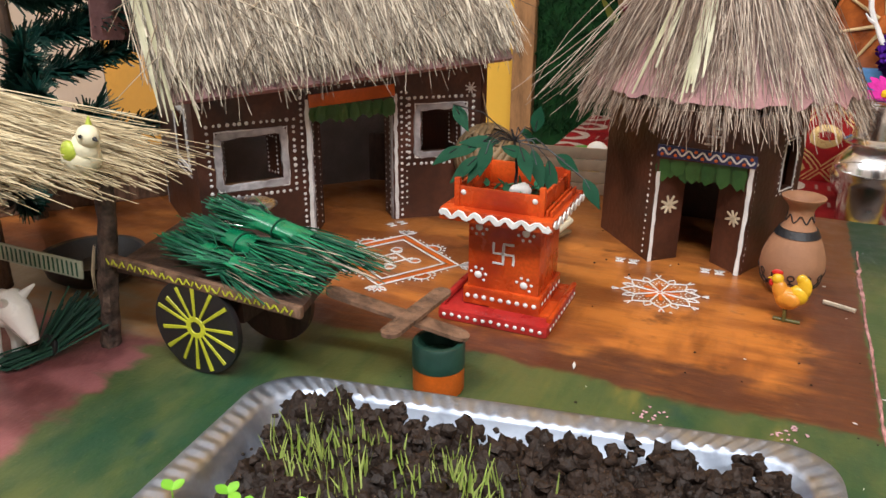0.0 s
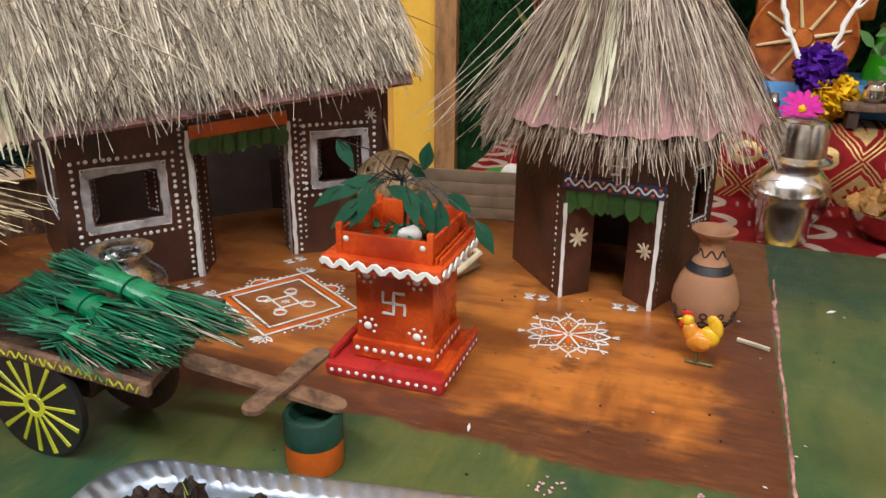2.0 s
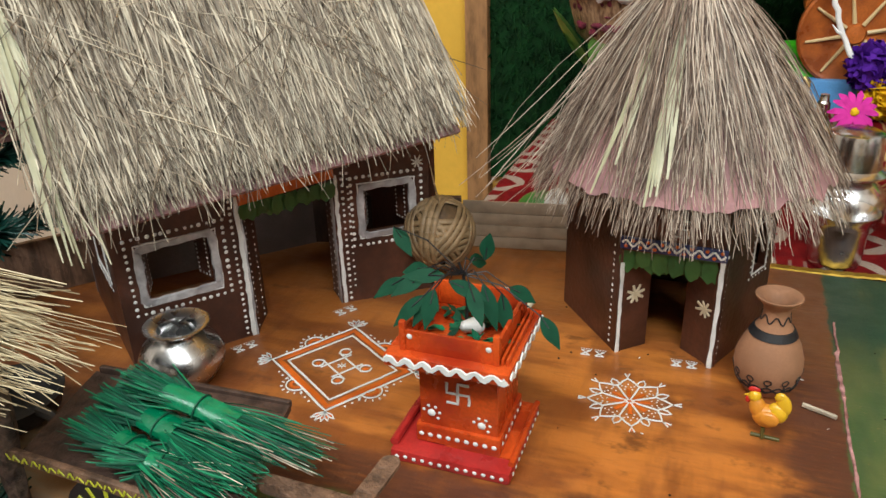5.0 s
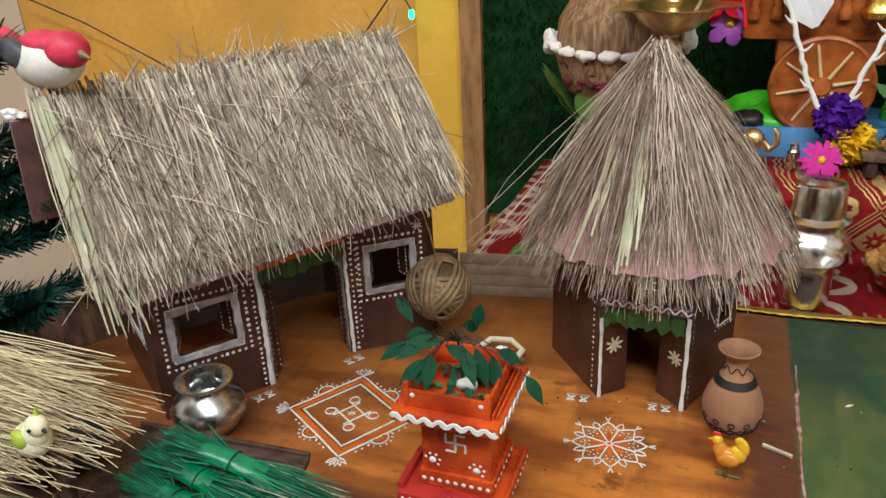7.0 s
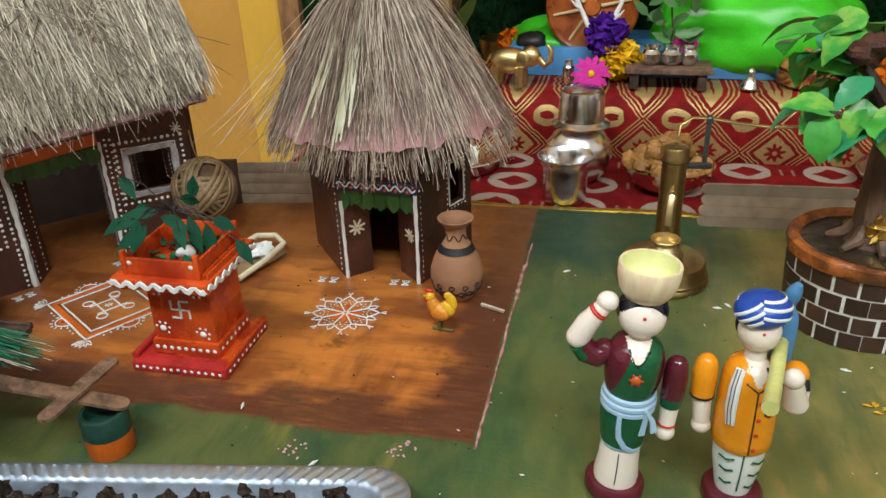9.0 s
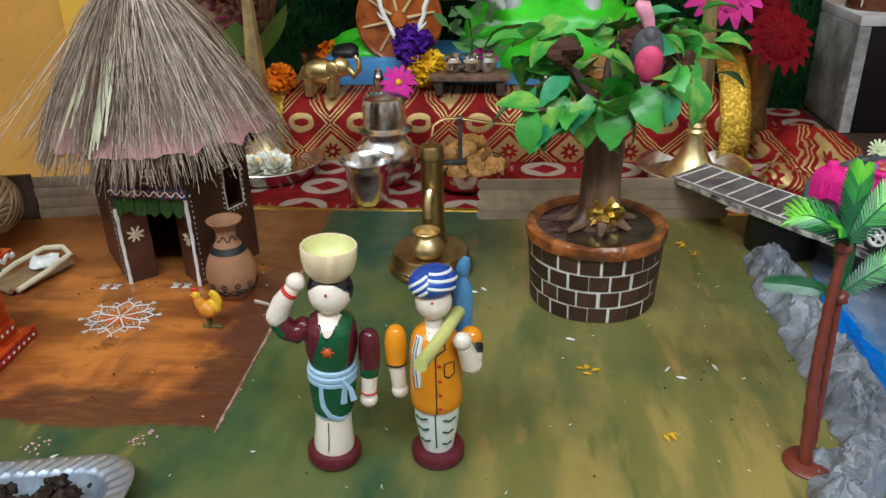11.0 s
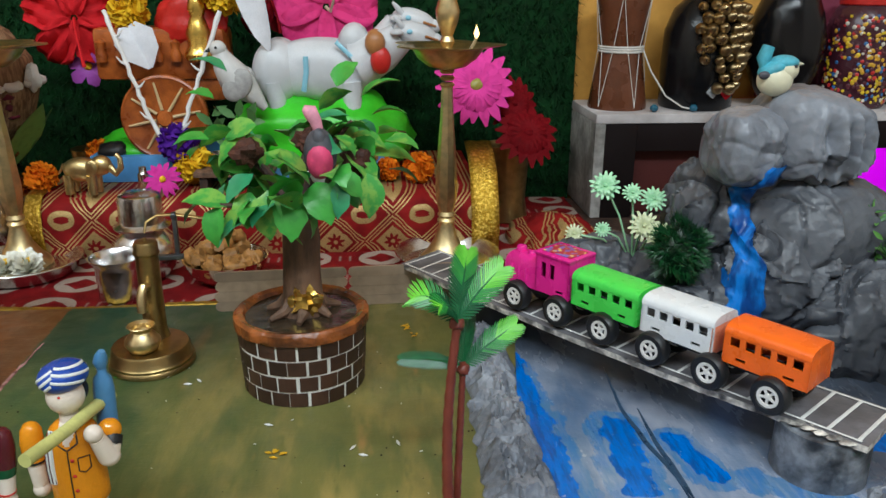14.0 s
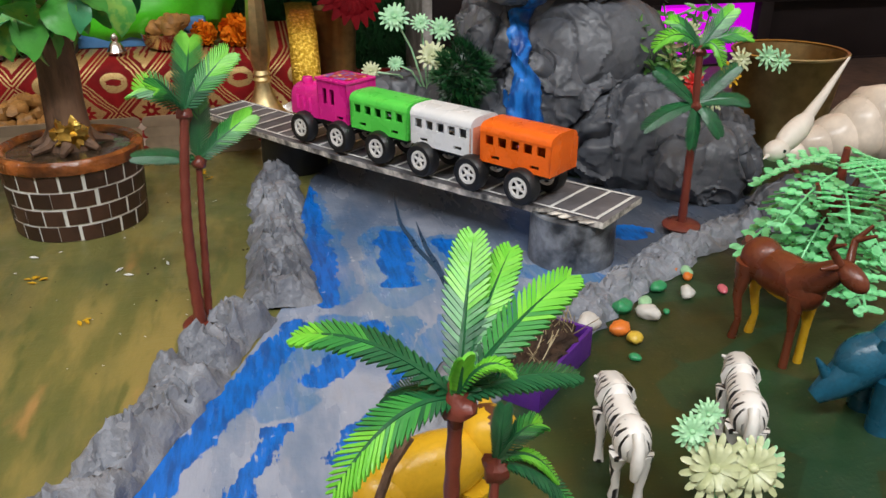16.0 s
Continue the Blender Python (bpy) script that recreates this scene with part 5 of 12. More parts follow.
    for a, b, h in (((b0, e0), (b1, e0), 0.0105), ((b1, e0), (b1, e1), 0.0110), ((b1, e1), (b0, e1), 0.0130), ((b0, e1), (b0, e0), 0.0110)):
        g = Geo()
        g.beam((a[0], a[1], 0.0648 + h / 2), (b[0], b[1], 0.0648 + h / 2), 0.0018, h, 0, 0.0004)
        part("trough_wall", g, REDORANGE, t)
    for a, b in (((b1 + 0.0025, e0), (b1 + 0.0025, e1)), ((b1 + 0.0048, e0), (b1 + 0.0048, e1))):
        g = Geo()
        g.beam((a[0], a[1], 0.0660), (b[0], b[1], 0.0665), 0.0012, 0.004, 0, 0.0003)
        part("edge_stick", g, REDORANGE, t)
    for x_, y_ in ((b0, e0), (b1, e0), (b1, e1), (b0, e1)):
        part("corner_post", Geo().box((x_, y_, 0.0720), (0.0030, 0.0030, 0.015), 0, 0.0006), REDORANGE, t)
    for x_ in (b0 + 0.0035, b1 - 0.0035):
        part("corner_dot", Geo().dot((x_, e0 - 0.0010, 0.0722), 0.0015, (0, -1, 0)), WHITE, t)
    g = Geo()
    for k in range(60):
        p = Vector((random.uniform(b0 + 0.003, b1 - 0.003), random.uniform(e0 + 0.003, e1 - 0.003), 0.066))
        d = Vector((random.gauss(0, 1), random.gauss(0, 1), random.uniform(0.1, 0.8))).normalized() * random.uniform(0.005, 0.010)
        g.blade([p, p + d * 0.5, p + d], [0.002, 0.004, 0.0008], (0, 0, 1))
    part("green_filling", g, STRAW_GREEN, t, "crumpled green paper filling", kind="stuff", smooth=60)
    g = Geo().blob((-0.016, 0.452, 0.070), (0.005, 0.004, 0.004), 0, 0.003, 160, 12, 8)
    part("white_wad", g, WHITE, t, "white paper wad round the stem")
    # the paper plant
    P0 = Vector((-0.0200, 0.4545, 0.0655))
    P1 = P0 + Vector((-0.001, 0.0, 0.030))
    g = Geo().tube([P0, P0 + Vector((0.0008, 0, 0.015)), P1, P1 + Vector((-0.002, 0, 0.006))], [0.0009, 0.0008, 0.0007, 0.0005], 6)
    part("stem", g, BLACK_INK, t, "dark wire stem")
    LEAF = leaf_mat("dark_paper_leaf", (0.006, 0.040, 0.020), (0.012, 0.066, 0.034), rough=0.55)
    # middle of each leaf from the crown of the stem, and the way its tip points
    leaves = ((-0.035, 0.013, 0.007, 0.6, -0.2, -0.7, 0.018), (0.008, 0.012, 0.0105, 0.15, 0.1, 1.0, 0.017), (0.042, -0.003, -0.021, 0.6, -0.2, -0.75, 0.018),
              (0.020, 0.000, -0.0175, 0.25, -0.3, -0.9, 0.022), (-0.005, -0.030, -0.002, -0.1, -0.5, -0.85, 0.019), (-0.024, -0.008, -0.005, -0.75, -0.5, -0.35, 0.021),
              (-0.014, -0.016, -0.011, -0.35, -0.6, -0.7, 0.020), (-0.028, 0.010, -0.006, -0.9, 0.1, -0.25, 0.017), (0.010, -0.012, -0.008, 0.5, -0.6, -0.6, 0.021), (0.002, 0.016, 0.000, 0.3, 0.7, -0.3, 0.015), (0.026, 0.008, -0.010, 0.8, 0.3, -0.5, 0.016),
              (-0.018, -0.004, -0.001, -0.95, -0.2, 0.0, 0.024), (0.004, -0.006, -0.004, 0.9, -0.3, -0.1, 0.024), (0.014, -0.004, -0.012, 0.4, -0.3, -0.85, 0.024), (-0.036, -0.004, -0.010, -0.8, -0.3, -0.5, 0.020), (-0.020, -0.018, -0.012, -0.6, -0.4, -0.6, 0.022))
    for dx, dy, dz, tx, ty, tz, size in leaves:
        ln = size * 0.88
        d = Vector((tx, ty, tz)).normalized()
        e = P1 + Vector((dx, dy, dz)) - d * ln * 0.5
        mid_ = (e - P1) * 0.5
        part("twig", Geo().tube([P1, P1 + mid_ + Vector((0, 0, 0.005)), e, e + d * ln * 0.4], 0.00035, 5), BLACK_INK, t)
        g = Geo()
        pts = [e + d * ln * k / 6 + Vector((0, 0, -0.0015 * (k / 6) ** 2)) for k in range(7)]
        g.blade(pts, [0.0008, 0.0048, 0.0070, 0.0073, 0.0057, 0.0030, 0.0004], (0.15 + 0.3 * tx, -0.75, 0.65), 0, 0.10, 0.0002)
        part("leaf", g, LEAF, t, "dark green paper leaf", smooth=60)
    return t


shrine()


def spool():
    t = thing("painted_can", "small can painted green over orange, standing on the board", "can", (-0.0235, 0.3655, 0))
    part("lower_band", Geo().lathe([(0.0112, 0), (0.0117, 0.001), (0.0117, 0.0120), (0.0114, 0.0122)], 36, cap=True), ORANGE, t, "orange painted lower half")
    part("upper_band", Geo().lathe([(0.0114, 0.0120), (0.0119, 0.0124), (0.0119, 0.0235), (0.0113, 0.0245), (0.0093, 0.0245), (0.0090, 0.0170), (0.0, 0.0168)], 36, cap=False),
         paint("can_green", (0.012, 0.055, 0.038), 0.5, 0.35, 60), t, "dark green painted upper half")


spool()


def flat_stick(name, a, b, w, label, mat_=None, thick=0.0018):
    """An ice-lolly stick with rounded ends."""
    a, b = Vector(a), Vector(b)
    d = b - a
    n = d.length
    x = d / n
    y = Vector((0, 0, 1)).cross(x).normalized()
    z = x.cross(y)
    out = [(n - w / 2 + w / 2 * math.cos(q), w / 2 * math.sin(q)) for q in np.linspace(-math.pi / 2, math.pi / 2, 9)]
    out += [(w / 2 + w / 2 * math.cos(q), w / 2 * math.sin(q)) for q in np.linspace(math.pi / 2, 3 * math.pi / 2, 9)]
    g = Geo().prism(out, 0, thick)
    g.v = [tuple(a + x * p[0] + y * p[1] + z * p[2]) for p in g.v]
    return single(name, g, mat_ or OLDWOOD, label, "stick", smooth=30)


flat_stick("wooden_stick", (-0.0745, 0.3552, 0.0428), (-0.0110, 0.3700, 0.0250), 0.0095, "weathered brown lolly stick lying across the can")
flat_stick("wooden_stick", (-0.0375, 0.3415, 0.0336), (-0.0325, 0.3945, 0.0344), 0.0090, "dark weathered stick laid crosswise on another stick")


def cart():
    random.seed(14)
    t = thing("bullock_cart", "dark wooden model cart with a yellow-spoked wheel", "cart")
    part("bed", Geo().prism([(-0.1790, 0.3350), (-0.0725, 0.3345), (-0.0870, 0.4020), (-0.1930, 0.3960)], 0.0415, 0.0450), DARKWOOD, t, "dark wooden cart bed")
    n1, n2 = Vector((-0.1805, 0.3320, 0.0492)), Vector((-0.0720, 0.3325, 0.0425))
    part("side_rail", Geo().beam(n1, n2, 0.0032, 0.0056, 0, 0.0010), OLDWOOD, t, "side rail with a yellow zigzag")
    part("side_rail", Geo().beam(n1 + Vector((-0.010, 0.065, -0.003)), n2 + Vector((-0.015, 0.070, 0.002)), 0.0030, 0.0040, 0, 0.0010), DARKWOOD, t)
    g = Geo()
    for i in range(44):
        u = 0.03 + 0.95 * (i + random.uniform(-0.2, 0.2)) / 44
        c = n1.lerp(n2, u) + Vector((0, -0.0017, random.uniform(-0.0004, 0.0004)))
        w = random.uniform(0.0005, 0.0011) * (1 if i % 2 else -1)
        g.ribbon([c + Vector((-w, 0, -random.uniform(0.0008, 0.0019))), c + Vector((w, 0, random.uniform(0.0006, 0.0018)))], random.uniform(0.0006, 0.0011), (0, -1, 0), 0.0003)
    YEL = paint("yellow_paint", (0.50, 0.52, 0.03), 0.45, 0.3)
    part("zigzag", g, YEL, t, "yellow painted zigzag", kind="stuff")
    for wy, front in ((0.3330, True), (0.3740, False)):
        wx = -0.1300 if front else -0.1180
        g = Geo()
        r = Matrix.Rotation(radians(90), 3, "X")
        g.lathe([(0.0, -0.0016), (0.0235, -0.0016), (0.0237, 0.0), (0.0235, 0.0016), (0.0, 0.0016)], 40, (wx, wy, 0.0238), rot=r, cap=False)
        wh = part("wheel", g, BLACK if front else DARKWOOD, t, "black disc wheel" if front else "dark brown disc wheel")
        if front:
            g = Geo()
            for k in range(14):
                b = 2 * math.pi * k / 14 + 0.15 + random.uniform(-0.09, 0.09)
                p = [Vector((wx + q * math.cos(b), wy - 0.0017, 0.0238 + q * math.sin(b))) for q in (0.0030, 0.012, random.uniform(0.0190, 0.0226))]
                g.ribbon(p, [0.0010, random.uniform(0.0014, 0.0020), random.uniform(0.0017, 0.0026)], (0, -1, 0), 0.0004)
            ring = [(wx + 0.0042 * math.cos(b), wy - 0.0017, 0.0238 + 0.0042 * math.sin(b)) for b in np.linspace(0, 2 * math.pi, 20)[:-1]]
            g.ribbon(ring, 0.0026, (0, -1, 0), 0.0005, closed=True)
            part("spokes", g, YEL, wh, "yellow painted spokes")
    part("axle", Geo().tube([(-0.130, 0.334, 0.0238), (-0.118, 0.374, 0.0238)], 0.002, 8), DARKWOOD, t)
    part("axle_block", Geo().box((-0.117, 0.357, 0.033), (0.012, 0.030, 0.017), 0, 0.001), DARKWOOD, t)
    return t


cart()


GREEN_TAPE = paint("green_tape", (0.006, 0.20, 0.085), 0.30, 0.35, 90, 500)


def grass_bundle(a, b, r, n, label, spread=1.6, band=(0.30, 0.56)):
    """A sheaf of flat green dyed grass, taped near its middle and fanned at both ends."""
    a, b = Vector(a), Vector(b)
    d = (b - a).normalized()
    t = thing("grass_sheaf", label, "grass sheaf", group="sheaves on the cart")
    u = Vector((-d.y, d.x, 0)).normalized()
    w = d.cross(u)
    g = Geo()
    for i in range(n):
        q, k = random.uniform(0, 2 * math.pi), math.sqrt(random.random())
        off = u * math.cos(q) * r * k + w * math.sin(q) * r * k * 0.6
        k0, k1 = random.uniform(-0.12, 0.20), random.uniform(0.80, 1.20)
        mid = a.lerp(b, 0.42) + off * 0.55
        p0 = a.lerp(b, k0) + off * random.uniform(0.8, 1.5) + Vector((random.gauss(0, 0.002), random.gauss(0, 0.002), random.gauss(0, 0.0012)))
        p1 = a.lerp(b, k1) + off * spread * random.uniform(0.6, 1.5) + Vector((random.gauss(0, 0.003), random.gauss(0, 0.003), random.gauss(0, 0.0015)))
        p0.z, p1.z = max(p0.z, 0.0462), max(p1.z, 0.0462)
        if i % 3:
            wd = random.choice((0.0005, 0.0008, 0.0012, 0.0019))
            nn = (random.gauss(0, 0.5), random.gauss(0, 0.5), 1.0)
            g.blade([p0, p0.lerp(mid, 0.5), mid, mid.lerp(p1, 0.5) + w * random.gauss(0, 0.0008), p1], [wd * 0.6, wd, wd, wd * 0.8, wd * 0.2], nn, 0, 0.35)
        else:
            g.tube([p0, mid, mid.lerp(p1, 0.6) + Vector((random.gauss(0, 0.0012), random.gauss(0, 0.0012), 0)), p1], random.choice((0.00022, 0.0003, 0.0004)), 4, 0, cap=False)
    part("green_grass", g, STRAW_GREEN, t, "flat green dyed grass", kind="stuff", smooth=0)
    g = Geo()
    for i in range(n // 11):
        q = random.uniform(0, 2 * math.pi)
        off = u * math.cos(q) * r + w * math.sin(q) * r * 0.6
        p0 = a.lerp(b, 0.65) + off
        p1 = a.lerp(b, random.uniform(0.95, 1.22)) + off * spread * random.uniform(0.7, 1.4)
        p1.z = max(p1.z, 0.0462)
        g.tube([p0, p0.lerp(p1, 0.5) + Vector((0, 0, random.gauss(0, 0.001))), p1], 0.00020, 3, 0, cap=False)
    part("dry_grass", g, STRAW, t, "bare straw among the green", kind="stuff", smooth=0)
    g = Geo()
    m0, m1 = a.lerp(b, band[0]), a.lerp(b, band[1])
    pts = [m0.lerp(m1, k / 6) for k in range(7)]
    rings = []
    for k, p in enumerate(pts):
        rings += [p + (u * math.cos(q) * r * 0.92 + w * math.sin(q) * r * 0.62) * (1 + 0.10 * noise.noise(Vector((k * 1.7, q * 2, a.x * 90)))) for q in np.linspace(0, 2 * math.pi, 15)[:-1]]
    g.add(rings, [(k * 14 + i, k * 14 + (i + 1) % 14, k * 14 + 14 + (i + 1) % 14, k * 14 + 14 + i) for k in range(6) for i in range(14)])
    part("tape", g, GREEN_TAPE, t, "glossy green tape wrapped round", smooth=30)
    m = a.lerp(b, 0.43)
    ring = [m + u * math.cos(q) * r * 1.00 + w * math.sin(q) * r * 0.70 for q in np.linspace(0, 2 * math.pi, 14)]
    part("tie", Geo().tube(ring + [ring[0] + Vector((0.004, -0.004, 0.003))], 0.0005, 5), STRAW_GREEN, t, "green knot")
    return t


random.seed(19)
grass_bundle((-0.152, 0.350, 0.056), (-0.092, 0.340, 0.050), 0.0075, 240, "bound sheaf of green dyed grass on the cart")
grass_bundle((-0.150, 0.364, 0.060), (-0.080, 0.352, 0.054), 0.0072, 240, "bound sheaf of green dyed grass on the cart")
grass_bundle((-0.138, 0.368, 0.0700), (-0.064, 0.366, 0.0560), 0.0064, 230, "bound sheaf of green dyed grass lying across the others", 1.1, (0.20, 0.68))
grass_bundle((-0.128, 0.338, 0.056), (-0.082, 0.348, 0.050), 0.0056, 160, "bound sheaf of green dyed grass on the cart")


def shed():
    random.seed(17)
    t = thing("straw_shed", "straw-roofed shed on a rough wooden post", "shed")
    ax = [Vector((-0.1895, 0.3355, 0.0)), Vector((-0.1855, 0.3350, 0.03)), Vector((-0.1785, 0.3335, 0.06)), Vector((-0.1740, 0.3320, 0.092))]
    vs, n = [], 18
    for k in range(37):
        i = min(2, k // 12)
        c = ax[i].lerp(ax[i + 1], k / 12 - i)
        for j in range(n):
            q = 2 * math.pi * j / n
            r = 0.0044 * (1.12 if k < 2 else 1.0) * (1 + 0.22 * noise.noise(Vector((math.cos(q) * 1.6, math.sin(q) * 1.6, k * 0.16))) + 0.16 * noise.noise(Vector((math.cos(q) * 5, math.sin(q) * 5, k * 0.5))))
            vs.append(c + Vector((r * math.cos(q), r * math.sin(q), 0)))
    g = Geo().add(vs, [(k * n + j, k * n + (j + 1) % n, k * n + n + (j + 1) % n, k * n + n + j) for k in range(36) for j in range(n)])
    part("post", g, paint("scraped_bark", (0.085, 0.055, 0.040), 0.6, 0.9, 160, 500, 0.002, dark=(0.020, 0.013, 0.010)), t, "rough dark wooden post", smooth=25)
    part("splinter", Geo().blade([(-0.1905, 0.3315, 0.030), (-0.1885, 0.3302, 0.040), (-0.1855, 0.3298, 0.050), (-0.1845, 0.3300, 0.056)], [0.0008, 0.0026, 0.0026, 0.0006], (-0.5, -1, 0.1), 0, 0.3, 0.0008), CREAM, t, "pale torn strip on the post")
    g = Geo().tube([(-0.300, 0.362, 0.0), (-0.300, 0.362, 0.098)], 0.0055, 9)
    part("post", g, BARK, t, "rough dark wooden post")
    g = Geo().beam((-0.320, 0.335, 0.088), (-0.172, 0.328, 0.090), 0.010, 0.006, 0, 0.001)
    part("beam", g, DARKWOOD, t)
    part("roof_board", Geo().beam((-0.345, 0.308, 0.112), (-0.180, 0.312, 0.0955), 0.086, 0.003, 0, 0.001), DARKWOOD, t)
    g = Geo()
    rows = []
    for i in range(2600):
        y0 = random.uniform(0.238, 0.352)
        a = Vector((random.uniform(-0.38, -0.25), y0 + 0.004, 0))
        a.z = 0.121 + 0.008 * random.random() - (a.x + 0.36) * 0.15
        b = Vector((random.uniform(-0.215, -0.162), y0 + random.gauss(0.004, 0.012), 0.100 + random.uniform(-0.006, 0.008)))
        rows.append((a, b, random.uniform(-0.002, 0.006), random.choice((0.00022, 0.0003, 0.0004, 0.00055))))
    for i in range(130):
        y0 = random.uniform(0.285, 0.350)
        a = Vector((random.uniform(-0.26, -0.21), y0, 0.110))
        b = Vector((random.uniform(-0.165, -0.128), y0 + random.gauss(0.006, 0.009), 0.100 + random.uniform(-0.008, 0.006)))
        rows.append((a, b, 0.004, random.uniform(0.00025, 0.00045)))
    for i in range(420):
        y0 = random.uniform(0.255, 0.345)
        a = Vector((random.uniform(-0.36, -0.27), y0, 0.108))
        b = Vector((random.uniform(-0.262, -0.192), y0 + random.gauss(-0.004, 0.010), 0.088 + random.uniform(-0.006, 0.008)))
        rows.append((a, b, 0.003, random.uniform(0.0003, 0.0005)))
    straws(g, rows, bend=0.030)
    part("thatch", g, STRAW_PALE, t, "loose pale straw", kind="stuff", smooth=0)
    g = Geo().beam((-0.290, 0.3200, 0.0490), (-0.1980, 0.3330, 0.0395), 0.0012, 0.0095, 0, 0.0004)
    part("rail", g, paint("pale_green_paint", (0.42, 0.47, 0.36), 0.5, 0.2), t, "pale green rail with dark stripes")
    g = Geo()
    for k in range(34):
        p = Vector((-0.288, 0.3203, 0.0488)).lerp(Vector((-0.201, 0.3326, 0.0399)), k / 33) + Vector((0.0001, -0.0008, 0))
        g.ribbon([p + Vector((0, 0, -0.0036)), p + Vector((0.0004, 0, 0.0036))], 0.0009, (0.14, -1, 0), 0.0003)
    part("rail_stripes", g, paint("dark_green_paint", (0.02, 0.10, 0.055), 0.5, 0.2), t, kind="stuff")
    return t


shed()


def toy(name, label, category, blobs, mats, at, rz, tubes=(), smooth=60.0, scale=1.0, names=None, bits=()):
    """A small moulded figure of swollen shapes and limbs. With names, each named limb, and each group of shapes in bits, is a part of its own."""
    shapes = {}

    def geo(key):
        return shapes.setdefault(key, Geo())

    where = {i: (nm, no) for no, (nm, ids) in enumerate(bits) for i in ids}
    for i, (c, s, m, *r) in enumerate(blobs):
        geo(where.get(i, ("body", -1))).blob(c, s, m, 0.0, 30, 18, 12, r[0] if r else None)
    for i, (pts, rad, m) in enumerate(tubes):
        geo((names[i], 100 + i) if names and names[i] else ("body", -1)).tube(pts, rad, 10, m)
    for g in shapes.values():
        if scale != 1.0:
            g.v = [tuple(q * scale for q in p) for p in g.v]
    if not names and not bits:
        return single(name, geo(("body", -1)), mats, label, category, at, rz, smooth=smooth)
    t = thing(name, label, category, at, rz)
    for (nm, _), g in shapes.items():
        part(nm, g, mats, t, smooth=smooth)
    return t


def ry(deg):
    return Matrix.Rotation(radians(deg), 3, "Y")


WHITE_PLASTIC = paint("white_plastic", (0.78, 0.76, 0.72), 0.3, 0.06)
IVORY = paint("ivory_paint", (0.74, 0.70, 0.50), 0.4, 0.1)
LIME = paint("lime_paint", (0.45, 0.55, 0.06), 0.4, 0.2)
YELLOWP = paint("yellow_plastic", (0.72, 0.42, 0.02), 0.3, 0.15)
ORANGEP = paint("hen_orange", (0.72, 0.28, 0.03), 0.35, 0.25)
REDP = paint("red_plastic", (0.55, 0.02, 0.015), 0.35, 0.2)
PINKP = paint("pink_feather", (0.68, 0.055, 0.17), 0.55, 0.25, 120)
GREYP = paint("grey_feather", (0.07, 0.07, 0.085), 0.5, 0.3, 120)

toy("bird_figurine", "small cream bird figurine with a lime back on the straw", "figurine",
    [((0, 0, 0.0085), (0.0100, 0.0076, 0.0082), 0, ry(-18)), ((0.0045, 0, 0.0135), (0.0064, 0.0056, 0.0066), 0), ((0.0085, 0, 0.0190), (0.0052, 0.0046, 0.0048), 0), ((0.0015, -0.0055, 0.0125), (0.0050, 0.0028, 0.0046), 1, ry(-25)), ((-0.0085, 0, 0.0030), (0.0055, 0.0045, 0.0032), 0)],
    [IVORY, LIME, BLACK_INK], (-0.1655, 0.3150, 0.0950), -15,
    [([(0.0080, 0.001, 0.0220), (0.0082, 0.0015, 0.0270)], [0.0018, 0.0004], 1), ([(0.0128, 0, 0.0188), (0.0155, 0, 0.0180)], [0.0012, 0.0003], 2), ([(0.0110, -0.0042, 0.0200), (0.0112, -0.0050, 0.0200)], 0.0008, 2)],
    names=("crest", "beak", "eye"), bits=(("wing", (3,)), ("tail", (4,))))
# red-headed bird on the ridge
toy("bird_figurine", "white bird with a red head on the roof ridge", "bird ornament",
    [((0, 0, 0.018), (0.0235, 0.0125, 0.0125), 0, ry(-8)), ((0.018, 0, 0.0245), (0.0105, 0.0095, 0.0085), 1), ((0.004, 0, 0.0265), (0.018, 0.0095, 0.0060), 1, ry(4)), ((-0.012, -0.0085, 0.0225), (0.0135, 0.0050, 0.0065), 2, ry(14)), ((-0.012, 0.0085, 0.0225), (0.0135, 0.0050, 0.0065), 2, ry(14))],
    [WHITE_PLASTIC, paint("red_feather", (0.62, 0.030, 0.085), 0.55, 0.3, 120), GREYP, CANE], (-0.2660, 0.4660, 0.2105), -14,
    [([(-0.020, 0, 0.023), (-0.036, 0, 0.030)], [0.005, 0.0035], 1), ([(0.027, 0, 0.0235), (0.0345, 0, 0.0215)], [0.0022, 0.0004], 3), ([(0.0, -0.003, 0.007), (0.004, -0.004, -0.002)], 0.0010, 2), ([(0.0, 0.003, 0.007), (0.004, 0.004, -0.002)], 0.0010, 2)], scale=1.22)
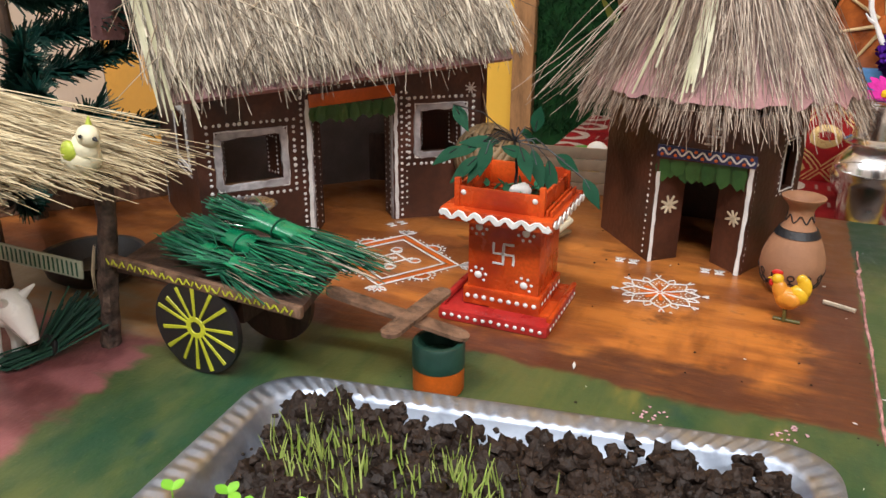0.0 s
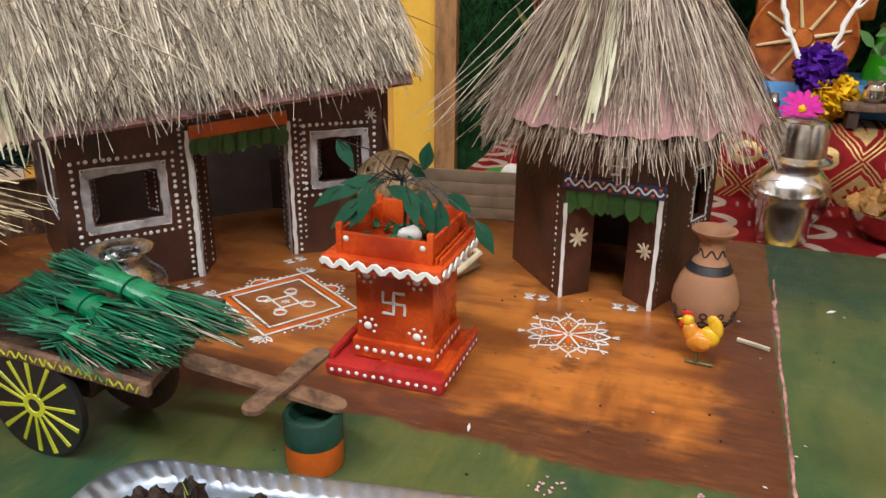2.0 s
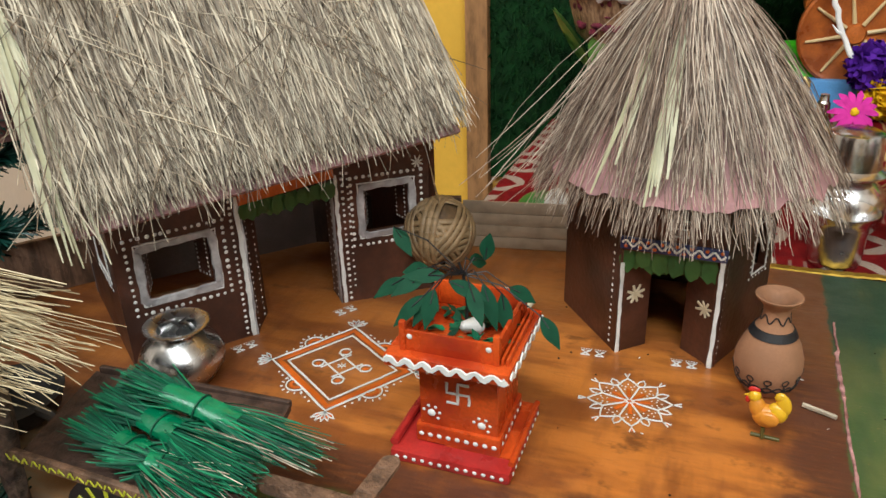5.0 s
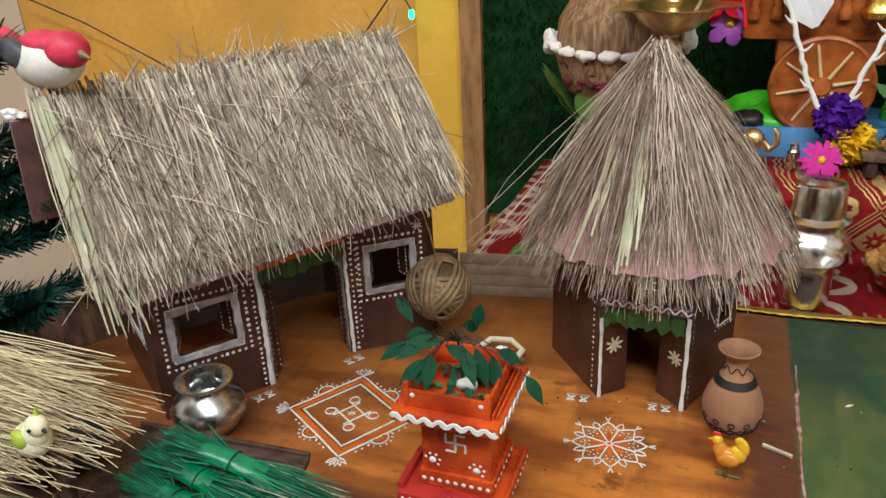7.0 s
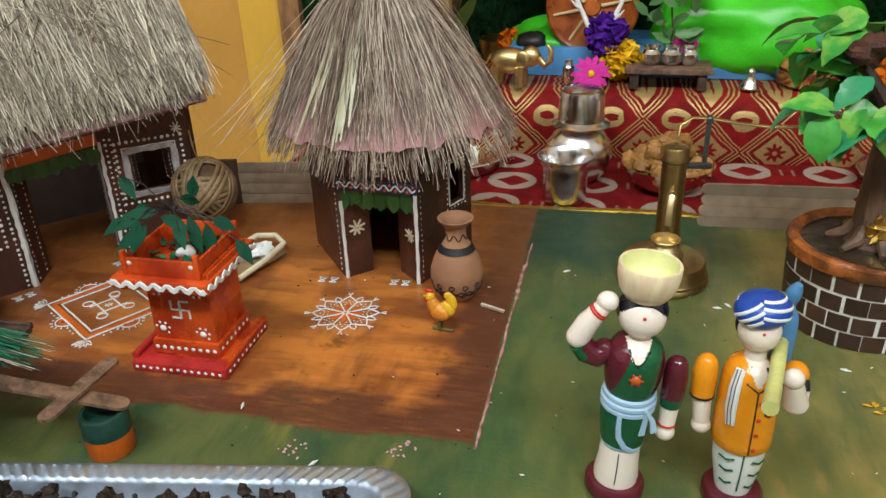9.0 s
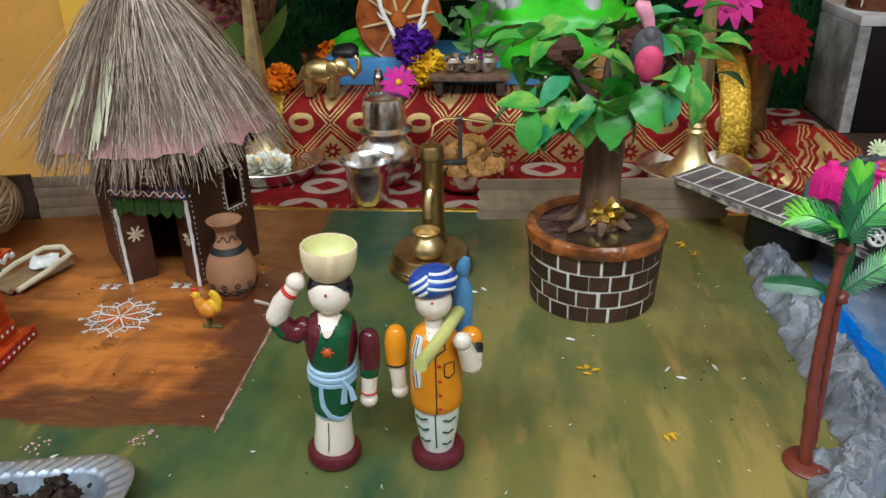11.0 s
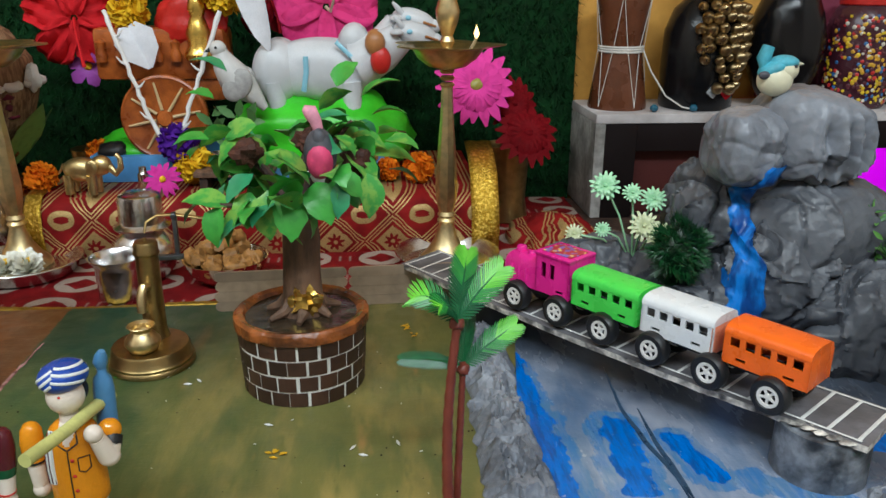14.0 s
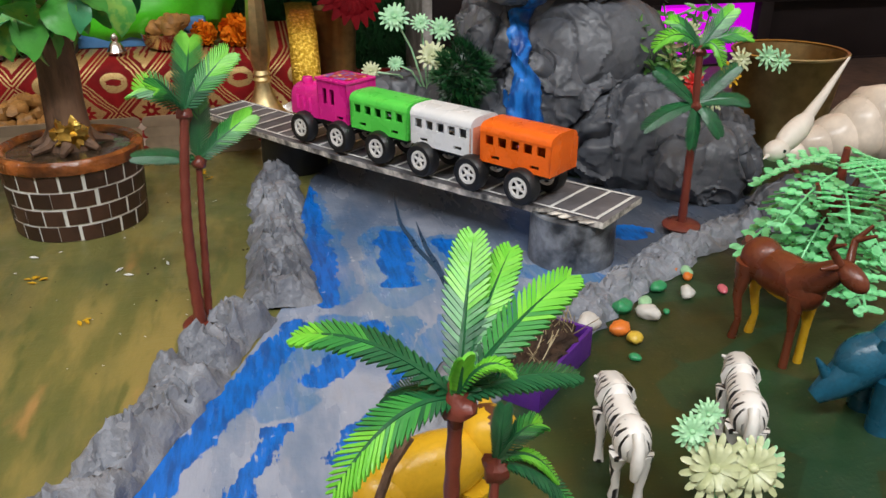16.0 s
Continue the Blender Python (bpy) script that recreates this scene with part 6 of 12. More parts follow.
# white cow in the shed
toy("cow_figurine", "white plastic cow standing under the straw roof", "figurine",
    [((-0.014, 0, 0.0250), (0.024, 0.0105, 0.0120), 0), ((0.010, 0, 0.0290), (0.0100, 0.0068, 0.0095), 0, ry(-30))],
    [WHITE_PLASTIC, BLACK_INK], (-0.2270, 0.3020, 0), 0,
    [([(sx, sy, 0.022), (sx + 0.001, sy, 0.010), (sx, sy, 0)], [0.005, 0.0030, 0.0034], 0) for sx in (-0.028, 0.006) for sy in (-0.006, 0.006)]
    + [([(0.017, s * 0.004, 0.0340), (0.0225, s * 0.009, 0.0400)], [0.0028, 0.0006], 0) for s in (-1, 1)] + [([(0.0205, -0.0050, 0.0285), (0.0207, -0.0058, 0.0285)], 0.0010, 1), ([(0.012, 0, 0.0330), (0.0190, 0, 0.0285), (0.0245, 0, 0.0190), (0.0265, 0, 0.0150)], [0.0082, 0.0070, 0.0042, 0.0026], 0)],
    names=("leg", "leg", "leg", "leg", "ear", "ear", "eye", "head"))
toy("hen_figurine", "orange and yellow plastic hen standing on the courtyard", "figurine",
    [((0.0005, 0, 0.0160), (0.0078, 0.0058, 0.0074), 1, ry(22)), ((-0.0045, 0, 0.0205), (0.0048, 0.0044, 0.0076), 1, ry(-18)), ((-0.0070, 0, 0.0278), (0.0036, 0.0033, 0.0040), 0), ((0.0062, 0, 0.0195), (0.0058, 0.0042, 0.0066), 0, ry(-20)), ((0.0090, 0, 0.0255), (0.0042, 0.0026, 0.0070), 0, ry(-12)), ((0.0068, 0, 0.0300), (0.0034, 0.0020, 0.0034), 0),
     ((0.0022, -0.0040, 0.0165), (0.0058, 0.0026, 0.0048), 1, ry(14)), ((-0.0078, 0, 0.0320), (0.0034, 0.0010, 0.0020), 2), ((-0.0104, 0, 0.0250), (0.0016, 0.0012, 0.0026), 2)],
    [YELLOWP, ORANGEP, REDP, paint("olive_plastic", (0.10, 0.085, 0.02), 0.4)], (0.1190, 0.5040, 0), -5,
    [([(0.0, -0.002, 0.009), (0.0005, -0.002, 0.001)], 0.0011, 3), ([(0.0, 0.002, 0.009), (0.0005, 0.002, 0.001)], 0.0011, 3), ([(-0.006, 0, 0.001), (0.010, 0, 0.001)], 0.0013, 3), ([(-0.0100, 0, 0.0280), (-0.0128, 0, 0.0274)], [0.0011, 0.0003], 0)], scale=0.85,
    names=("leg", "leg", "foot_bar", "beak"), bits=(("head", (2,)), ("tail", (3, 4, 5)), ("wing", (6,)), ("comb", (7,)), ("wattle", (8,))))

# clay pot
def clay_pot():
    t = thing("clay_pot", "unglazed terracotta pot with black painted patterns", "pot", (0.1205, 0.5500, 0))
    body = [(0.0105, 0.0), (0.0118, 0.001), (0.0160, 0.008), (0.0178, 0.016), (0.0174, 0.022), (0.0148, 0.030), (0.0108, 0.0375), (0.0078, 0.042), (0.0068, 0.046), (0.0068, 0.0505), (0.0085, 0.0535), (0.0116, 0.0565), (0.0120, 0.0578), (0.0112, 0.0580), (0.0075, 0.0560), (0.0050, 0.050), (0.0048, 0.042)]
    part("body", Geo().lathe(body, 44, cap=False), TERRA, t)
    g = Geo()
    g.lathe([(0.0122, 0.0350), (0.0126, 0.0352), (0.0105, 0.0392), (0.0098, 0.0394)], 40, cap=False)

    def on(a, z):
        r = np.interp(z, [p[1] for p in body[:12]], [p[0] for p in body[:12]]) + 0.0002
        return Vector((r * math.cos(a), r * math.sin(a), z)), Vector((math.cos(a), math.sin(a), 0))

    n = 120
    for k, (z0, am, fr, ph) in enumerate(((0.0085, 0.0016, 9, 0), (0.0085, 0.0016, 9, math.pi), (0.0070, 0.0012, 13, 0.5), (0.0455, 0.0020, 7, 0))):
        pts = [on(2 * math.pi * i / n, z0 + am * math.sin(fr * 2 * math.pi * i / n + ph))[0] for i in range(n)]
        for i in range(n):
            nn = Vector((pts[i].x, pts[i].y, 0)).normalized()
            g.ribbon([pts[i], pts[(i + 1) % n]], 0.0008, nn, 0.0003)
    for k in range(12):
        a = 2 * math.pi * k / 12
        ring = [on(a + 0.105 * math.cos(q), 0.0138 + 0.0018 * math.sin(q))[0] for q in np.linspace(0, 2 * math.pi, 11)[:-1]]
        g.ribbon(ring, 0.0007, on(a, 0.014)[1], 0.0003, closed=True)
        g.ribbon([on(a, 0.0120)[0], on(a, 0.0095)[0]], 0.0007, on(a, 0.011)[1], 0.0003)
    part("painted_pattern", g, BLACK_INK, t, "black painted band and loops")


clay_pot()

# steel water pot beside the long hut
t_ = thing("steel_pot", "round shiny steel water pot with a flared rim", "pot", (-0.1945, 0.4575, 0))
DARKSTEEL = metal("dark_steel", (0.62, 0.62, 0.62), 0.20)
part("body", Geo().lathe([(0.010, 0), (0.017, 0.002), (0.0232, 0.011), (0.0242, 0.0175), (0.0212, 0.024), (0.0140, 0.0300), (0.0120, 0.0320)], 48, cap=False), DARKSTEEL, t_)
part("rim", Geo().lathe([(0.0120, 0.0320), (0.0120, 0.0335), (0.0138, 0.0345), (0.0180, 0.0362), (0.0186, 0.0368), (0.0176, 0.0370), (0.0114, 0.0345), (0.0104, 0.031), (0.015, 0.020), (0.0, 0.006)], 48, cap=False), DARKSTEEL, t_)


def cane_ball():
    random.seed(23)
    t = thing("cane_ball", "woven cane ball hanging at the hut's corner", "cane ball", (-0.0900, 0.6040, 0.0440))
    k = 0
    for tilt, spin in ((0, 0), (60, 0), (60, 60), (60, 120), (90, 30), (90, 90), (30, 200), (45, 300)):
        r = Matrix.Rotation(radians(spin), 3, "Z") @ Matrix.Rotation(radians(tilt), 3, "X")
        g = Geo()
        for off in (-0.0042, 0.0, 0.0042):
            rad = math.sqrt(0.0235 ** 2 - off * off) + 0.0006 * (k % 3)
            pts = [r @ Vector((rad * math.cos(q), rad * math.sin(q), off)) for q in np.linspace(0, 2 * math.pi, 33)]
            for p, q in zip(pts, pts[1:]):
                g.ribbon([p, q], 0.0036, (p + q), 0.0007)
        part("cane_band", g, CANE, t, smooth=60)
        k += 1
    # inner ball in darkened cane: shade between the bands put into the colour
    part("core", Geo().blob((0, 0, 0), (0.0222, 0.0222, 0.0222), 0, 0.0008, 200, 28, 18), paint("shaded_cane", (0.10, 0.055, 0.022), 0.7, 0.4, 200), t, "inner layer coloured as cane in shade")
    part("loop", Geo().tube([(0.002, -0.004, 0.023), (0.0, -0.006, 0.036), (-0.006, 0.002, 0.047), (-0.012, 0.004, 0.036), (-0.014, 0.002, 0.018)], 0.0006, 6), CANE, t)


cane_ball()

t_ = thing("winnowing_tray", "small cane winnowing tray lying on the courtyard", "tray", (-0.0420, 0.5680, 0), -20)
part("tray_floor", Geo().box((0, 0, 0.003), (0.030, 0.050, 0.002), 0, 0.0005), CANE, t_)
g = Geo()
g.tube([(-0.015, -0.025, 0.004), (-0.017, 0.0, 0.008), (-0.014, 0.024, 0.011), (0.0, 0.030, 0.012), (0.014, 0.024, 0.011), (0.017, 0.0, 0.008), (0.015, -0.025, 0.004)], 0.0022, 8)
part("rim", g, CREAM, t_, "pale cane rim")
part("paper_lining", Geo().blob((0, 0.012, 0.007), (0.011, 0.012, 0.003), 0, 0.004, 170, 16, 10), WHITE, t_, "crumpled white paper")
part("handle", Geo().tube([(-0.012, -0.026, 0.004), (0.012, -0.028, 0.004)], 0.0022, 8), CANE, t_)

single("twig", Geo().tube([(0.1395, 0.5365, 0.0018), (0.148, 0.533, 0.0019), (0.1555, 0.5300, 0.0018)], 0.0013, 8), STRAW, "short dry stick lying on the courtyard", "twig")

toy("parrot_figurine", "small green, red, yellow and white bird figurine behind the low fence", "figurine",
    [((0, 0, 0.034), (0.022, 0.016, 0.018), 0, ry(-25)), ((-0.024, -0.002, 0.026), (0.020, 0.012, 0.010), 1, ry(-12)), ((0.017, -0.010, 0.047), (0.011, 0.009, 0.013), 3), ((0.014, -0.012, 0.027), (0.011, 0.008, 0.010), 2)],
    [paint("parrot_green", (0.050, 0.22, 0.030), 0.5, 0.2), REDP, YELLOWP, WHITE_PLASTIC], (-0.0540, 0.7420, -0.0260), 0,
    [([(0.002, -0.004, 0.024), (0.002, -0.004, 0.000)], [0.008, 0.010], 0)])

# low boards behind the courtyard
t_ = thing("low_fence", "low fence of flat grey sticks behind the huts", "fence")
for k in range(4):
    g = Geo().beam((-0.0995 + 0.001 * (k % 2), 0.677, 0.0049 + 0.0097 * k), (0.010, 0.694, 0.0049 + 0.0097 * k), 0.0022, 0.0094, 0, 0.0008)
    part("stick", g, STICK, t_)
part_wall = Geo().beam((-0.232, 0.648, 0.0205), (-0.100, 0.678, 0.0205), 0.005, 0.041, 0, 0.001)
single("low_board", part_wall, DARKWOOD, "dark brown board standing behind the long hut", "board")
single("low_board", Geo().beam((-0.50, 0.335, 0.0205), (-0.335, 0.548, 0.0205), 0.005, 0.041, 0, 0.001), OLDWOOD, "brown wooden board along the model's edge", "board")

# black pan under the shed
t_ = thing("black_pan", "black round pan under the straw roof", "pan", (-0.262, 0.395, 0))
part("bowl", Geo().lathe([(0.018, 0), (0.026, 0.006), (0.029, 0.016), (0.030, 0.0165), (0.0275, 0.016), (0.020, 0.006), (0, 0.004)], 36, cap=False), BLACK, t_)
part("handle", Geo().tube([(0.028, -0.004, 0.015), (0.060, -0.012, 0.019)], 0.003, 8), BLACK, t_)
# dark green broom on the ground
random.seed(29)
t_ = thing("grass_broom", "dark green grass broom lying by the post", "broom")
g = Geo()
for i in range(170):
    o = Vector((random.gauss(0, 0.0035), random.gauss(0, 0.0035), abs(random.gauss(0, 0.004)) + 0.003))
    g.tube([Vector((-0.2130, 0.2960, 0)) + o * 0.6, Vector((-0.2060, 0.3130, 0.002)) + o * 0.5, Vector((-0.1995, 0.3330, 0.008)) + o * 1.6], 0.0006, 3, cap=False)
part("bristles", g, straw_mat("dark_green_bristle", (0.003, 0.02, 0.012), (0.006, 0.04, 0.022), (0.01, 0.06, 0.03)), t_, kind="stuff", smooth=0)
part("tie", Geo().lathe([(0.0055, -0.001), (0.0058, 0.0), (0.0055, 0.001)], 14, (-0.2060, 0.3130, 0.0065), rot=Matrix.Rotation(radians(75), 3, "X")), BLACK, t_)


def fir():
    random.seed(31)
    t = thing("fir_branch", "dark green artificial fir branches beside the hut", "fir tree", (-0.385, 0.460, -0.027))
    FIR = leaf_mat("fir_needles", (0.004, 0.030, 0.024), (0.010, 0.060, 0.045))
    part("trunk", Geo().tube([(0, 0, 0), (0.002, 0.0, 0.12), (0, 0.002, 0.26)], [0.006, 0.005, 0.002], 8), BARK, t)
    for k in range(18):
        z0 = 0.050 + 0.013 * k
        a = k * 2.4 if k % 2 else radians(random.uniform(-45, 35))
        ln = random.uniform(0.090, 0.130) - 0.0025 * k
        p0 = Vector((0, 0, z0))
        e = Vector((math.cos(a) * ln, math.sin(a) * ln, z0 + random.uniform(0.005, 0.045)))
        g = Geo().tube([p0, p0.lerp(e, 0.5) + Vector((0, 0, -0.006)), e], 0.0011, 5)
        for i in range(760):
            u = random.uniform(0.08, 1.0)
            p = p0.lerp(e, u) - Vector((0, 0, 0.006 * math.sin(math.pi * u)))
            d = Vector((random.gauss(0, 1), random.gauss(0, 1), random.gauss(0, 1))).normalized() + (e - p0).normalized() * 1.0
            q = p + d * random.uniform(0.008, 0.015)
            s_ = d.orthogonal().normalized() * 0.0008
            g.add([p - s_, p + s_, q + s_ * 0.5, q - s_ * 0.5], [(0, 1, 2, 3)])
        part("branch", g, FIR, t, smooth=0)


fir()

# ---- foil tray with soil and sprouts ----
def tray():
    random.seed(37)
    t = thing("foil_tray", "shiny foil tray filled with dark soil and sprouts", "tray")
    p0, ex, ey = Vector((-0.0880, 0.3290, 0)), Vector((0.986, 0.166, 0)), Vector((0.08, -1.0, 0)).normalized()
    W, D = 0.230, 0.17

    def loop(inset, z, n=10):
        out = []
        r = 0.022 - inset * 0.4
        for cx_, cy_, a0 in ((inset + r, inset + r, 180), (W - inset - r, inset + r, 270), (W - inset - r, D - inset - r, 0), (inset + r, D - inset - r, 90)):
            for k in range(n + 1):
                a = radians(a0 + 90 * k / n)
                out.append((cx_ + r * math.cos(a), cy_ + r * math.sin(a)))
        dense = []
        for i, q in enumerate(out):
            e = out[(i + 1) % len(out)]
            m = max(1, int(math.hypot(e[0] - q[0], e[1] - q[1]) / 0.0022))
            m = {True: 1, False: m}[m < 2]
            dense += [(q[0] + (e[0] - q[0]) * j / m, q[1] + (e[1] - q[1]) * j / m) for j in range(m)]
        return [p0 + ex * u + ey * v + Vector((0, 0, z)) for u, v in dense]

    # an even number of points on each ring
    def ring(inset, z, count=480, rip=0.0):
        q = loop(inset, z)
        ln = [0.0]
        for a, b in zip(q, q[1:] + q[:1]):
            ln.append(ln[-1] + (b - a).length)
        out = []
        for i in range(count):
            s = ln[-1] * i / count
            k = max(j for j in range(len(q)) if ln[j] <= s)
            f = (s - ln[k]) / max(1e-9, ln[k + 1] - ln[k])
            p = q[k].lerp(q[(k + 1) % len(q)], f)
            out.append(p + Vector((0, 0, rip if i % 4 < 2 else 0)))
        return out

    rings = [ring(0.0, 0.0105), ring(-0.0005, 0.0125), ring(0.0012, 0.0130), ring(0.0030, 0.0122, rip=0.0007), ring(0.0085, 0.0122, rip=0.0007), ring(0.0100, 0.0118), ring(0.0110, 0.0105), ring(0.0150, 0.0020), ring(0.0160, 0.0012)]
    g = Geo()
    n = len(rings[0])
    for r_ in rings:
        g.v += [tuple(p) for p in r_]
    for k in range(len(rings) - 1):
        for i in range(n):
            j = (i + 1) % n
            g.f.append((k * n + i, k * n + j, (k + 1) * n + j, (k + 1) * n + i))
    g.f.append(tuple(range((len(rings) - 1) * n, len(rings) * n)))
    g.m = [0] * len(g.f)
    part("foil_shell", g, FOIL, t, "crimped foil rim and walls", smooth=35)
    # soil clods
    g = Geo()
    nu, nv = 150, 100
    vs = []
    for j in range(nv + 1):
        for i in range(nu + 1):
            u, v = 0.020 + (W - 0.034) * i / nu, 0.022 + (D - 0.040) * j / nv
            p = p0 + ex * u + ey * v
            e = min(u - 0.016, v - 0.018, W - 0.014 - u, D - 0.016 - v) / 0.012
            h = 0.012 * min(1, max(0, e)) + 0.006 * noise.noise(p * 55) + 0.006 * abs(noise.noise(p * 120 + Vector((3, 0, 0)))) + 0.004 * noise.noise(p * 320) + 0.002 * noise.noise(p * 700)
            if u < 0.05 and v < 0.035:
                h += 0.006
            vs.append((p.x, p.y, 0.0015 + max(0, h) * (0.3 + 0.7 * min(1, max(0, e)))))
    g.add(vs, [(j * (nu + 1) + i, (j + 1) * (nu + 1) + i, (j + 1) * (nu + 1) + i + 1, j * (nu + 1) + i + 1) for j in range(nv) for i in range(nu)])
    for k in range(480):
        u, v = random.uniform(0.022, W - 0.016), random.uniform(0.024, D - 0.02)
        if random.random() < 0.5:
            v = random.uniform(0.022, 0.06)
        p = p0 + ex * u + ey * v
        s = random.choice((0.0008, 0.0011, 0.0015, 0.0020, 0.0032))
        g.blob((p.x, p.y, 0.011 + s * 0.6 + random.random() * 0.006), (s, s * 0.9, s * 0.8), 0, s * 0.7, 500, 8, 6, seed=k)
    for k in range(90):
        u, v = random.uniform(0.030, W - 0.020), random.choice((random.uniform(0.022, 0.040), random.uniform(0.04, 0.12)))
        p = p0 + ex * u + ey * v
        s = random.uniform(0.0025, 0.0058)
        g.blob((p.x, p.y, 0.012 + s * 0.4 + random.random() * 0.004), (s, s * 0.9, s * 0.8), 0, s * 0.8, 330, 14, 10, seed=k + 900)
    part("soil", g, SOIL, t, "dark crumbly soil", kind="stuff", smooth=50)
    g = Geo()
    for k in range(330):
        c = random.choice(((0.046, 0.046), (0.052, 0.054), (0.050, 0.064), (0.064, 0.050), (0.092, 0.062), (0.104, 0.056), (0.112, 0.066), (0.160, 0.080), (0.066, 0.075)))
        u, v = c[0] + random.gauss(0, 0.0075), c[1] + random.gauss(0, 0.007)
        p = p0 + ex * u + ey * v + Vector((0, 0, 0.012))
        h = random.uniform(0.006, 0.017)
        d = Vector((random.gauss(0.02, 0.17), random.gauss(0, 0.13), 1)).normalized()
        g.blade([p, p + d * h * 0.5, p + d * h + Vector((random.gauss(0, 0.0010), 0, 0))], [0.0006, 0.0008, 0.0002], (random.gauss(0, 1), random.gauss(0, 1), 0.1), 0, 0.2)
    part("sprout_tuft", g, leaf_mat("sprout_green", (0.28, 0.42, 0.07), (0.46, 0.54, 0.17)), t, "young pale green sprouts", kind="stuff", smooth=0)
    g = Geo()
    for u, v in ((0.038, 0.092), (0.044, 0.095), (0.056, 0.096), (0.060, 0.092), (0.02, 0.095), (0.064, 0.098)):
        p = p0 + ex * u + ey * v + Vector((0, 0, 0.024))
        q = p - Vector((0, 0, 0.012))
        g.tube([q, p], 0.0003, 4, 0)
        for a in (random.uniform(0, 1.5), random.uniform(2.6, 4.2)):
            d = Vector((math.cos(a), math.sin(a), 0.35)).normalized()
            g.blade([p + d * 0.0048 * k / 5 for k in range(6)], [0.0006, 0.0026, 0.0038, 0.0040, 0.0030, 0.0008], (0, 0, 1), 0, 0.15, 0.0002)
    part("seed_leaves", g, leaf_mat("bright_leaf", (0.14, 0.42, 0.03), (0.22, 0.52, 0.05)), t, kind="stuff", smooth=60)


tray()

# fallen petals, rice and glitter
random.seed(41)
for cx_, cy_, lab in ((0.0690, 0.3815, "small pile of pale pink petal scraps"), (0.1245, 0.3915, "small pile of pink and white paper glitter")):
    g = Geo()
    for k in range(16):
        p = Vector((cx_ + random.gauss(0, 0.0035), cy_ + random.gauss(0, 0.0030), 0.0006))
        d = Vector((random.gauss(0, 1), random.gauss(0, 1), 0)).normalized() * random.uniform(0.0004, 0.0011)
        g.blade([p - d, p, p + d], [0.0005, random.uniform(0.0008, 0.0018), 0.0004], (0, 0, 1), 0, 0.4, 0.0002)
    single("petal_scraps", g, paint("pink_petal", (0.60, 0.36, 0.42), 0.6, 0.3), lab, "petals", kind="stuff", smooth=60)
g = Geo()
spots = [(0.0283, 0.4092), (0.0834, 0.3730), (0.1915, 0.5937), (0.291, 0.5585), (0.298, 0.563), (0.4165, 0.4615), (0.410, 0.470), (0.438, 0.473), (0.355, 0.50)]
for k in range(70):
    spots.append((random.uniform(0.02, 0.5), random.uniform(0.34, 0.60)))
for k, (x_, y_) in enumerate(spots):
    s = 1.0 if k < 9 else random.uniform(0.15, 0.45)
    b = random.uniform(0, 6.28)
    d = Vector((math.cos(b), math.sin(b), 0)) * 0.0030 * s
    p = Vector((x_, y_, 0.0009))
    g.tube([p - d, p, p + d], [0.0003 * s, 0.0010 * s, 0.0003 * s], 6)
single("rice_grains", g, WHITE, "scattered white rice grains on the board", "rice", kind="stuff", smooth=60)
g = Geo()
for x_, y_ in ((0.3680, 0.4665), (0.3625, 0.4670), (0.452, 0.640), (0.455, 0.628), (0.449, 0.646), (0.40, 0.41)):
    for q in range(3):
        p = Vector((x_ + random.gauss(0, 0.002), y_ + random.gauss(0, 0.002), 0.001))
        d = Vector((random.gauss(0, 1), random.gauss(0, 1), 0.2)).normalized() * 0.0025
        g.blade([p - d, p, p + d], [0.0006, 0.0024, 0.0006], (0, 0, 1), 0, 0.3, 0.0002)
single("petal_scraps", g, YELLOWP, "few fallen yellow petals on the board", "petals", kind="stuff", smooth=60)
g = Geo()
for k in range(90):
    x_, y_ = random.uniform(-0.05, 0.56), random.uniform(0.30, 0.62)
    s = random.uniform(0.0003, 0.0008)
    g.blob((x_, y_, s * 0.5), (s, s, s * 0.6), 0, 0, 30, 6, 4)
single("crumbs", g, SOIL, "scattered dark soil crumbs on the board", "crumbs", kind="stuff")

# ---- meadow: fence, pump, planted tree, dolls ----
def upright_stick(g, x0, x1, y0, y1, z0, h, thick=0.0022):
    """A flat stick on edge with round ends."""
    n = math.hypot(x1 - x0, y1 - y0)
    out = [(n - h / 2 + h / 2 * math.cos(q), h / 2 * math.sin(q)) for q in np.linspace(-math.pi / 2, math.pi / 2, 7)]
    out += [(h / 2 + h / 2 * math.cos(q), h / 2 * math.sin(q)) for q in np.linspace(math.pi / 2, 3 * math.pi / 2, 7)]
    k = Geo().prism(out, 0, thick)
    ux, uy = (x1 - x0) / n, (y1 - y0) / n
    g.add([(x0 + ux * p[0] - uy * p[2], y0 + uy * p[0] + ux * p[2], z0 + h / 2 + p[1]) for p in k.v], k.f)
    return g


random.seed(43)
fence = thing("low_fence", "low fence of flat bare lolly sticks laid in rows", "fence")
for s0, s1, q0, q1 in ((0.2875, 0.4005, 0.6870, 0.6925), (0.4018, 0.4990, 0.6925, 0.6975)):
    for k in range(4):
        e = 0.001 * random.uniform(-1, 1)
        part("stick", upright_stick(Geo(), s0 + e, s1 + e, q0 + random.uniform(-3e-4, 3e-4), q1, 0.0002 + 0.0091 * k, 0.0089), STICK, fence)


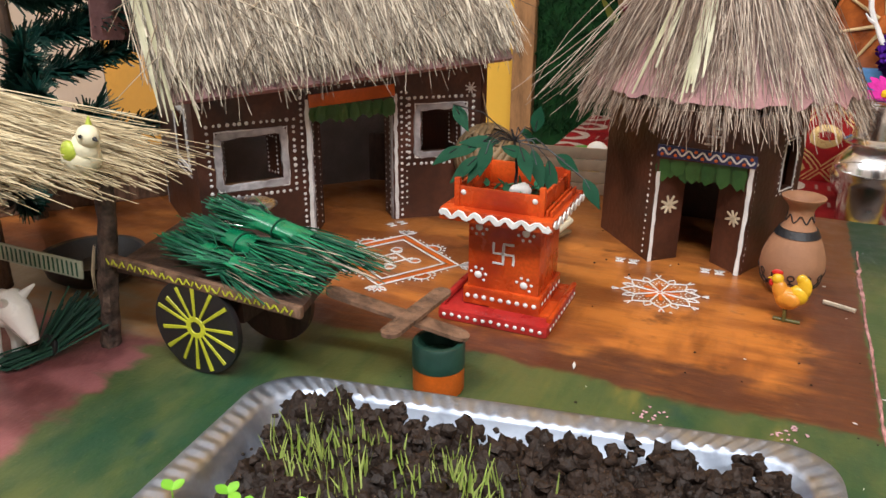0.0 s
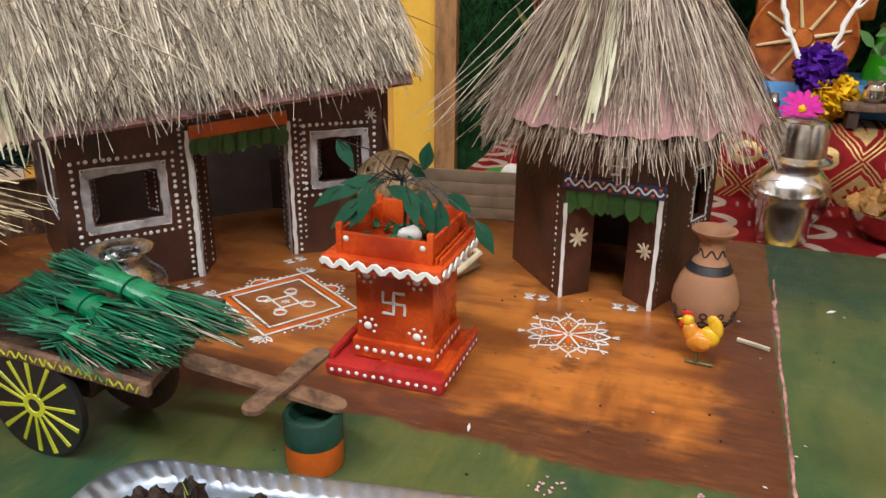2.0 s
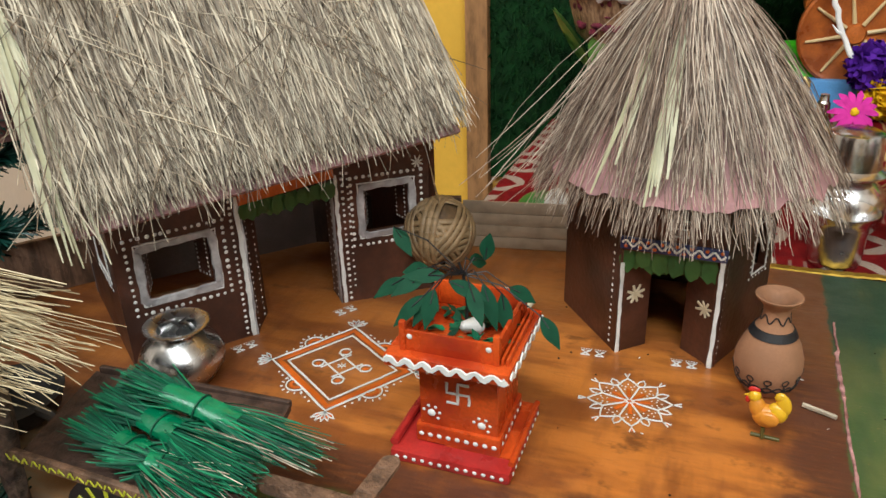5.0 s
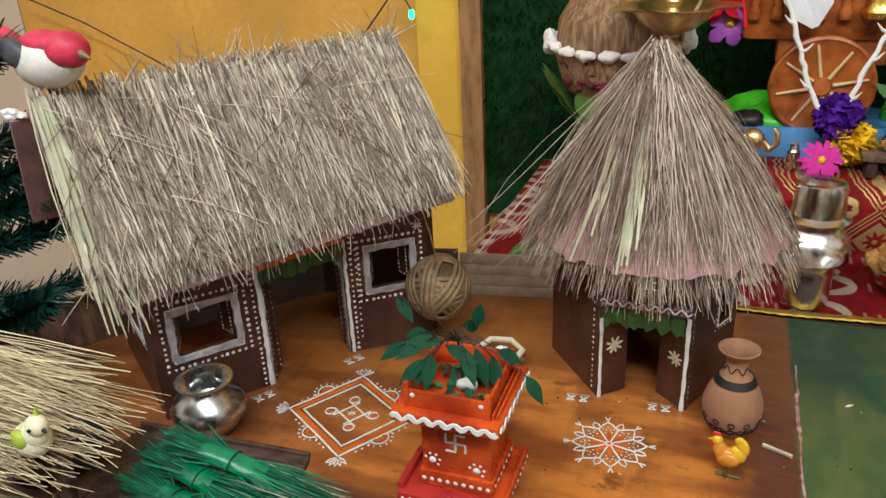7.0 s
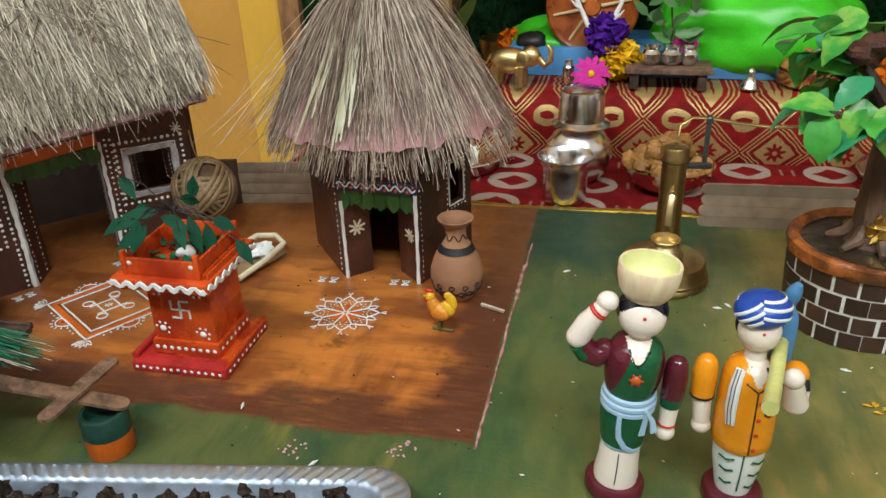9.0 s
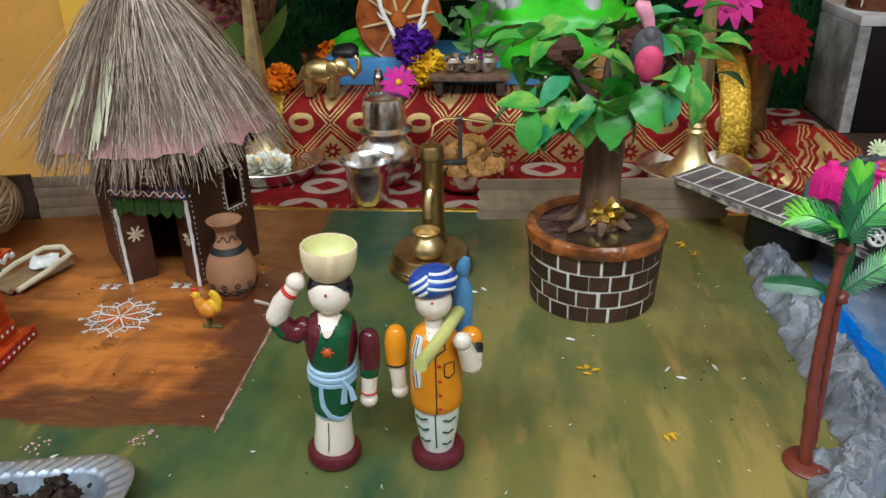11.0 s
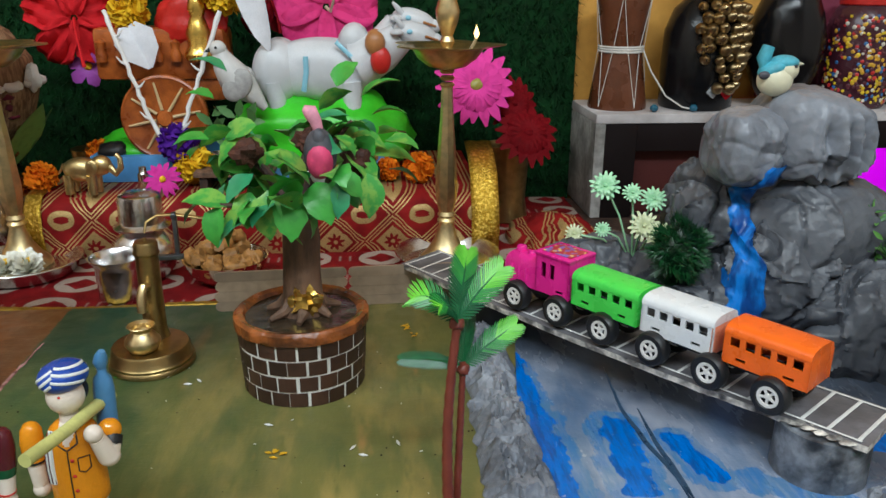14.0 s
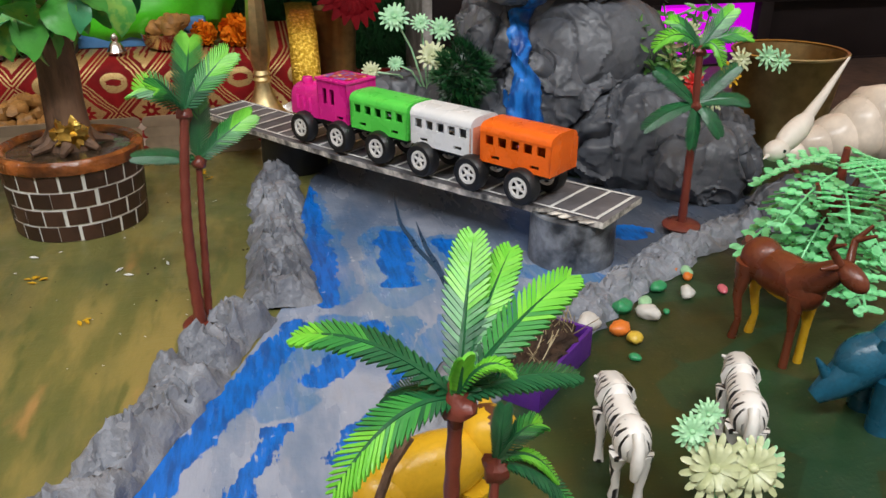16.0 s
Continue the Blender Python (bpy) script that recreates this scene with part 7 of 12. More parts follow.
def pump():
    t = thing("brass_pump", "old brass hand pump on a round base", "hand pump", (0.2570, 0.6040, 0))
    part("base", Geo().lathe([(0.0305, 0), (0.0312, 0.001), (0.0312, 0.0030), (0.0300, 0.0045), (0.0304, 0.0065), (0.0290, 0.0080), (0.0284, 0.0140), (0.0272, 0.0160), (0.018, 0.0168), (0, 0.0170)], 56, (0, -0.008, 0), cap=False), OLD_BRASS, t, "stepped round brass base")
    part("barrel", Geo().lathe([(0.0104, 0.0165), (0.0094, 0.019), (0.0084, 0.024), (0.0082, 0.082), (0.0092, 0.083), (0.0095, 0.0845), (0.0088, 0.086), (0.0088, 0.0905), (0.0078, 0.0925), (0.003, 0.0932), (0.0014, 0.0934), (0.0012, 0.0950), (0, 0.0950)], 36, (0.0015, 0.004, 0), cap=False), OLD_BRASS, t, "upright brass barrel")
    part("spout", Geo().tube([(0.0015, -0.004, 0.060), (0.001, -0.012, 0.062), (0.0, -0.0155, 0.057), (0.0, -0.016, 0.045)], [0.0034, 0.0033, 0.0034, 0.0038], 12), BRASS, t)
    DULL = metal("dull_bracket", (0.16, 0.17, 0.19), 0.4)
    part("bracket", Geo().beam((0.008, 0.008, 0.0780), (0.026, 0.013, 0.0770), 0.004, 0.004, 0, 0.001), DULL, t, "grey metal bracket")
    part("post", Geo().beam((0.0215, 0.0145, 0.0740), (0.0215, 0.0145, 0.1110), 0.0030, 0.0045, 0, 0.0006, (0, 1, 0)), DULL, t)
    for z in (0.0770, 0.1085):
        part("bolt", Geo().lathe([(0.0023, 0), (0.0023, 0.0012), (0.0016, 0.0018), (0, 0.0018)], 12, (0.0215, 0.0128, z), rot=Matrix.Rotation(radians(90), 3, "X"), cap=False), DULL, t)
    part("lever", Geo().tube([(0.002, 0.004, 0.099), (0.003, 0.007, 0.106), (0.010, 0.011, 0.110), (0.0215, 0.0140, 0.1095), (0.040, 0.014, 0.1065), (0.060, 0.012, 0.1055), (0.084, 0.009, 0.1075)], [0.0010, 0.0011, 0.0013, 0.0016, 0.0014, 0.0013, 0.0017], 10, flat=0.6), OLD_BRASS, t, "long bent brass lever")
    s = thing("brass_pot", "tiny brass water pot on the pump's base", "pot", (0.2560, 0.5825, 0.0164))
    part("body", Geo().lathe([(0.0065, 0), (0.0095, 0.0012), (0.0128, 0.007), (0.0124, 0.0100), (0.0084, 0.0145), (0.0074, 0.0165), (0.0082, 0.0190), (0.0100, 0.0204), (0.0096, 0.0208), (0.0070, 0.0190), (0.0064, 0.0160), (0.0, 0.012)], 36, cap=False), BRASS, s)


pump()


def planter():
    random.seed(47)
    cx, cy = 0.3735, 0.5640
    t = thing("brick_planter", "round planter painted as dark brickwork with white joints", "planter", (cx, cy, 0))
    MORTAR = paint("white_joint", (0.76, 0.76, 0.72), 0.6, 0.2, 90)
    BRICK = piece_paint("dark_brick_paint", (0.050, 0.022, 0.014), 0.45, 0.45, 120)
    part("wall", Geo().lathe([(0.0424, 0.0003), (0.0452, 0.0490), (0.0400, 0.0495)], 64, cap=False), MORTAR, t, "white painted joints")
    rows, per = 4, 20
    for k in range(rows):
        z0, z1 = 0.0004 + 0.0118 * k, 0.0004 + 0.0118 * k + 0.0103
        half = math.pi / per * 0.885
        g = Geo()
        vs = []
        for z in (z0, z1):
            r = 0.0424 + 0.0026 * z / 0.044
            for dr in (-0.0004, 0.0005):
                for i in range(4):
                    a = -half + 2 * half * i / 3
                    vs.append(((r + dr) * math.cos(a), (r + dr) * math.sin(a), z))
        fs = []
        for i in range(3):
            fs += [(4 + i, 5 + i, 13 + i, 12 + i), (8 + i, 12 + i, 13 + i, 9 + i), (0 + i, 1 + i, 5 + i, 4 + i)]
        fs += [(0, 4, 12, 8), (3, 11, 15, 7)]
        g.add(vs, fs)
        me = g.mesh("brick", BRICK, 30)
        for j in range(per):
            ob = new("brick", me)
            ob.parent = t
            a = 360 / per * (j + 0.5 * (k % 2)) + random.uniform(-1.3, 1.3)
            ob.matrix_local = pose(0, 0, random.uniform(-4e-4, 4e-4), 0, random.uniform(-0.15, 0.15), a)
    RIM = paint("burnt_orange_clay", (0.28, 0.082, 0.018), 0.22, 0.7, 50, 260, 0.0016, dark=(0.080, 0.028, 0.012))

    def rip(a, k):
        return 0.022 * noise.noise(Vector((math.cos(a) * 5, math.sin(a) * 5, k * 0.9))) + 0.006 * noise.noise(Vector((math.cos(a) * 17, math.sin(a) * 17, k)))

    part("rim", Geo().lathe([(0.0454, 0.0462), (0.0468, 0.0468), (0.0474, 0.0505), (0.0468, 0.0540), (0.0445, 0.0556), (0.0405, 0.0546), (0.0385, 0.0520)], 72, cap=False, ripple=rip), RIM, t, "lumpy burnt-orange clay rim")
    g = Geo()
    vs = [(0, 0, 0.0525)]
    for k in range(1, 7):
        for i in range(40):
            a, r = 2 * math.pi * i / 40, 0.0415 * k / 6
            vs.append((r * math.cos(a), r * math.sin(a), 0.0520 + 0.0016 * noise.noise(Vector((r * math.cos(a), r * math.sin(a), 0)) * 90)))
    fs = [(0, 1 + i, 1 + (i + 1) % 40) for i in range(40)]
    for k in range(5):
        for i in range(40):
            j = (i + 1) % 40
            fs.append((1 + k * 40 + i, 41 + k * 40 + i, 41 + k * 40 + j, 1 + k * 40 + j))
    g.add(vs, fs)
    part("soil", g, paint("wet_brown_glaze", (0.045, 0.030, 0.018), 0.18, 0.6, 45, 200, 0.001), t, "glossy dark brown filling")
    return t


planter()


def tree():
    random.seed(53)
    t = thing("model_tree", "small model tree with variegated artificial leaves", "tree", (0.3745, 0.5660, 0.0520))
    g = Geo()
    g.tube([(0, 0, -0.001), (0.0006, 0, 0.010), (0.0005, 0, 0.030), (0.0015, 0.0005, 0.055), (0.001, 0, 0.082)], [0.0165, 0.0140, 0.0130, 0.0128, 0.0100], 16)
    for k in range(7):
        a = k * 0.9 + 0.3
        c, s = math.cos(a), math.sin(a)
        g.tube([(0.008 * c, 0.008 * s, 0.012), (0.016 * c, 0.016 * s, 0.004), (0.026 * c + 0.003 * s, 0.026 * s, 0.0012)], [0.0055, 0.0040, 0.0018], 8)
    part("trunk", g, bark_mat("tree_clay", (0.145, 0.080, 0.046), 30), t, "brown clay trunk with spreading roots")
    limbs = []
    for k in range(9):
        a = k * 2.4 + 0.5
        r, h = random.uniform(0.034, 0.062), random.uniform(0.085, 0.135)
        p = [Vector((0, 0, 0.072)), Vector((r * 0.45 * math.cos(a), r * 0.45 * math.sin(a), 0.072 + (h - 0.072) * 0.6)), Vector((r * math.cos(a), r * math.sin(a) * 0.8, h))]
        limbs.append(p)
        part("limb", Geo().tube(p, [0.0055, 0.0032, 0.0012], 8), DARKWOOD, t)
    for x_, y_, z_ in ((-0.028, -0.016, 0.118), (0.012, -0.018, 0.125), (0.040, -0.008, 0.108)):
        part("dry_tuft", Geo().blob((x_, y_, z_), (0.010, 0.009, 0.008), 0, 0.006, 190, 14, 10), paint("dry_bark_tuft", (0.075, 0.022, 0.010), 0.7, 0.5, 160, 700, 0.002), t, "dry reddish tuft")
    part("gold_ribbon", Geo().blob((0.003, -0.012, 0.012), (0.011, 0.005, 0.010), 0, 0.007, 260, 18, 12), GOLD, t, "crumpled gold ribbon at the foot")
    L1 = leaf_mat("leaf_green", (0.038, 0.27, 0.040), (0.095, 0.40, 0.055))
    L2 = leaf_mat("leaf_variegated", (0.040, 0.27, 0.045), (0.080, 0.34, 0.055), (0.24, 0.45, 0.07))
    L3 = leaf_mat("leaf_bluish", (0.035, 0.24, 0.095), (0.06, 0.32, 0.14))
    meshes = []
    for k, (ln, wd, mt) in enumerate(((0.028, 0.021, L1), (0.025, 0.020, L2), (0.031, 0.019, L2), (0.022, 0.018, L1), (0.027, 0.016, L3), (0.034, 0.022, L2))):
        g = Geo()
        pts = [(ln * q / 8, 0.0006 * math.sin(q * 2.1 + k), 0.16 * ln * math.sin(q / 8 * 2.2) - 0.20 * ln * (q / 8) ** 2) for q in range(9)]
        g.blade(pts, [wd * w for w in (0.05, 0.55, 0.88, 1.0, 0.98, 0.86, 0.64, 0.34, 0.03)], (0, 0, 1), 0, 0.22, 0.00025)
        meshes.append(g.mesh("leaf", mt, 70))

    def put_leaf(p, yaw, pitch, roll, k=None):
        ob = new("leaf", meshes[random.randrange(6) if k is None else k])
        ob.parent = t
        ob.matrix_local = pose(p[0], p[1], p[2], roll, pitch, yaw) @ Matrix.Scale(random.uniform(0.68, 1.05), 4)

    for i in range(115):
        l = random.choice(limbs)
        u = random.uniform(0.35, 1.0)
        p = l[1].lerp(l[2], (u - 0.35) / 0.65) + Vector((random.gauss(0, 0.009), random.gauss(0, 0.009), random.gauss(0, 0.009)))
        yaw = math.degrees(math.atan2(p.y, p.x)) + random.gauss(0, 45)
        put_leaf(p, yaw, random.gauss(18, 32), random.gauss(0, 35))
    # leaves that hang at the crown's lower edge, and long ones at its sides
    for x_, y_, z_, yaw, pit, k in ((-0.044, -0.012, 0.096, 200, 82, 4), (-0.014, -0.030, 0.096, 265, 76, 5), (-0.027, -0.022, 0.093, 250, 70, 1), (0.000, -0.030, 0.092, 270, 62, 0), (0.020, -0.026, 0.096, 290, 66, 1), (0.048, -0.022, 0.104, 285, 78, 5), (0.040, -0.020, 0.102, 320, 60, 2), (0.062, -0.010, 0.104, 5, 22, 4), (0.050, 0.0, 0.112, 10, 10, 2), (-0.052, -0.01, 0.125, 185, 5, 0), (-0.048, -0.004, 0.150, 175, -12, 3), (-0.040, 0.004, 0.166, 170, -20, 4), (0.045, -0.005, 0.150, 10, -25, 2), (0.052, 0.002, 0.138, 0, -5, 0), (0.060, -0.006, 0.122, -10, 8, 1), (0.030, -0.010, 0.158, 30, -45, 3)):
        put_leaf((x_, y_, z_), yaw, pit, random.gauss(0, 12), k)


tree()
toy("bird_ornament", "pink and grey feathered bird perched on the tree", "bird ornament",
    [((0, 0, 0.0), (0.0105, 0.0095, 0.0165), 1), ((0, -0.004, -0.003), (0.0085, 0.0075, 0.0125), 0), ((0, 0, -0.013), (0.0070, 0.0070, 0.0070), 2), ((0, -0.003, 0.008), (0.0055, 0.005, 0.009), 1)],
    [PINKP, GREYP, WHITE_PLASTIC, paint("pale_pink_feather", (0.72, 0.30, 0.40), 0.6, 0.2, 120)], (0.3935, 0.5400, 0.1700), 0, [([(0, 0, 0.014), (-0.002, 0, 0.021), (-0.005, 0, 0.027), (-0.009, 0, 0.029)], [0.003, 0.0040, 0.0048, 0.0020], 3)])


def recolour(g, start, rule):
    """Gives the faces from start on the slot that rule finds for their middle."""
    for i in range(start, len(g.f)):
        q = [g.v[k] for k in g.f[i]]
        g.m[i] = rule(sum(p[0] for p in q) / len(q), sum(p[1] for p in q) / len(q), sum(p[2] for p in q) / len(q), g.m[i])


def finer(prof, k=4):
    """More rings on a turned profile."""
    out = []
    for (r0, z0), (r1, z1) in zip(prof, prof[1:]):
        out += [(r0 + (r1 - r0) * i / k, z0 + (z1 - z0) * i / k) for i in range(k)]
    return out + [prof[-1]]


def doll_woman():
    SKIN = paint("doll_skin_lacquer", (0.80, 0.70, 0.61), 0.20, 0.04)
    MAROON = paint("maroon_lacquer", (0.095, 0.010, 0.020), 0.18, 0.2)
    GREENL = paint("green_lacquer", (0.010, 0.095, 0.035), 0.18, 0.25)
    SASH = paint("sash_blue", (0.36, 0.52, 0.68), 0.3, 0.1)
    HAIR = paint("black_lacquer", (0.006, 0.007, 0.014), 0.15, 0.1)
    BW = Nodes("pale_bowl")
    rings = BW.noise(240, 3, BW.stretch((1, 1, 0.12)), 0.6)
    BOWL = BW.done(BW.mix(BW.step(rings, 0.40, 0.62), (0.66, 0.50, 0.33), (0.74, 0.64, 0.42)), 0.4)
    BOWLIN = paint("bowl_inside", (0.72, 0.72, 0.34), 0.4, 0.08)
    RED = bpy.data.materials["red_plastic"]
    g = Geo()
    g.lathe([(0.0130, 0), (0.0136, 0.001), (0.0136, 0.0055), (0.0124, 0.0070), (0, 0.0072)], 36, m=1, cap=False)
    g.lathe([(0.0098, 0.006), (0.0102, 0.010), (0.0092, 0.018), (0.0088, 0.031)], 40, m=0, cap=False)
    # draped skirt with a pale hem
    s = len(g.f)
    g.lathe(finer([(0.0086, 0.0275), (0.0094, 0.0290), (0.0098, 0.0315), (0.0103, 0.0345), (0.0108, 0.0385), (0.0113, 0.0430), (0.0113, 0.0475), (0.0106, 0.0520)]), 64, m=2, cap=False)
    recolour(g, s, lambda x, y, z, m: 3 if z < 0.0305 else m)
    # knotted sash in three folds
    for z, r in ((0.0500, 0.0119), (0.0531, 0.0121), (0.0561, 0.0116)):
        g.lathe([(r - 0.0012, z - 0.0016), (r, z - 0.0008), (r, z + 0.0008), (r - 0.0012, z + 0.0016)], 40, m=3, cap=False)
    # blouse, with the end of the sari laid across it
    s = len(g.f)
    g.lathe(finer([(0.0102, 0.0560), (0.0112, 0.0600), (0.0121, 0.0645), (0.0126, 0.0690), (0.0126, 0.0735), (0.0120, 0.0775), (0.0104, 0.0808), (0.0076, 0.0832), (0.0046, 0.0850)]), 96, m=1, cap=False)
    recolour(g, s, lambda x, y, z, m: 0 if y < -0.002 and z > 0.0770 and abs(x) < (z - 0.0755) * 0.62 else 2 if y < 0.004 and -0.0080 + (z - 0.060) * 0.28 < x < 0.0084 + (z - 0.060) * 0.10 else m)
    g.ribbon([(-0.0038, -0.0085, 0.0825), (-0.0012, -0.0118, 0.0775), (0.0002, -0.0122, 0.0762), (0.0025, -0.0114, 0.0785), (0.0050, -0.0078, 0.0822)], 0.0007, (0, -1, 0.4), 0.0003, 4)
    g.lathe([(0.0050, 0.0835), (0.0044, 0.0865), (0.0046, 0.0890)], 24, m=0, cap=False)
    # head with the hair brushed back from a parting
    g.blob((0, -0.0004, 0.0950), (0.0100, 0.0098, 0.0102), 0, nu=32, nv=22)
    s = len(g.f)
    g.blob((0, 0.0012, 0.0962), (0.0107, 0.0104, 0.0103), 4, nu=40, nv=28)
    keep = [i for i in range(s, len(g.f)) if sum(g.v[k][1] for k in g.f[i]) / len(g.f[i]) > -0.0080 + 0.42 * abs(sum(g.v[k][0] for k in g.f[i]) / len(g.f[i])) + 0.0060 * max(0.0, 1 - abs(sum(g.v[k][0] for k in g.f[i]) / len(g.f[i])) / 0.0045) - 1.6 * max(0.0, sum(g.v[k][2] for k in g.f[i]) / len(g.f[i]) - 0.0985)]
    g.f, g.m = g.f[:s] + [g.f[i] for i in keep], g.m[:s] + [4] * len(keep)
    g.blob((0.0, 0.0075, 0.0905), (0.0068, 0.0048, 0.0060), 4)
    g.dot((0.0, -0.0101, 0.0985), 0.0008, (0, -1, 0.2), 8)
    # raised arm, hanging arm
    g.blob((-0.0132, 0, 0.0745), (0.0050, 0.0050, 0.0060), 1)
    s = len(g.f)
    g.tube([(-0.011, 0, 0.0755), (-0.0160, -0.001, 0.0725), (-0.0205, -0.0015, 0.0745), (-0.0240, -0.002, 0.0790)], [0.0046, 0.0054, 0.0056, 0.0050], 18, 1)
    recolour(g, s, lambda x, y, z, m: 2 if x < -0.0212 else m)
    g.blob((-0.0248, -0.002, 0.0815), (0.0052, 0.0050, 0.0052), 0)
    g.tube([(-0.0248, -0.002, 0.0815), (-0.0215, -0.003, 0.0900), (-0.0160, -0.003, 0.0985)], [0.0052, 0.0048, 0.0034], 18, 0)
    for k in (0.60, 0.72):
        p = Vector((-0.0215, -0.003, 0.0900)).lerp(Vector((-0.0160, -0.003, 0.0985)), k)
        d = Vector((0.0065, 0, 0.0085)).normalized()
        g.tube([p - d * 0.0004, p + d * 0.0004], 0.0042, 16, 8)
    g.blob((-0.0148, -0.003, 0.1008), (0.0046, 0.0042, 0.0044), 0)
    s = len(g.f)
    g.tube([(0.0172, 0, 0.0765), (0.0174, 0, 0.0752), (0.0177, 0, 0.0730), (0.0180, 0, 0.0660), (0.0180, 0, 0.0560), (0.0179, 0, 0.0510)], [0.0010, 0.0032, 0.0046, 0.0053, 0.0050, 0.0044], 18, 1)
    recolour(g, s, lambda x, y, z, m: 2 if z < 0.0540 else m)
    g.tube([(0.0179, 0, 0.0515), (0.0178, -0.001, 0.0400)], [0.0042, 0.0036], 16, 0)
    g.tube([(0.0178, -0.001, 0.0415), (0.0178, -0.001, 0.0422)], 0.0040, 16, 8)
    g.blob((0.0178, -0.001, 0.0370), (0.0044, 0.0042, 0.0042), 0)
    # sash tails, pleat of the skirt, brooch
    for dx, z1 in ((0.0, 0.0455), (0.0030, 0.0480)):
        g.ribbon([(0.0068, -0.0098, 0.0535), (0.0074 + dx, -0.0094, 0.0480), (0.0070 + dx * 1.6, -0.0092, z1 - 0.006)], [0.0014, 0.0026, 0.0034], (0.5, -1, 0), 0.0006, 3)
    g.ribbon([(-0.0035, -0.0106, 0.0490), (-0.0033, -0.0109, 0.0430), (-0.0026, -0.0107, 0.0375), (0.0002, -0.0104, 0.0325), (0.0040, -0.0088, 0.0295), (0.0070, -0.0064, 0.0290)], [0.0022, 0.0026, 0.0026, 0.0026, 0.0024, 0.0020], (0, -1, 0.1), 0.0006, 3)
    g.ribbon([(-0.0010, -0.0089, 0.0270), (-0.0008, -0.0094, 0.0180), (-0.0010, -0.0103, 0.0100)], 0.0005, (0, -1, 0), 0.0002, 4)
    g.dot((0.0004, -0.0128, 0.0700), 0.0022, (0, -1, 0.1), 5)
    for k in range(6):
        g.dot((0.0004 + 0.0024 * math.cos(k * 1.047), -0.0126, 0.0700 + 0.0024 * math.sin(k * 1.047)), 0.0007, (0, -1, 0.1), 8)
    # bowl on the head
    g.lathe([(0.0055, 0.1030), (0.0088, 0.1040), (0.0114, 0.1078), (0.0126, 0.1130), (0.0128, 0.1185), (0.0124, 0.1190), (0.0116, 0.1188)], 40, m=6, cap=False)
    g.lathe([(0.0116, 0.1188), (0.0112, 0.1135), (0.0085, 0.1090), (0.0, 0.1075)], 40, m=7, cap=False)
    doll = single("wooden_doll", g, [SKIN, MAROON, GREENL, SASH, HAIR, ORANGE, BOWL, BOWLIN, RED], "lacquered wooden doll in a green sari with a bowl", "doll", smooth=50)
    doll.matrix_world = pose(0.2288, 0.3845, 0.0008, 0, 3.4, 2)


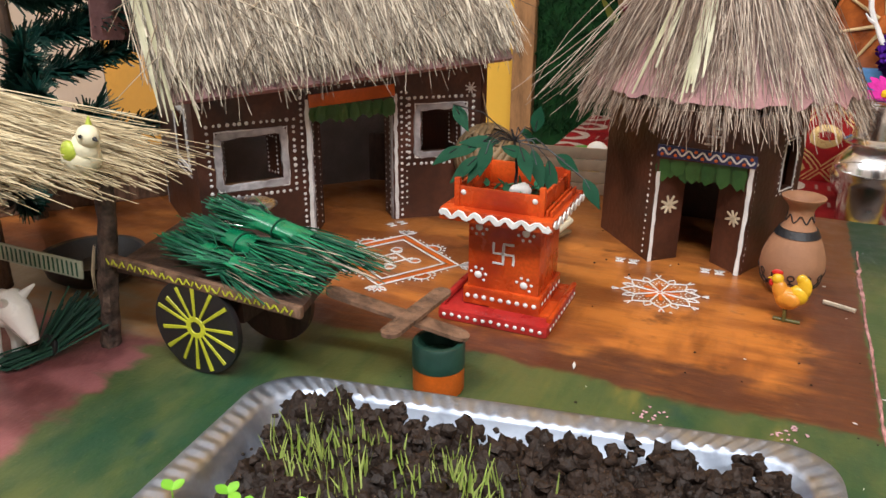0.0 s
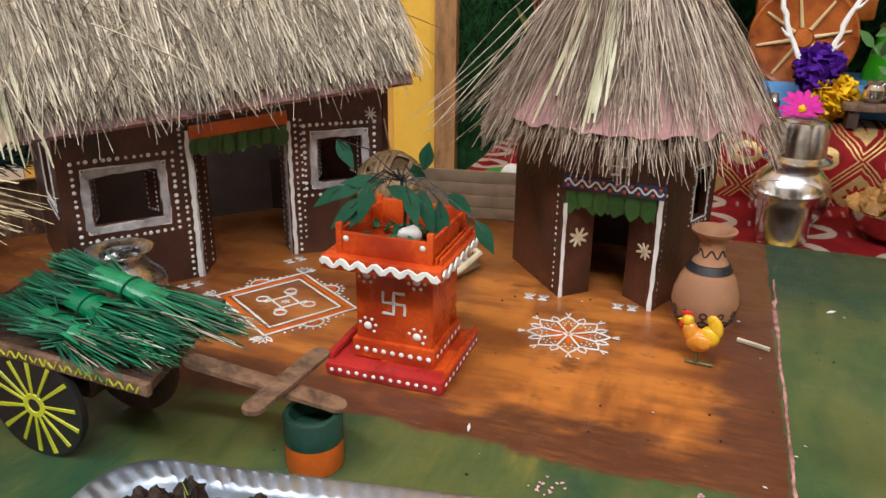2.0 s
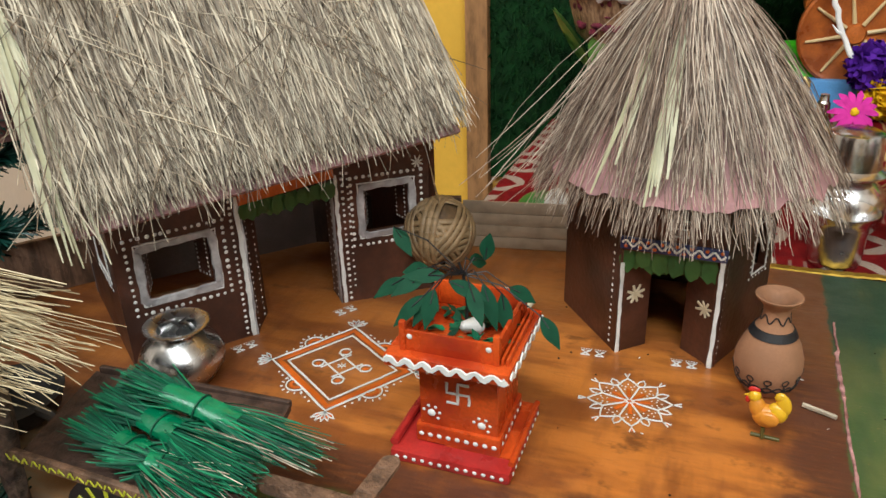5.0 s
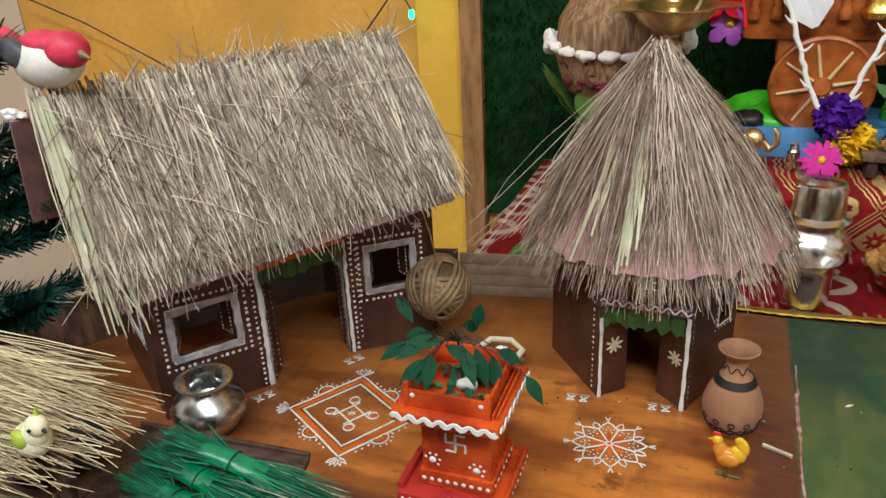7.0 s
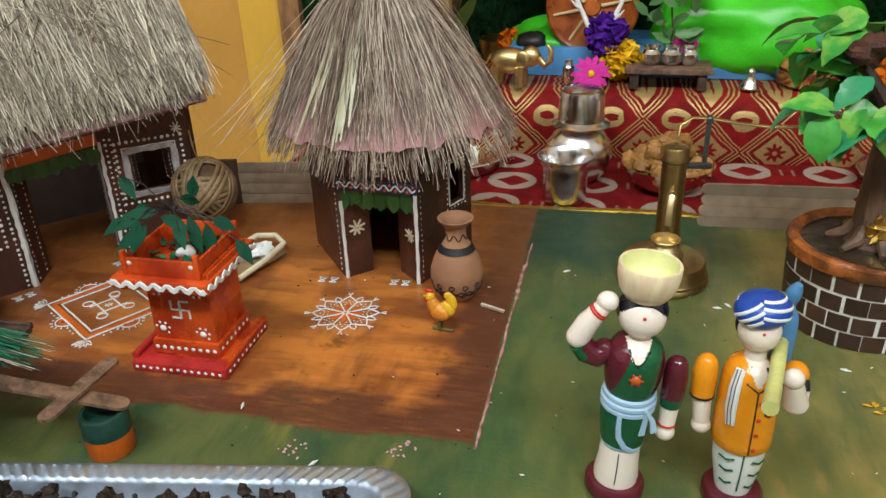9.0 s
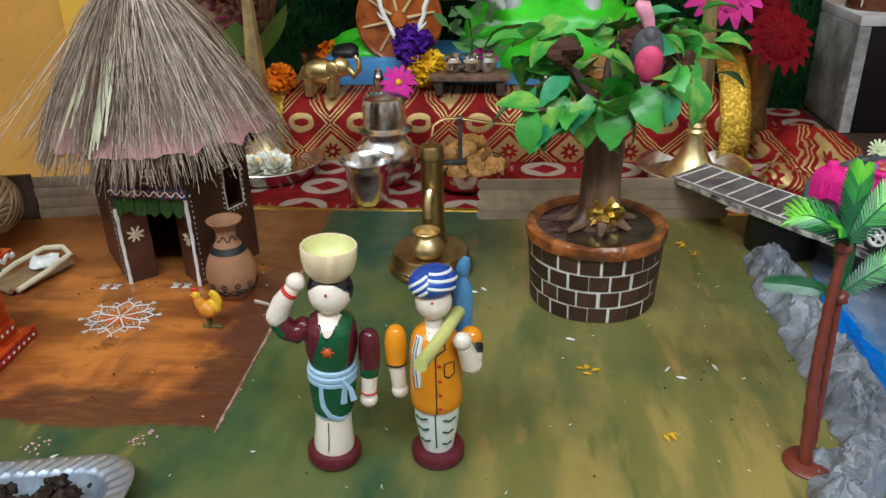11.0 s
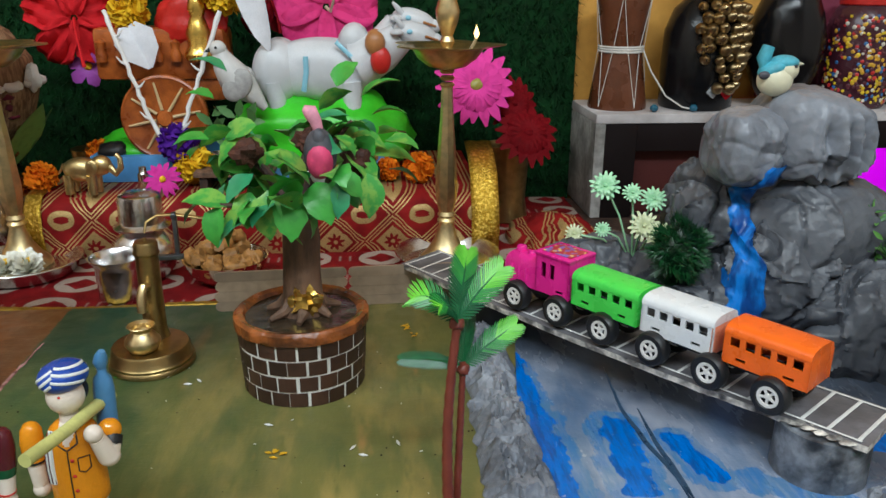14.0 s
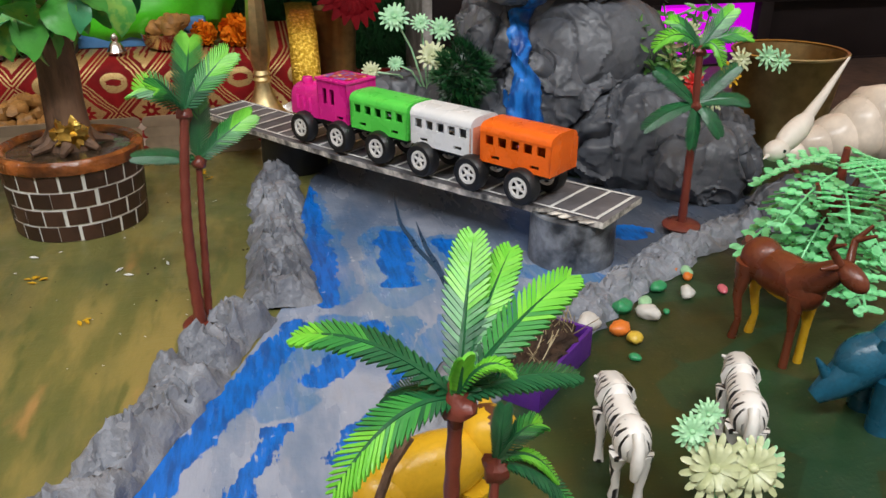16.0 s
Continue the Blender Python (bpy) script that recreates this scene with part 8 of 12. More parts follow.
def doll_man():
    SKIN = paint("doll_cream_lacquer", (0.76, 0.66, 0.56), 0.22, 0.05)
    MAROON = bpy.data.materials["maroon_lacquer"]
    SHIRT = paint("orange_lacquer", (0.74, 0.27, 0.008), 0.18, 0.12)
    WHITEL = paint("white_lacquer", (0.72, 0.74, 0.72), 0.22, 0.05)
    TURBAN = paint("turban_blue", (0.012, 0.060, 0.36), 0.3, 0.2)
    FLUTE = paint("pale_yellow_stick", (0.58, 0.58, 0.20), 0.45, 0.2)
    DKGREEN = bpy.data.materials["green_lacquer"]
    g = Geo()
    g.lathe([(0.0128, 0), (0.0134, 0.001), (0.0134, 0.0055), (0.0122, 0.0070), (0, 0.0072)], 36, m=1, cap=False)
    g.lathe([(0.0076, 0.006), (0.0084, 0.010), (0.0108, 0.024), (0.0116, 0.036)], 32, m=3, cap=False)
    for z, s in ((0.016, -1), (0.022, 1), (0.024, -1), (0.030, 1), (0.031, -1), (0.014, 1)):
        k = (0.0084 + 0.0024 * (z - 0.010) / 0.014) / 0.0130
        g.ribbon([(s * 0.0040 * k, -0.0126 * k, z), (s * 0.0075 * k, -0.0112 * k, z - 0.0012), (s * 0.0105 * k, -0.0084 * k, z - 0.0004)], 0.0010, (s * 0.3, -1, 0), 0.0003, 6)
    g.ribbon([(0.0, -0.0088, 0.011), (0.0, -0.0104, 0.021), (0.0, -0.0116, 0.034)], 0.0008, (0, -1, 0), 0.0003, 6)
    st = len(g.f)
    g.lathe(finer([(0.0118, 0.0335), (0.0127, 0.0345), (0.0126, 0.052), (0.0123, 0.0620), (0.0119, 0.0670), (0.0111, 0.0710), (0.0096, 0.0738), (0.0072, 0.0760), (0.0042, 0.0775)]), 96, m=2, cap=False)
    recolour(g, st, lambda x, y, z, m: 0 if y < -0.002 and z > 0.0690 and abs(x - 0.001) < (z - 0.0675) * 0.50 else m)
    g.lathe([(0.0046, 0.0760), (0.0042, 0.0830)], 20, m=0, cap=False)
    g.blob((0, 0, 0.0900), (0.0086, 0.0086, 0.0092), 0, nu=32, nv=20)
    g.blob((0, 0.0034, 0.0905), (0.0090, 0.0078, 0.0082), 5, nu=28, nv=18)
    g.dot((0.0, -0.0083, 0.0930), 0.0007, (0, -1, 0.2), 7)
    # turban wound in slanting pale bands
    tilt = Matrix.Rotation(radians(-8), 3, "Y")
    tc = Vector((0, 0.0006, 0.0998))
    g.blob(tc, (0.0113, 0.0110, 0.0074), 4, nu=36, nv=22, rot=tilt)

    def wrap(lon, lat):
        q = Vector((0.0114 * math.cos(lat) * math.cos(lon), 0.0111 * math.cos(lat) * math.sin(lon), 0.0075 * math.sin(lat)))
        return tc + tilt @ q

    for lon0, lon1, lat0, lat1 in ((-190, -100, -0.45, 0.95), (-165, -95, -0.55, 0.55), (-140, -98, -0.60, 0.05), (-98, 10, 0.70, 0.05), (-98, -20, 0.25, -0.35), (-95, 40, 1.05, 0.50), (40, 170, 0.1, 0.6)):
        p = [wrap(radians(lon0 + (lon1 - lon0) * k / 10), lat0 + (lat1 - lat0) * k / 10) for k in range(11)]
        for u, v in zip(p, p[1:]):
            g.ribbon([u, v], 0.0015, (u + v) / 2 - tc, 0.0002, 3)
    for s in (-1, 1):
        g.ribbon([(s * 0.0030 + 0.001, -0.0064, 0.0762), (s * 0.0046 + 0.001, -0.0106, 0.0700), (s * 0.0004 + 0.001, -0.0120, 0.0672)], 0.0008, (0, -1, 0.2), 0.0003, 5)
    g.ribbon([(0.0010, -0.0121, 0.0672), (0.0010, -0.0127, 0.0550), (0.0010, -0.0129, 0.0350)], 0.0006, (0, -1, 0), 0.0003, 5)
    for z in (0.062, 0.0535, 0.0455, 0.0375):
        g.dot((0.0028, -0.0125, z), 0.0010, (0, -1, 0), 7)
    g.ribbon([(0.0050, -0.0118, 0.0625), (0.0050, -0.0119, 0.0560), (0.0072, -0.0107, 0.0545), (0.0094, -0.0088, 0.0560), (0.0094, -0.0087, 0.0625), (0.0050, -0.0118, 0.0627)], 0.0006, (0.4, -1, 0), 0.0003, 5)
    g.ribbon([(-0.0062, -0.0070, 0.0752), (-0.0080, -0.0096, 0.0680), (-0.0084, -0.0098, 0.0570), (-0.0078, -0.0104, 0.0490)], [0.004, 0.005, 0.005, 0.004], (-0.5, -1, 0), 0.0008, 3)
    for dx in (-0.0014, 0.0, 0.0014):
        g.ribbon([(-0.0062 + dx, -0.0078, 0.0752), (-0.0080 + dx, -0.0105, 0.0680), (-0.0084 + dx, -0.0107, 0.0570), (-0.0078 + dx, -0.0113, 0.0495)], 0.0004, (-0.5, -1, 0), 0.0003, 1)
    # arms
    g.tube([(-0.0178, 0, 0.0765), (-0.0180, 0, 0.0750), (-0.0184, 0, 0.0725), (-0.0188, 0, 0.0665), (-0.0188, 0, 0.0565)], [0.0012, 0.0034, 0.0047, 0.0054, 0.0051], 18, 2)
    g.tube([(-0.0188, 0, 0.0568), (-0.0188, 0, 0.0558)], 0.0053, 18, 5)
    g.tube([(-0.0188, 0, 0.0560), (-0.0178, -0.001, 0.0430)], [0.0044, 0.0036], 16, 0)
    g.blob((-0.0176, -0.001, 0.0405), (0.0043, 0.0042, 0.0042), 0)
    g.blob((0.0170, 0, 0.0700), (0.0056, 0.0054, 0.0058), 2)
    g.tube([(0.0176, -0.001, 0.0670), (0.0178, -0.004, 0.0640)], [0.0054, 0.0052], 16, 5)
    g.tube([(0.0178, -0.004, 0.0650), (0.0175, -0.006, 0.0600)], [0.0050, 0.0046], 16, 0)
    g.blob((0.0174, -0.0065, 0.0598), (0.0052, 0.0050, 0.0050), 0)
    g.tube([(0.0174, -0.0065, 0.0598), (0.0142, -0.0100, 0.0720)], [0.0052, 0.0038], 16, 0)
    g.blob((0.0134, -0.0108, 0.0748), (0.0044, 0.0042, 0.0044), 0)
    g.tube([(-0.0030, -0.0440, 0.0840), (0.0045, -0.0180, 0.0815), (0.0140, 0.0180, 0.0790)], [0.0031, 0.0029, 0.0031], 14, 8)
    # blue pole with a knobbed end, fixed behind the shoulder
    g.tube([(0.0125, 0.0118, 0.0560), (0.0130, 0.0122, 0.0860), (0.0132, 0.0122, 0.0915), (0.0134, 0.0122, 0.0945), (0.0135, 0.0122, 0.0970)], [0.0048, 0.0050, 0.0042, 0.0022, 0.0022], 18, 9)
    g.tube([(0.0135, 0.0122, 0.0968), (0.0133, 0.0120, 0.1000), (0.0142, 0.0116, 0.1035), (0.0150, 0.0112, 0.1062)], [0.0022, 0.0034, 0.0030, 0.0016], 14, 9)
    BLUEP = paint("blue_plastic", (0.085, 0.24, 0.46), 0.4, 0.15)
    doll = single("wooden_doll", g, [SKIN, MAROON, SHIRT, WHITEL, TURBAN, BLACK_INK, DKGREEN, REDP, FLUTE, BLUEP], "lacquered wooden doll in an orange shirt and blue turban", "doll", smooth=50)
    doll.matrix_world = pose(0.2815, 0.3890, 0.0, 0, 0.0, 2)


doll_woman()
doll_man()
single("green_leaf", Geo().blade([(0.236, 0.572, 0.001), (0.243, 0.573, 0.003), (0.252, 0.575, 0.004), (0.258, 0.576, 0.002)], [0.001, 0.006, 0.007, 0.001], (0, 0, 1), 0, 0.2, 0.0003), leaf_mat("fresh_leaf", (0.05, 0.30, 0.03), (0.08, 0.36, 0.04)), "fresh green leaf lying by the pump", "leaf", smooth=60)

# ---- river: bridge, train, palms, mountain, animals ----
D1 = Vector((0.5987, -0.8012, 0))
NEAR = Vector((-0.8012, -0.5987, 0))


def bridge():
    random.seed(59)
    t = thing("track_bridge", "card bridge painted with a white railway ladder", "bridge")
    n1, n2, f1, f2 = Vector((0.4480, 0.6985, 0.0365)), Vector((0.6900, 0.3945, 0.0365)), Vector((0.4840, 0.7330, 0.0365)), Vector((0.7300, 0.4270, 0.0365))
    DECK = paint("dark_road_paint", (0.165, 0.158, 0.170), 0.5, 0.45, 50, 400, 0.0006)
    EDGE = paint("torn_card_edge", (0.62, 0.58, 0.52), 0.8, 0.9, 90, 400, 0.001, dark=(0.050, 0.048, 0.050))
    g = Geo()
    vs, fs, n = [], [], 40
    for i in range(n + 1):
        u = i / n
        sag = -0.0022 * math.sin(math.pi * u) + 0.0006 * noise.noise(Vector((u * 9, 0, 0)))
        w = 0.0016 * noise.noise(Vector((u * 30, 3, 0)))
        for p in (n1.lerp(n2, u) + NEAR * (w + 0.0042 * math.sin(math.pi * u) ** 0.8), f1.lerp(f2, u)):
            vs += [p + Vector((0, 0, sag)), p + Vector((0, 0, sag - 0.0040 - 0.0010 * noise.noise(Vector((u * 40, 1, 0)))))]
    for i in range(n):
        a, b = 4 * i, 4 * i + 4
        fs += [(a, b, b + 2, a + 2), (a + 1, a + 3, b + 3, b + 1)]
    g.add(vs, fs)
    fs = []
    for i in range(n):
        a, b = 4 * i, 4 * i + 4
        fs += [(a, a + 1, b + 1, b), (a + 2, b + 2, b + 3, a + 3)]
    fs += [(0, 2, 3, 1), (4 * n, 4 * n + 1, 4 * n + 3, 4 * n + 2)]
    g.add(vs, fs, 1)
    part("deck", g, [DECK, EDGE], t, "dark painted card deck with torn edges")

    def on(u, v):
        p = n1.lerp(n2, u).lerp(f1.lerp(f2, u), v)
        return p + Vector((0, 0, -0.0022 * math.sin(math.pi * u) + 0.0008))

    for v in (0.035, 0.93):
        g = Geo().ribbon([on(0.01 + 0.98 * i / 60, v) for i in range(61)], 0.0016, h=0.0003)
        part("rail", g, WHITE, t, "white painted rail line")
    for k in range(25):
        u = 0.015 + 0.97 * k / 24
        g = Geo().ribbon([on(u + random.uniform(-0.002, 0.002), 0.035), on(u + 0.004 + random.uniform(-0.002, 0.002), 0.93)], 0.0023, h=0.0002)
        part("sleeper", g, WHITE, t)
    PIER = paint("grey_pier_paint", (0.21, 0.225, 0.25), 0.4, 0.95, 60, 220, 0.0010, dark=(0.020, 0.021, 0.024))
    for x_, y_, m_ in ((0.6850, 0.4270, PIER), (0.5250, 0.6430, BLACK)):
        part("pier", Geo().lathe([(0.0262, 0), (0.0268, 0.001), (0.0262, 0.0325), (0.0245, 0.0330), (0, 0.0330)], 40, (x_, y_, 0), cap=False), m_, t, "round painted pier")
    g = Geo()
    for k in range(5):
        p = n1.lerp(n2, 0.905 + 0.018 * k) + NEAR * 0.001
        g.blob(p + Vector((0, 0, -0.001)), (0.0064, 0.0030, 0.0008), 0, 0.0010, 260, 14, 8, seed=k)
    part("torn_lip", g, EDGE, t, "pale torn card lip")
    return t


bridge()


def wheel(parent, c):
    """A toy wheel: c is the middle of its near face."""
    g = Geo()
    r = Matrix((D1, Vector((0, 0, 1)), NEAR)).transposed()
    g.lathe([(0.0066, 0.0002), (0.0075, 0.0010), (0.0102, 0.0010), (0.0113, -0.0004), (0.0117, -0.0026), (0.0117, -0.0060), (0.0110, -0.0078), (0.0060, -0.0080)], 32, c, rot=r, cap=False)
    w = part("wheel", g, BLACK, parent, "black rubber tyre")
    g = Geo()
    c = Vector(c)
    ring = [c + D1 * 0.0057 * math.cos(q) + Vector((0, 0, 1)) * 0.0057 * math.sin(q) - NEAR * 0.0003 for q in np.linspace(0, 2 * math.pi, 25)[:-1]]
    g.ribbon(ring, 0.0022, NEAR, 0.0010, closed=True)
    for k in range(5):
        q = 2 * math.pi * k / 5 + c.x * 40
        d = D1 * math.cos(q) + Vector((0, 0, 1)) * math.sin(q)
        g.ribbon([c + d * 0.0012 - NEAR * 0.0005, c + d * 0.0060 - NEAR * 0.0005], 0.0017, NEAR, 0.0009)
    g.dot(c - NEAR * 0.0004, 0.0025, NEAR)
    part("rim", g, WHITE_PLASTIC, w, "white spoked rim")


def train():
    W0 = Vector((0.5300, 0.5910, 0))
    half = 0.0138
    centre = W0 - NEAR * 0.0185

    def frame_of(s):
        return centre + D1 * s

    def car(name, label, s0, s1, mat_, z0=0.0570, z1=0.0760, crown=0.0062, wins=5, axles=(), end=None):
        t = thing(name, label, "toy train", group="toy train")
        for side in (1, -1):
            a = frame_of(s0) + NEAR * half * side
            b = frame_of(s1) + NEAR * half * side
            if side == 1:
                a, b = (a, b)
            ln = s1 - s0
            holes = []
            for k in range(wins):
                c = ln * (k + 0.75) / (wins + 0.5)
                holes.append((c - 0.0030, c + 0.0030, 0.0115, 0.0175))
            holes.append((ln * 0.16, ln * 0.16 + 0.0065, 0.0030, 0.0052))
            holes.append((ln * 0.72, ln * 0.72 + 0.0065, 0.0030, 0.0052))
            g = Geo()
            wall(g, (a.x, a.y), (b.x, b.y), z1 - z0, holes, 0.0016 * 1)
            g.v = [(p[0], p[1], p[2] + z0) for p in g.v]
            part("side_panel", g, mat_, t)
        # arched roof with closed ends
        g = Geo()
        n = 12
        vs = []
        for s in (s0, s1):
            for i in range(n + 1):
                q = math.pi * i / n
                off = math.copysign(abs(math.cos(q)) ** 0.6, math.cos(q)) * (half + 0.0004)
                p = frame_of(s) + NEAR * off
                vs.append((p.x, p.y, z1 + crown * math.sin(q) ** 0.7))
        fs = [(i, i + 1, n + 2 + i, n + 1 + i) for i in range(n)]
        fs += [tuple(range(n + 1)), tuple(reversed(range(n + 1, 2 * n + 2)))]
        g.add(vs, fs)
        part("roof", g, mat_, t, smooth=50)
        for s, m_ in ((s0 + 0.0008, mat_), (s1 - 0.0008, end or mat_)):
            p = frame_of(s)
            part("end_panel", Geo().beam(p + NEAR * half + Vector((0, 0, (z0 + z1) / 2)), p - NEAR * half + Vector((0, 0, (z0 + z1) / 2)), 0.0016, z1 - z0, 0, 0.0002), m_, t)
        a, b = frame_of(s0 + 0.003) + Vector((0, 0, z0 - 0.001)), frame_of(s1 - 0.003) + Vector((0, 0, z0 - 0.001))
        part("chassis", Geo().beam(a, b, 0.022, 0.004, 0, 0.0008), BLACK, t, "black chassis")
        for s in axles:
            p = W0 + D1 * s + Vector((0, 0, 0.0480))
            wheel(t, p)
            wheel(t, p - NEAR * 0.0300)
            part("axle", Geo().tube([p - NEAR * 0.004, p - NEAR * 0.034], 0.0015, 8), BLACK, t)
        return t

    PINK = paint("magenta_plastic", (0.80, 0.020, 0.30), 0.28, 0.10)
    GREEN = paint("green_plastic", (0.11, 0.72, 0.09), 0.28, 0.10)
    WHT = paint("white_car_plastic", (0.78, 0.80, 0.82), 0.28, 0.05)
    ORG = paint("orange_plastic", (0.92, 0.150, 0.010), 0.28, 0.10)
    car("toy_carriage", "bright green plastic toy carriage on the bridge", 0.0505, 0.1055, GREEN, axles=(0.0800,))
    car("toy_carriage", "white plastic toy carriage with a pale orange end", 0.1085, 0.1600, WHT, axles=(0.1200,), end=paint("salmon_plastic", (0.74, 0.30, 0.17), 0.3, 0.08))
    car("toy_carriage", "bright orange plastic toy carriage on the bridge", 0.1670, 0.2190, ORG, axles=(0.1610, 0.2000))
    # engine
    t = thing("toy_engine", "magenta plastic toy engine on the bridge", "toy train", group="toy train")
    g = Geo()
    n = 12
    vs = []
    for s in (-0.0175, -0.0150, 0.0180):
        k = 0.92 if s < -0.016 else 1.0
        for i in range(n + 1):
            q = math.pi * i / n
            off = math.copysign(abs(math.cos(q)) ** 0.55, math.cos(q)) * 0.0125 * k
            p = frame_of(s) + NEAR * off
            vs.append((p.x, p.y, 0.0560 + 0.0222 * k * math.sin(q) ** 0.55))
    fs = [(r * (n + 1) + i, r * (n + 1) + i + 1, (r + 1) * (n + 1) + i + 1, (r + 1) * (n + 1) + i) for r in range(2) for i in range(n)]
    fs += [tuple(range(n + 1)), tuple(reversed(range(2 * n + 2, 3 * n + 3)))]
    g.add(vs, fs)
    part("hood", g, PINK, t, "rounded magenta hood", smooth=50)
    for s, r_, h_ in ((-0.0105, 0.0042, 0.0050), (0.0005, 0.0034, 0.0030), (0.0090, 0.0034, 0.0034)):
        p = frame_of(s)
        part("dome", Geo().lathe([(r_, 0), (r_, h_ * 0.6), (r_ * 0.8, h_ * 0.9), (0, h_)], 20, (p.x, p.y, 0.0772), cap=False), PINK, t)
    for s in (-0.008, -0.001, 0.006):
        p = frame_of(s)
        part("hood_rib", Geo().beam(p + NEAR * 0.0128 + Vector((0, 0, 0.071)), p + NEAR * 0.0128 + Vector((0, 0, 0.060)), 0.002, 0.001, 0, 0.0003, (0, 1, 0)), PINK, t)
    for side in (1, -1):
        a, b = frame_of(0.0160) + NEAR * half * side, frame_of(0.0475) + NEAR * half * side
        g = wall(Geo(), (a.x, a.y), (b.x, b.y), 0.0290, [(0.0055, 0.0100, 0.0120, 0.0235), (0.0135, 0.0180, 0.0120, 0.0235), (0.020, 0.0265, 0.0030, 0.0052)], 0.0016)
        g.v = [(p[0], p[1], p[2] + 0.0570) for p in g.v]
        part("cab_side", g, PINK, t)
    for s in (0.0168, 0.0467):
        p = frame_of(s) + Vector((0, 0, 0.0713))
        part("cab_end", Geo().beam(p + NEAR * half, p - NEAR * half, 0.0016, 0.0285, 0, 0.0002), PINK, t)
    a, b = frame_of(0.0150) + Vector((0, 0, 0.0868)), frame_of(0.0485) + Vector((0, 0, 0.0868))
    part("cab_roof", Geo().beam(a, b, 0.0300, 0.0020, 0, 0.0006), PINK, t)
    STK = Nodes("roof_sticker")
    ck = STK.node("ShaderNodeTexVoronoi", Vector=STK.coord, Scale=220.0)
    col = STK.mix(STK.step(ck.outputs["Distance"], 0.25, 0.45), (0.85, 0.62, 0.20), (0.45, 0.03, 0.05))
    part("sticker", Geo().beam(frame_of(0.0190) + Vector((0, 0, 0.0882)), frame_of(0.0450) + Vector((0, 0, 0.0882)), 0.0200, 0.0006, 0, 0.0001), STK.done(STK.mix(STK.step(STK.noise(160, 2), 0.5, 0.6), col, (0.25, 0.16, 0.5)), 0.35), t, "coloured paper sticker")
    part("chassis", Geo().beam(frame_of(-0.010) + Vector((0, 0, 0.0545)), frame_of(0.046) + Vector((0, 0, 0.0545)), 0.022, 0.004, 0, 0.0008), BLACK, t)
    for s in (0.0, 0.0400):
        p = W0 + D1 * s + Vector((0, 0, 0.0480))
        wheel(t, p)
        wheel(t, p - NEAR * 0.0300)
        part("axle", Geo().tube([p - NEAR * 0.004, p - NEAR * 0.034], 0.0015, 8), BLACK, t)


train()

# ---- plastic palms ----
FROND = leaf_mat("palm_green", (0.008, 0.085, 0.030), (0.020, 0.140, 0.045))
FROND_MID = leaf_mat("palm_mid_green", (0.030, 0.23, 0.045), (0.060, 0.32, 0.055))
FROND_TIP = leaf_mat("palm_tip_green", (0.13, 0.52, 0.035), (0.21, 0.62, 0.055))
PALMTRUNK = paint("palm_brown_plastic", (0.17, 0.035, 0.022), 0.35, 0.2, 80)


def frond(p0, tip, arch, width, bright=0.5, roll=0.0, teeth=24):
    """A moulded feather leaf from p0 to tip, arched upwards: a ridged midrib and close, forward-raked leaflets with a serrated edge."""
    g = Geo()
    p0, tip = Vector(p0), Vector(tip)
    ln = (tip - p0).length
    top = (p0 + tip) / 2 + Vector((0, 0, arch * ln))
    pts = [p0 * (1 - u) ** 2 + top * (2 * u * (1 - u)) + tip * u * u for u in np.linspace(0, 1, 13)]
    side = (tip - p0).cross(Vector((0, 0, 1)))
    side = side.normalized() if side.length > 0.12 * ln else Vector((0.94, 0.33, 0))
    # the blade is moulded with a twist that turns its face outwards
    axis = (tip - p0).normalized()
    turn = Matrix.Rotation(radians(roll), 3, axis)
    if (turn @ side).cross(axis).y > (turn.transposed() @ side).cross(axis).y:
        turn = turn.transposed()
    side = turn @ side
    g.tube(pts, [0.0010 - 0.0006 * k / 12 for k in range(13)], 5, 0)
    for s in (-1, 1):
        for k in range(teeth):
            u = 0.06 + 0.93 * k / (teeth - 1)
            i = min(11, int(u * 12))
            p = pts[i].lerp(pts[i + 1], u * 12 - i)
            w = width * 0.60 * min(1.0, 0.40 + 1.5 * u) * (1.0 if u < 0.62 else math.sqrt(max(0.06, 1 - ((u - 0.62) / 0.40) ** 2))) * random.uniform(0.94, 1.05)
            tang = (pts[i + 1] - pts[i]).normalized()
            nn = side.cross(tang).normalized()
            out = (side * s + tang * (0.62 + 0.75 * u) + nn * 0.10).normalized()
            e = p + out * w - nn * w * 0.16
            h = ln / teeth * 0.47
            key = u + random.uniform(-0.07, 0.07)
            m = 2 if key > bright + 0.14 else 1 if key > bright - 0.12 else 0
            q = p.lerp(e, 0.78) + nn * w * 0.05
            vs = [p - tang * h, p + tang * h, q + tang * h * 0.95, e + tang * h * 0.25, e - tang * h * 0.15, q - tang * h * 0.75]
            k_ = nn * 0.00040
            g.add([v + k_ for v in vs] + [v - k_ for v in vs], [(0, 1, 2, 3, 4, 5), (11, 10, 9, 8, 7, 6), (1, 7, 8, 2), (2, 8, 9, 3), (3, 9, 10, 4), (4, 10, 11, 5), (5, 11, 6, 0)], m)
    return g


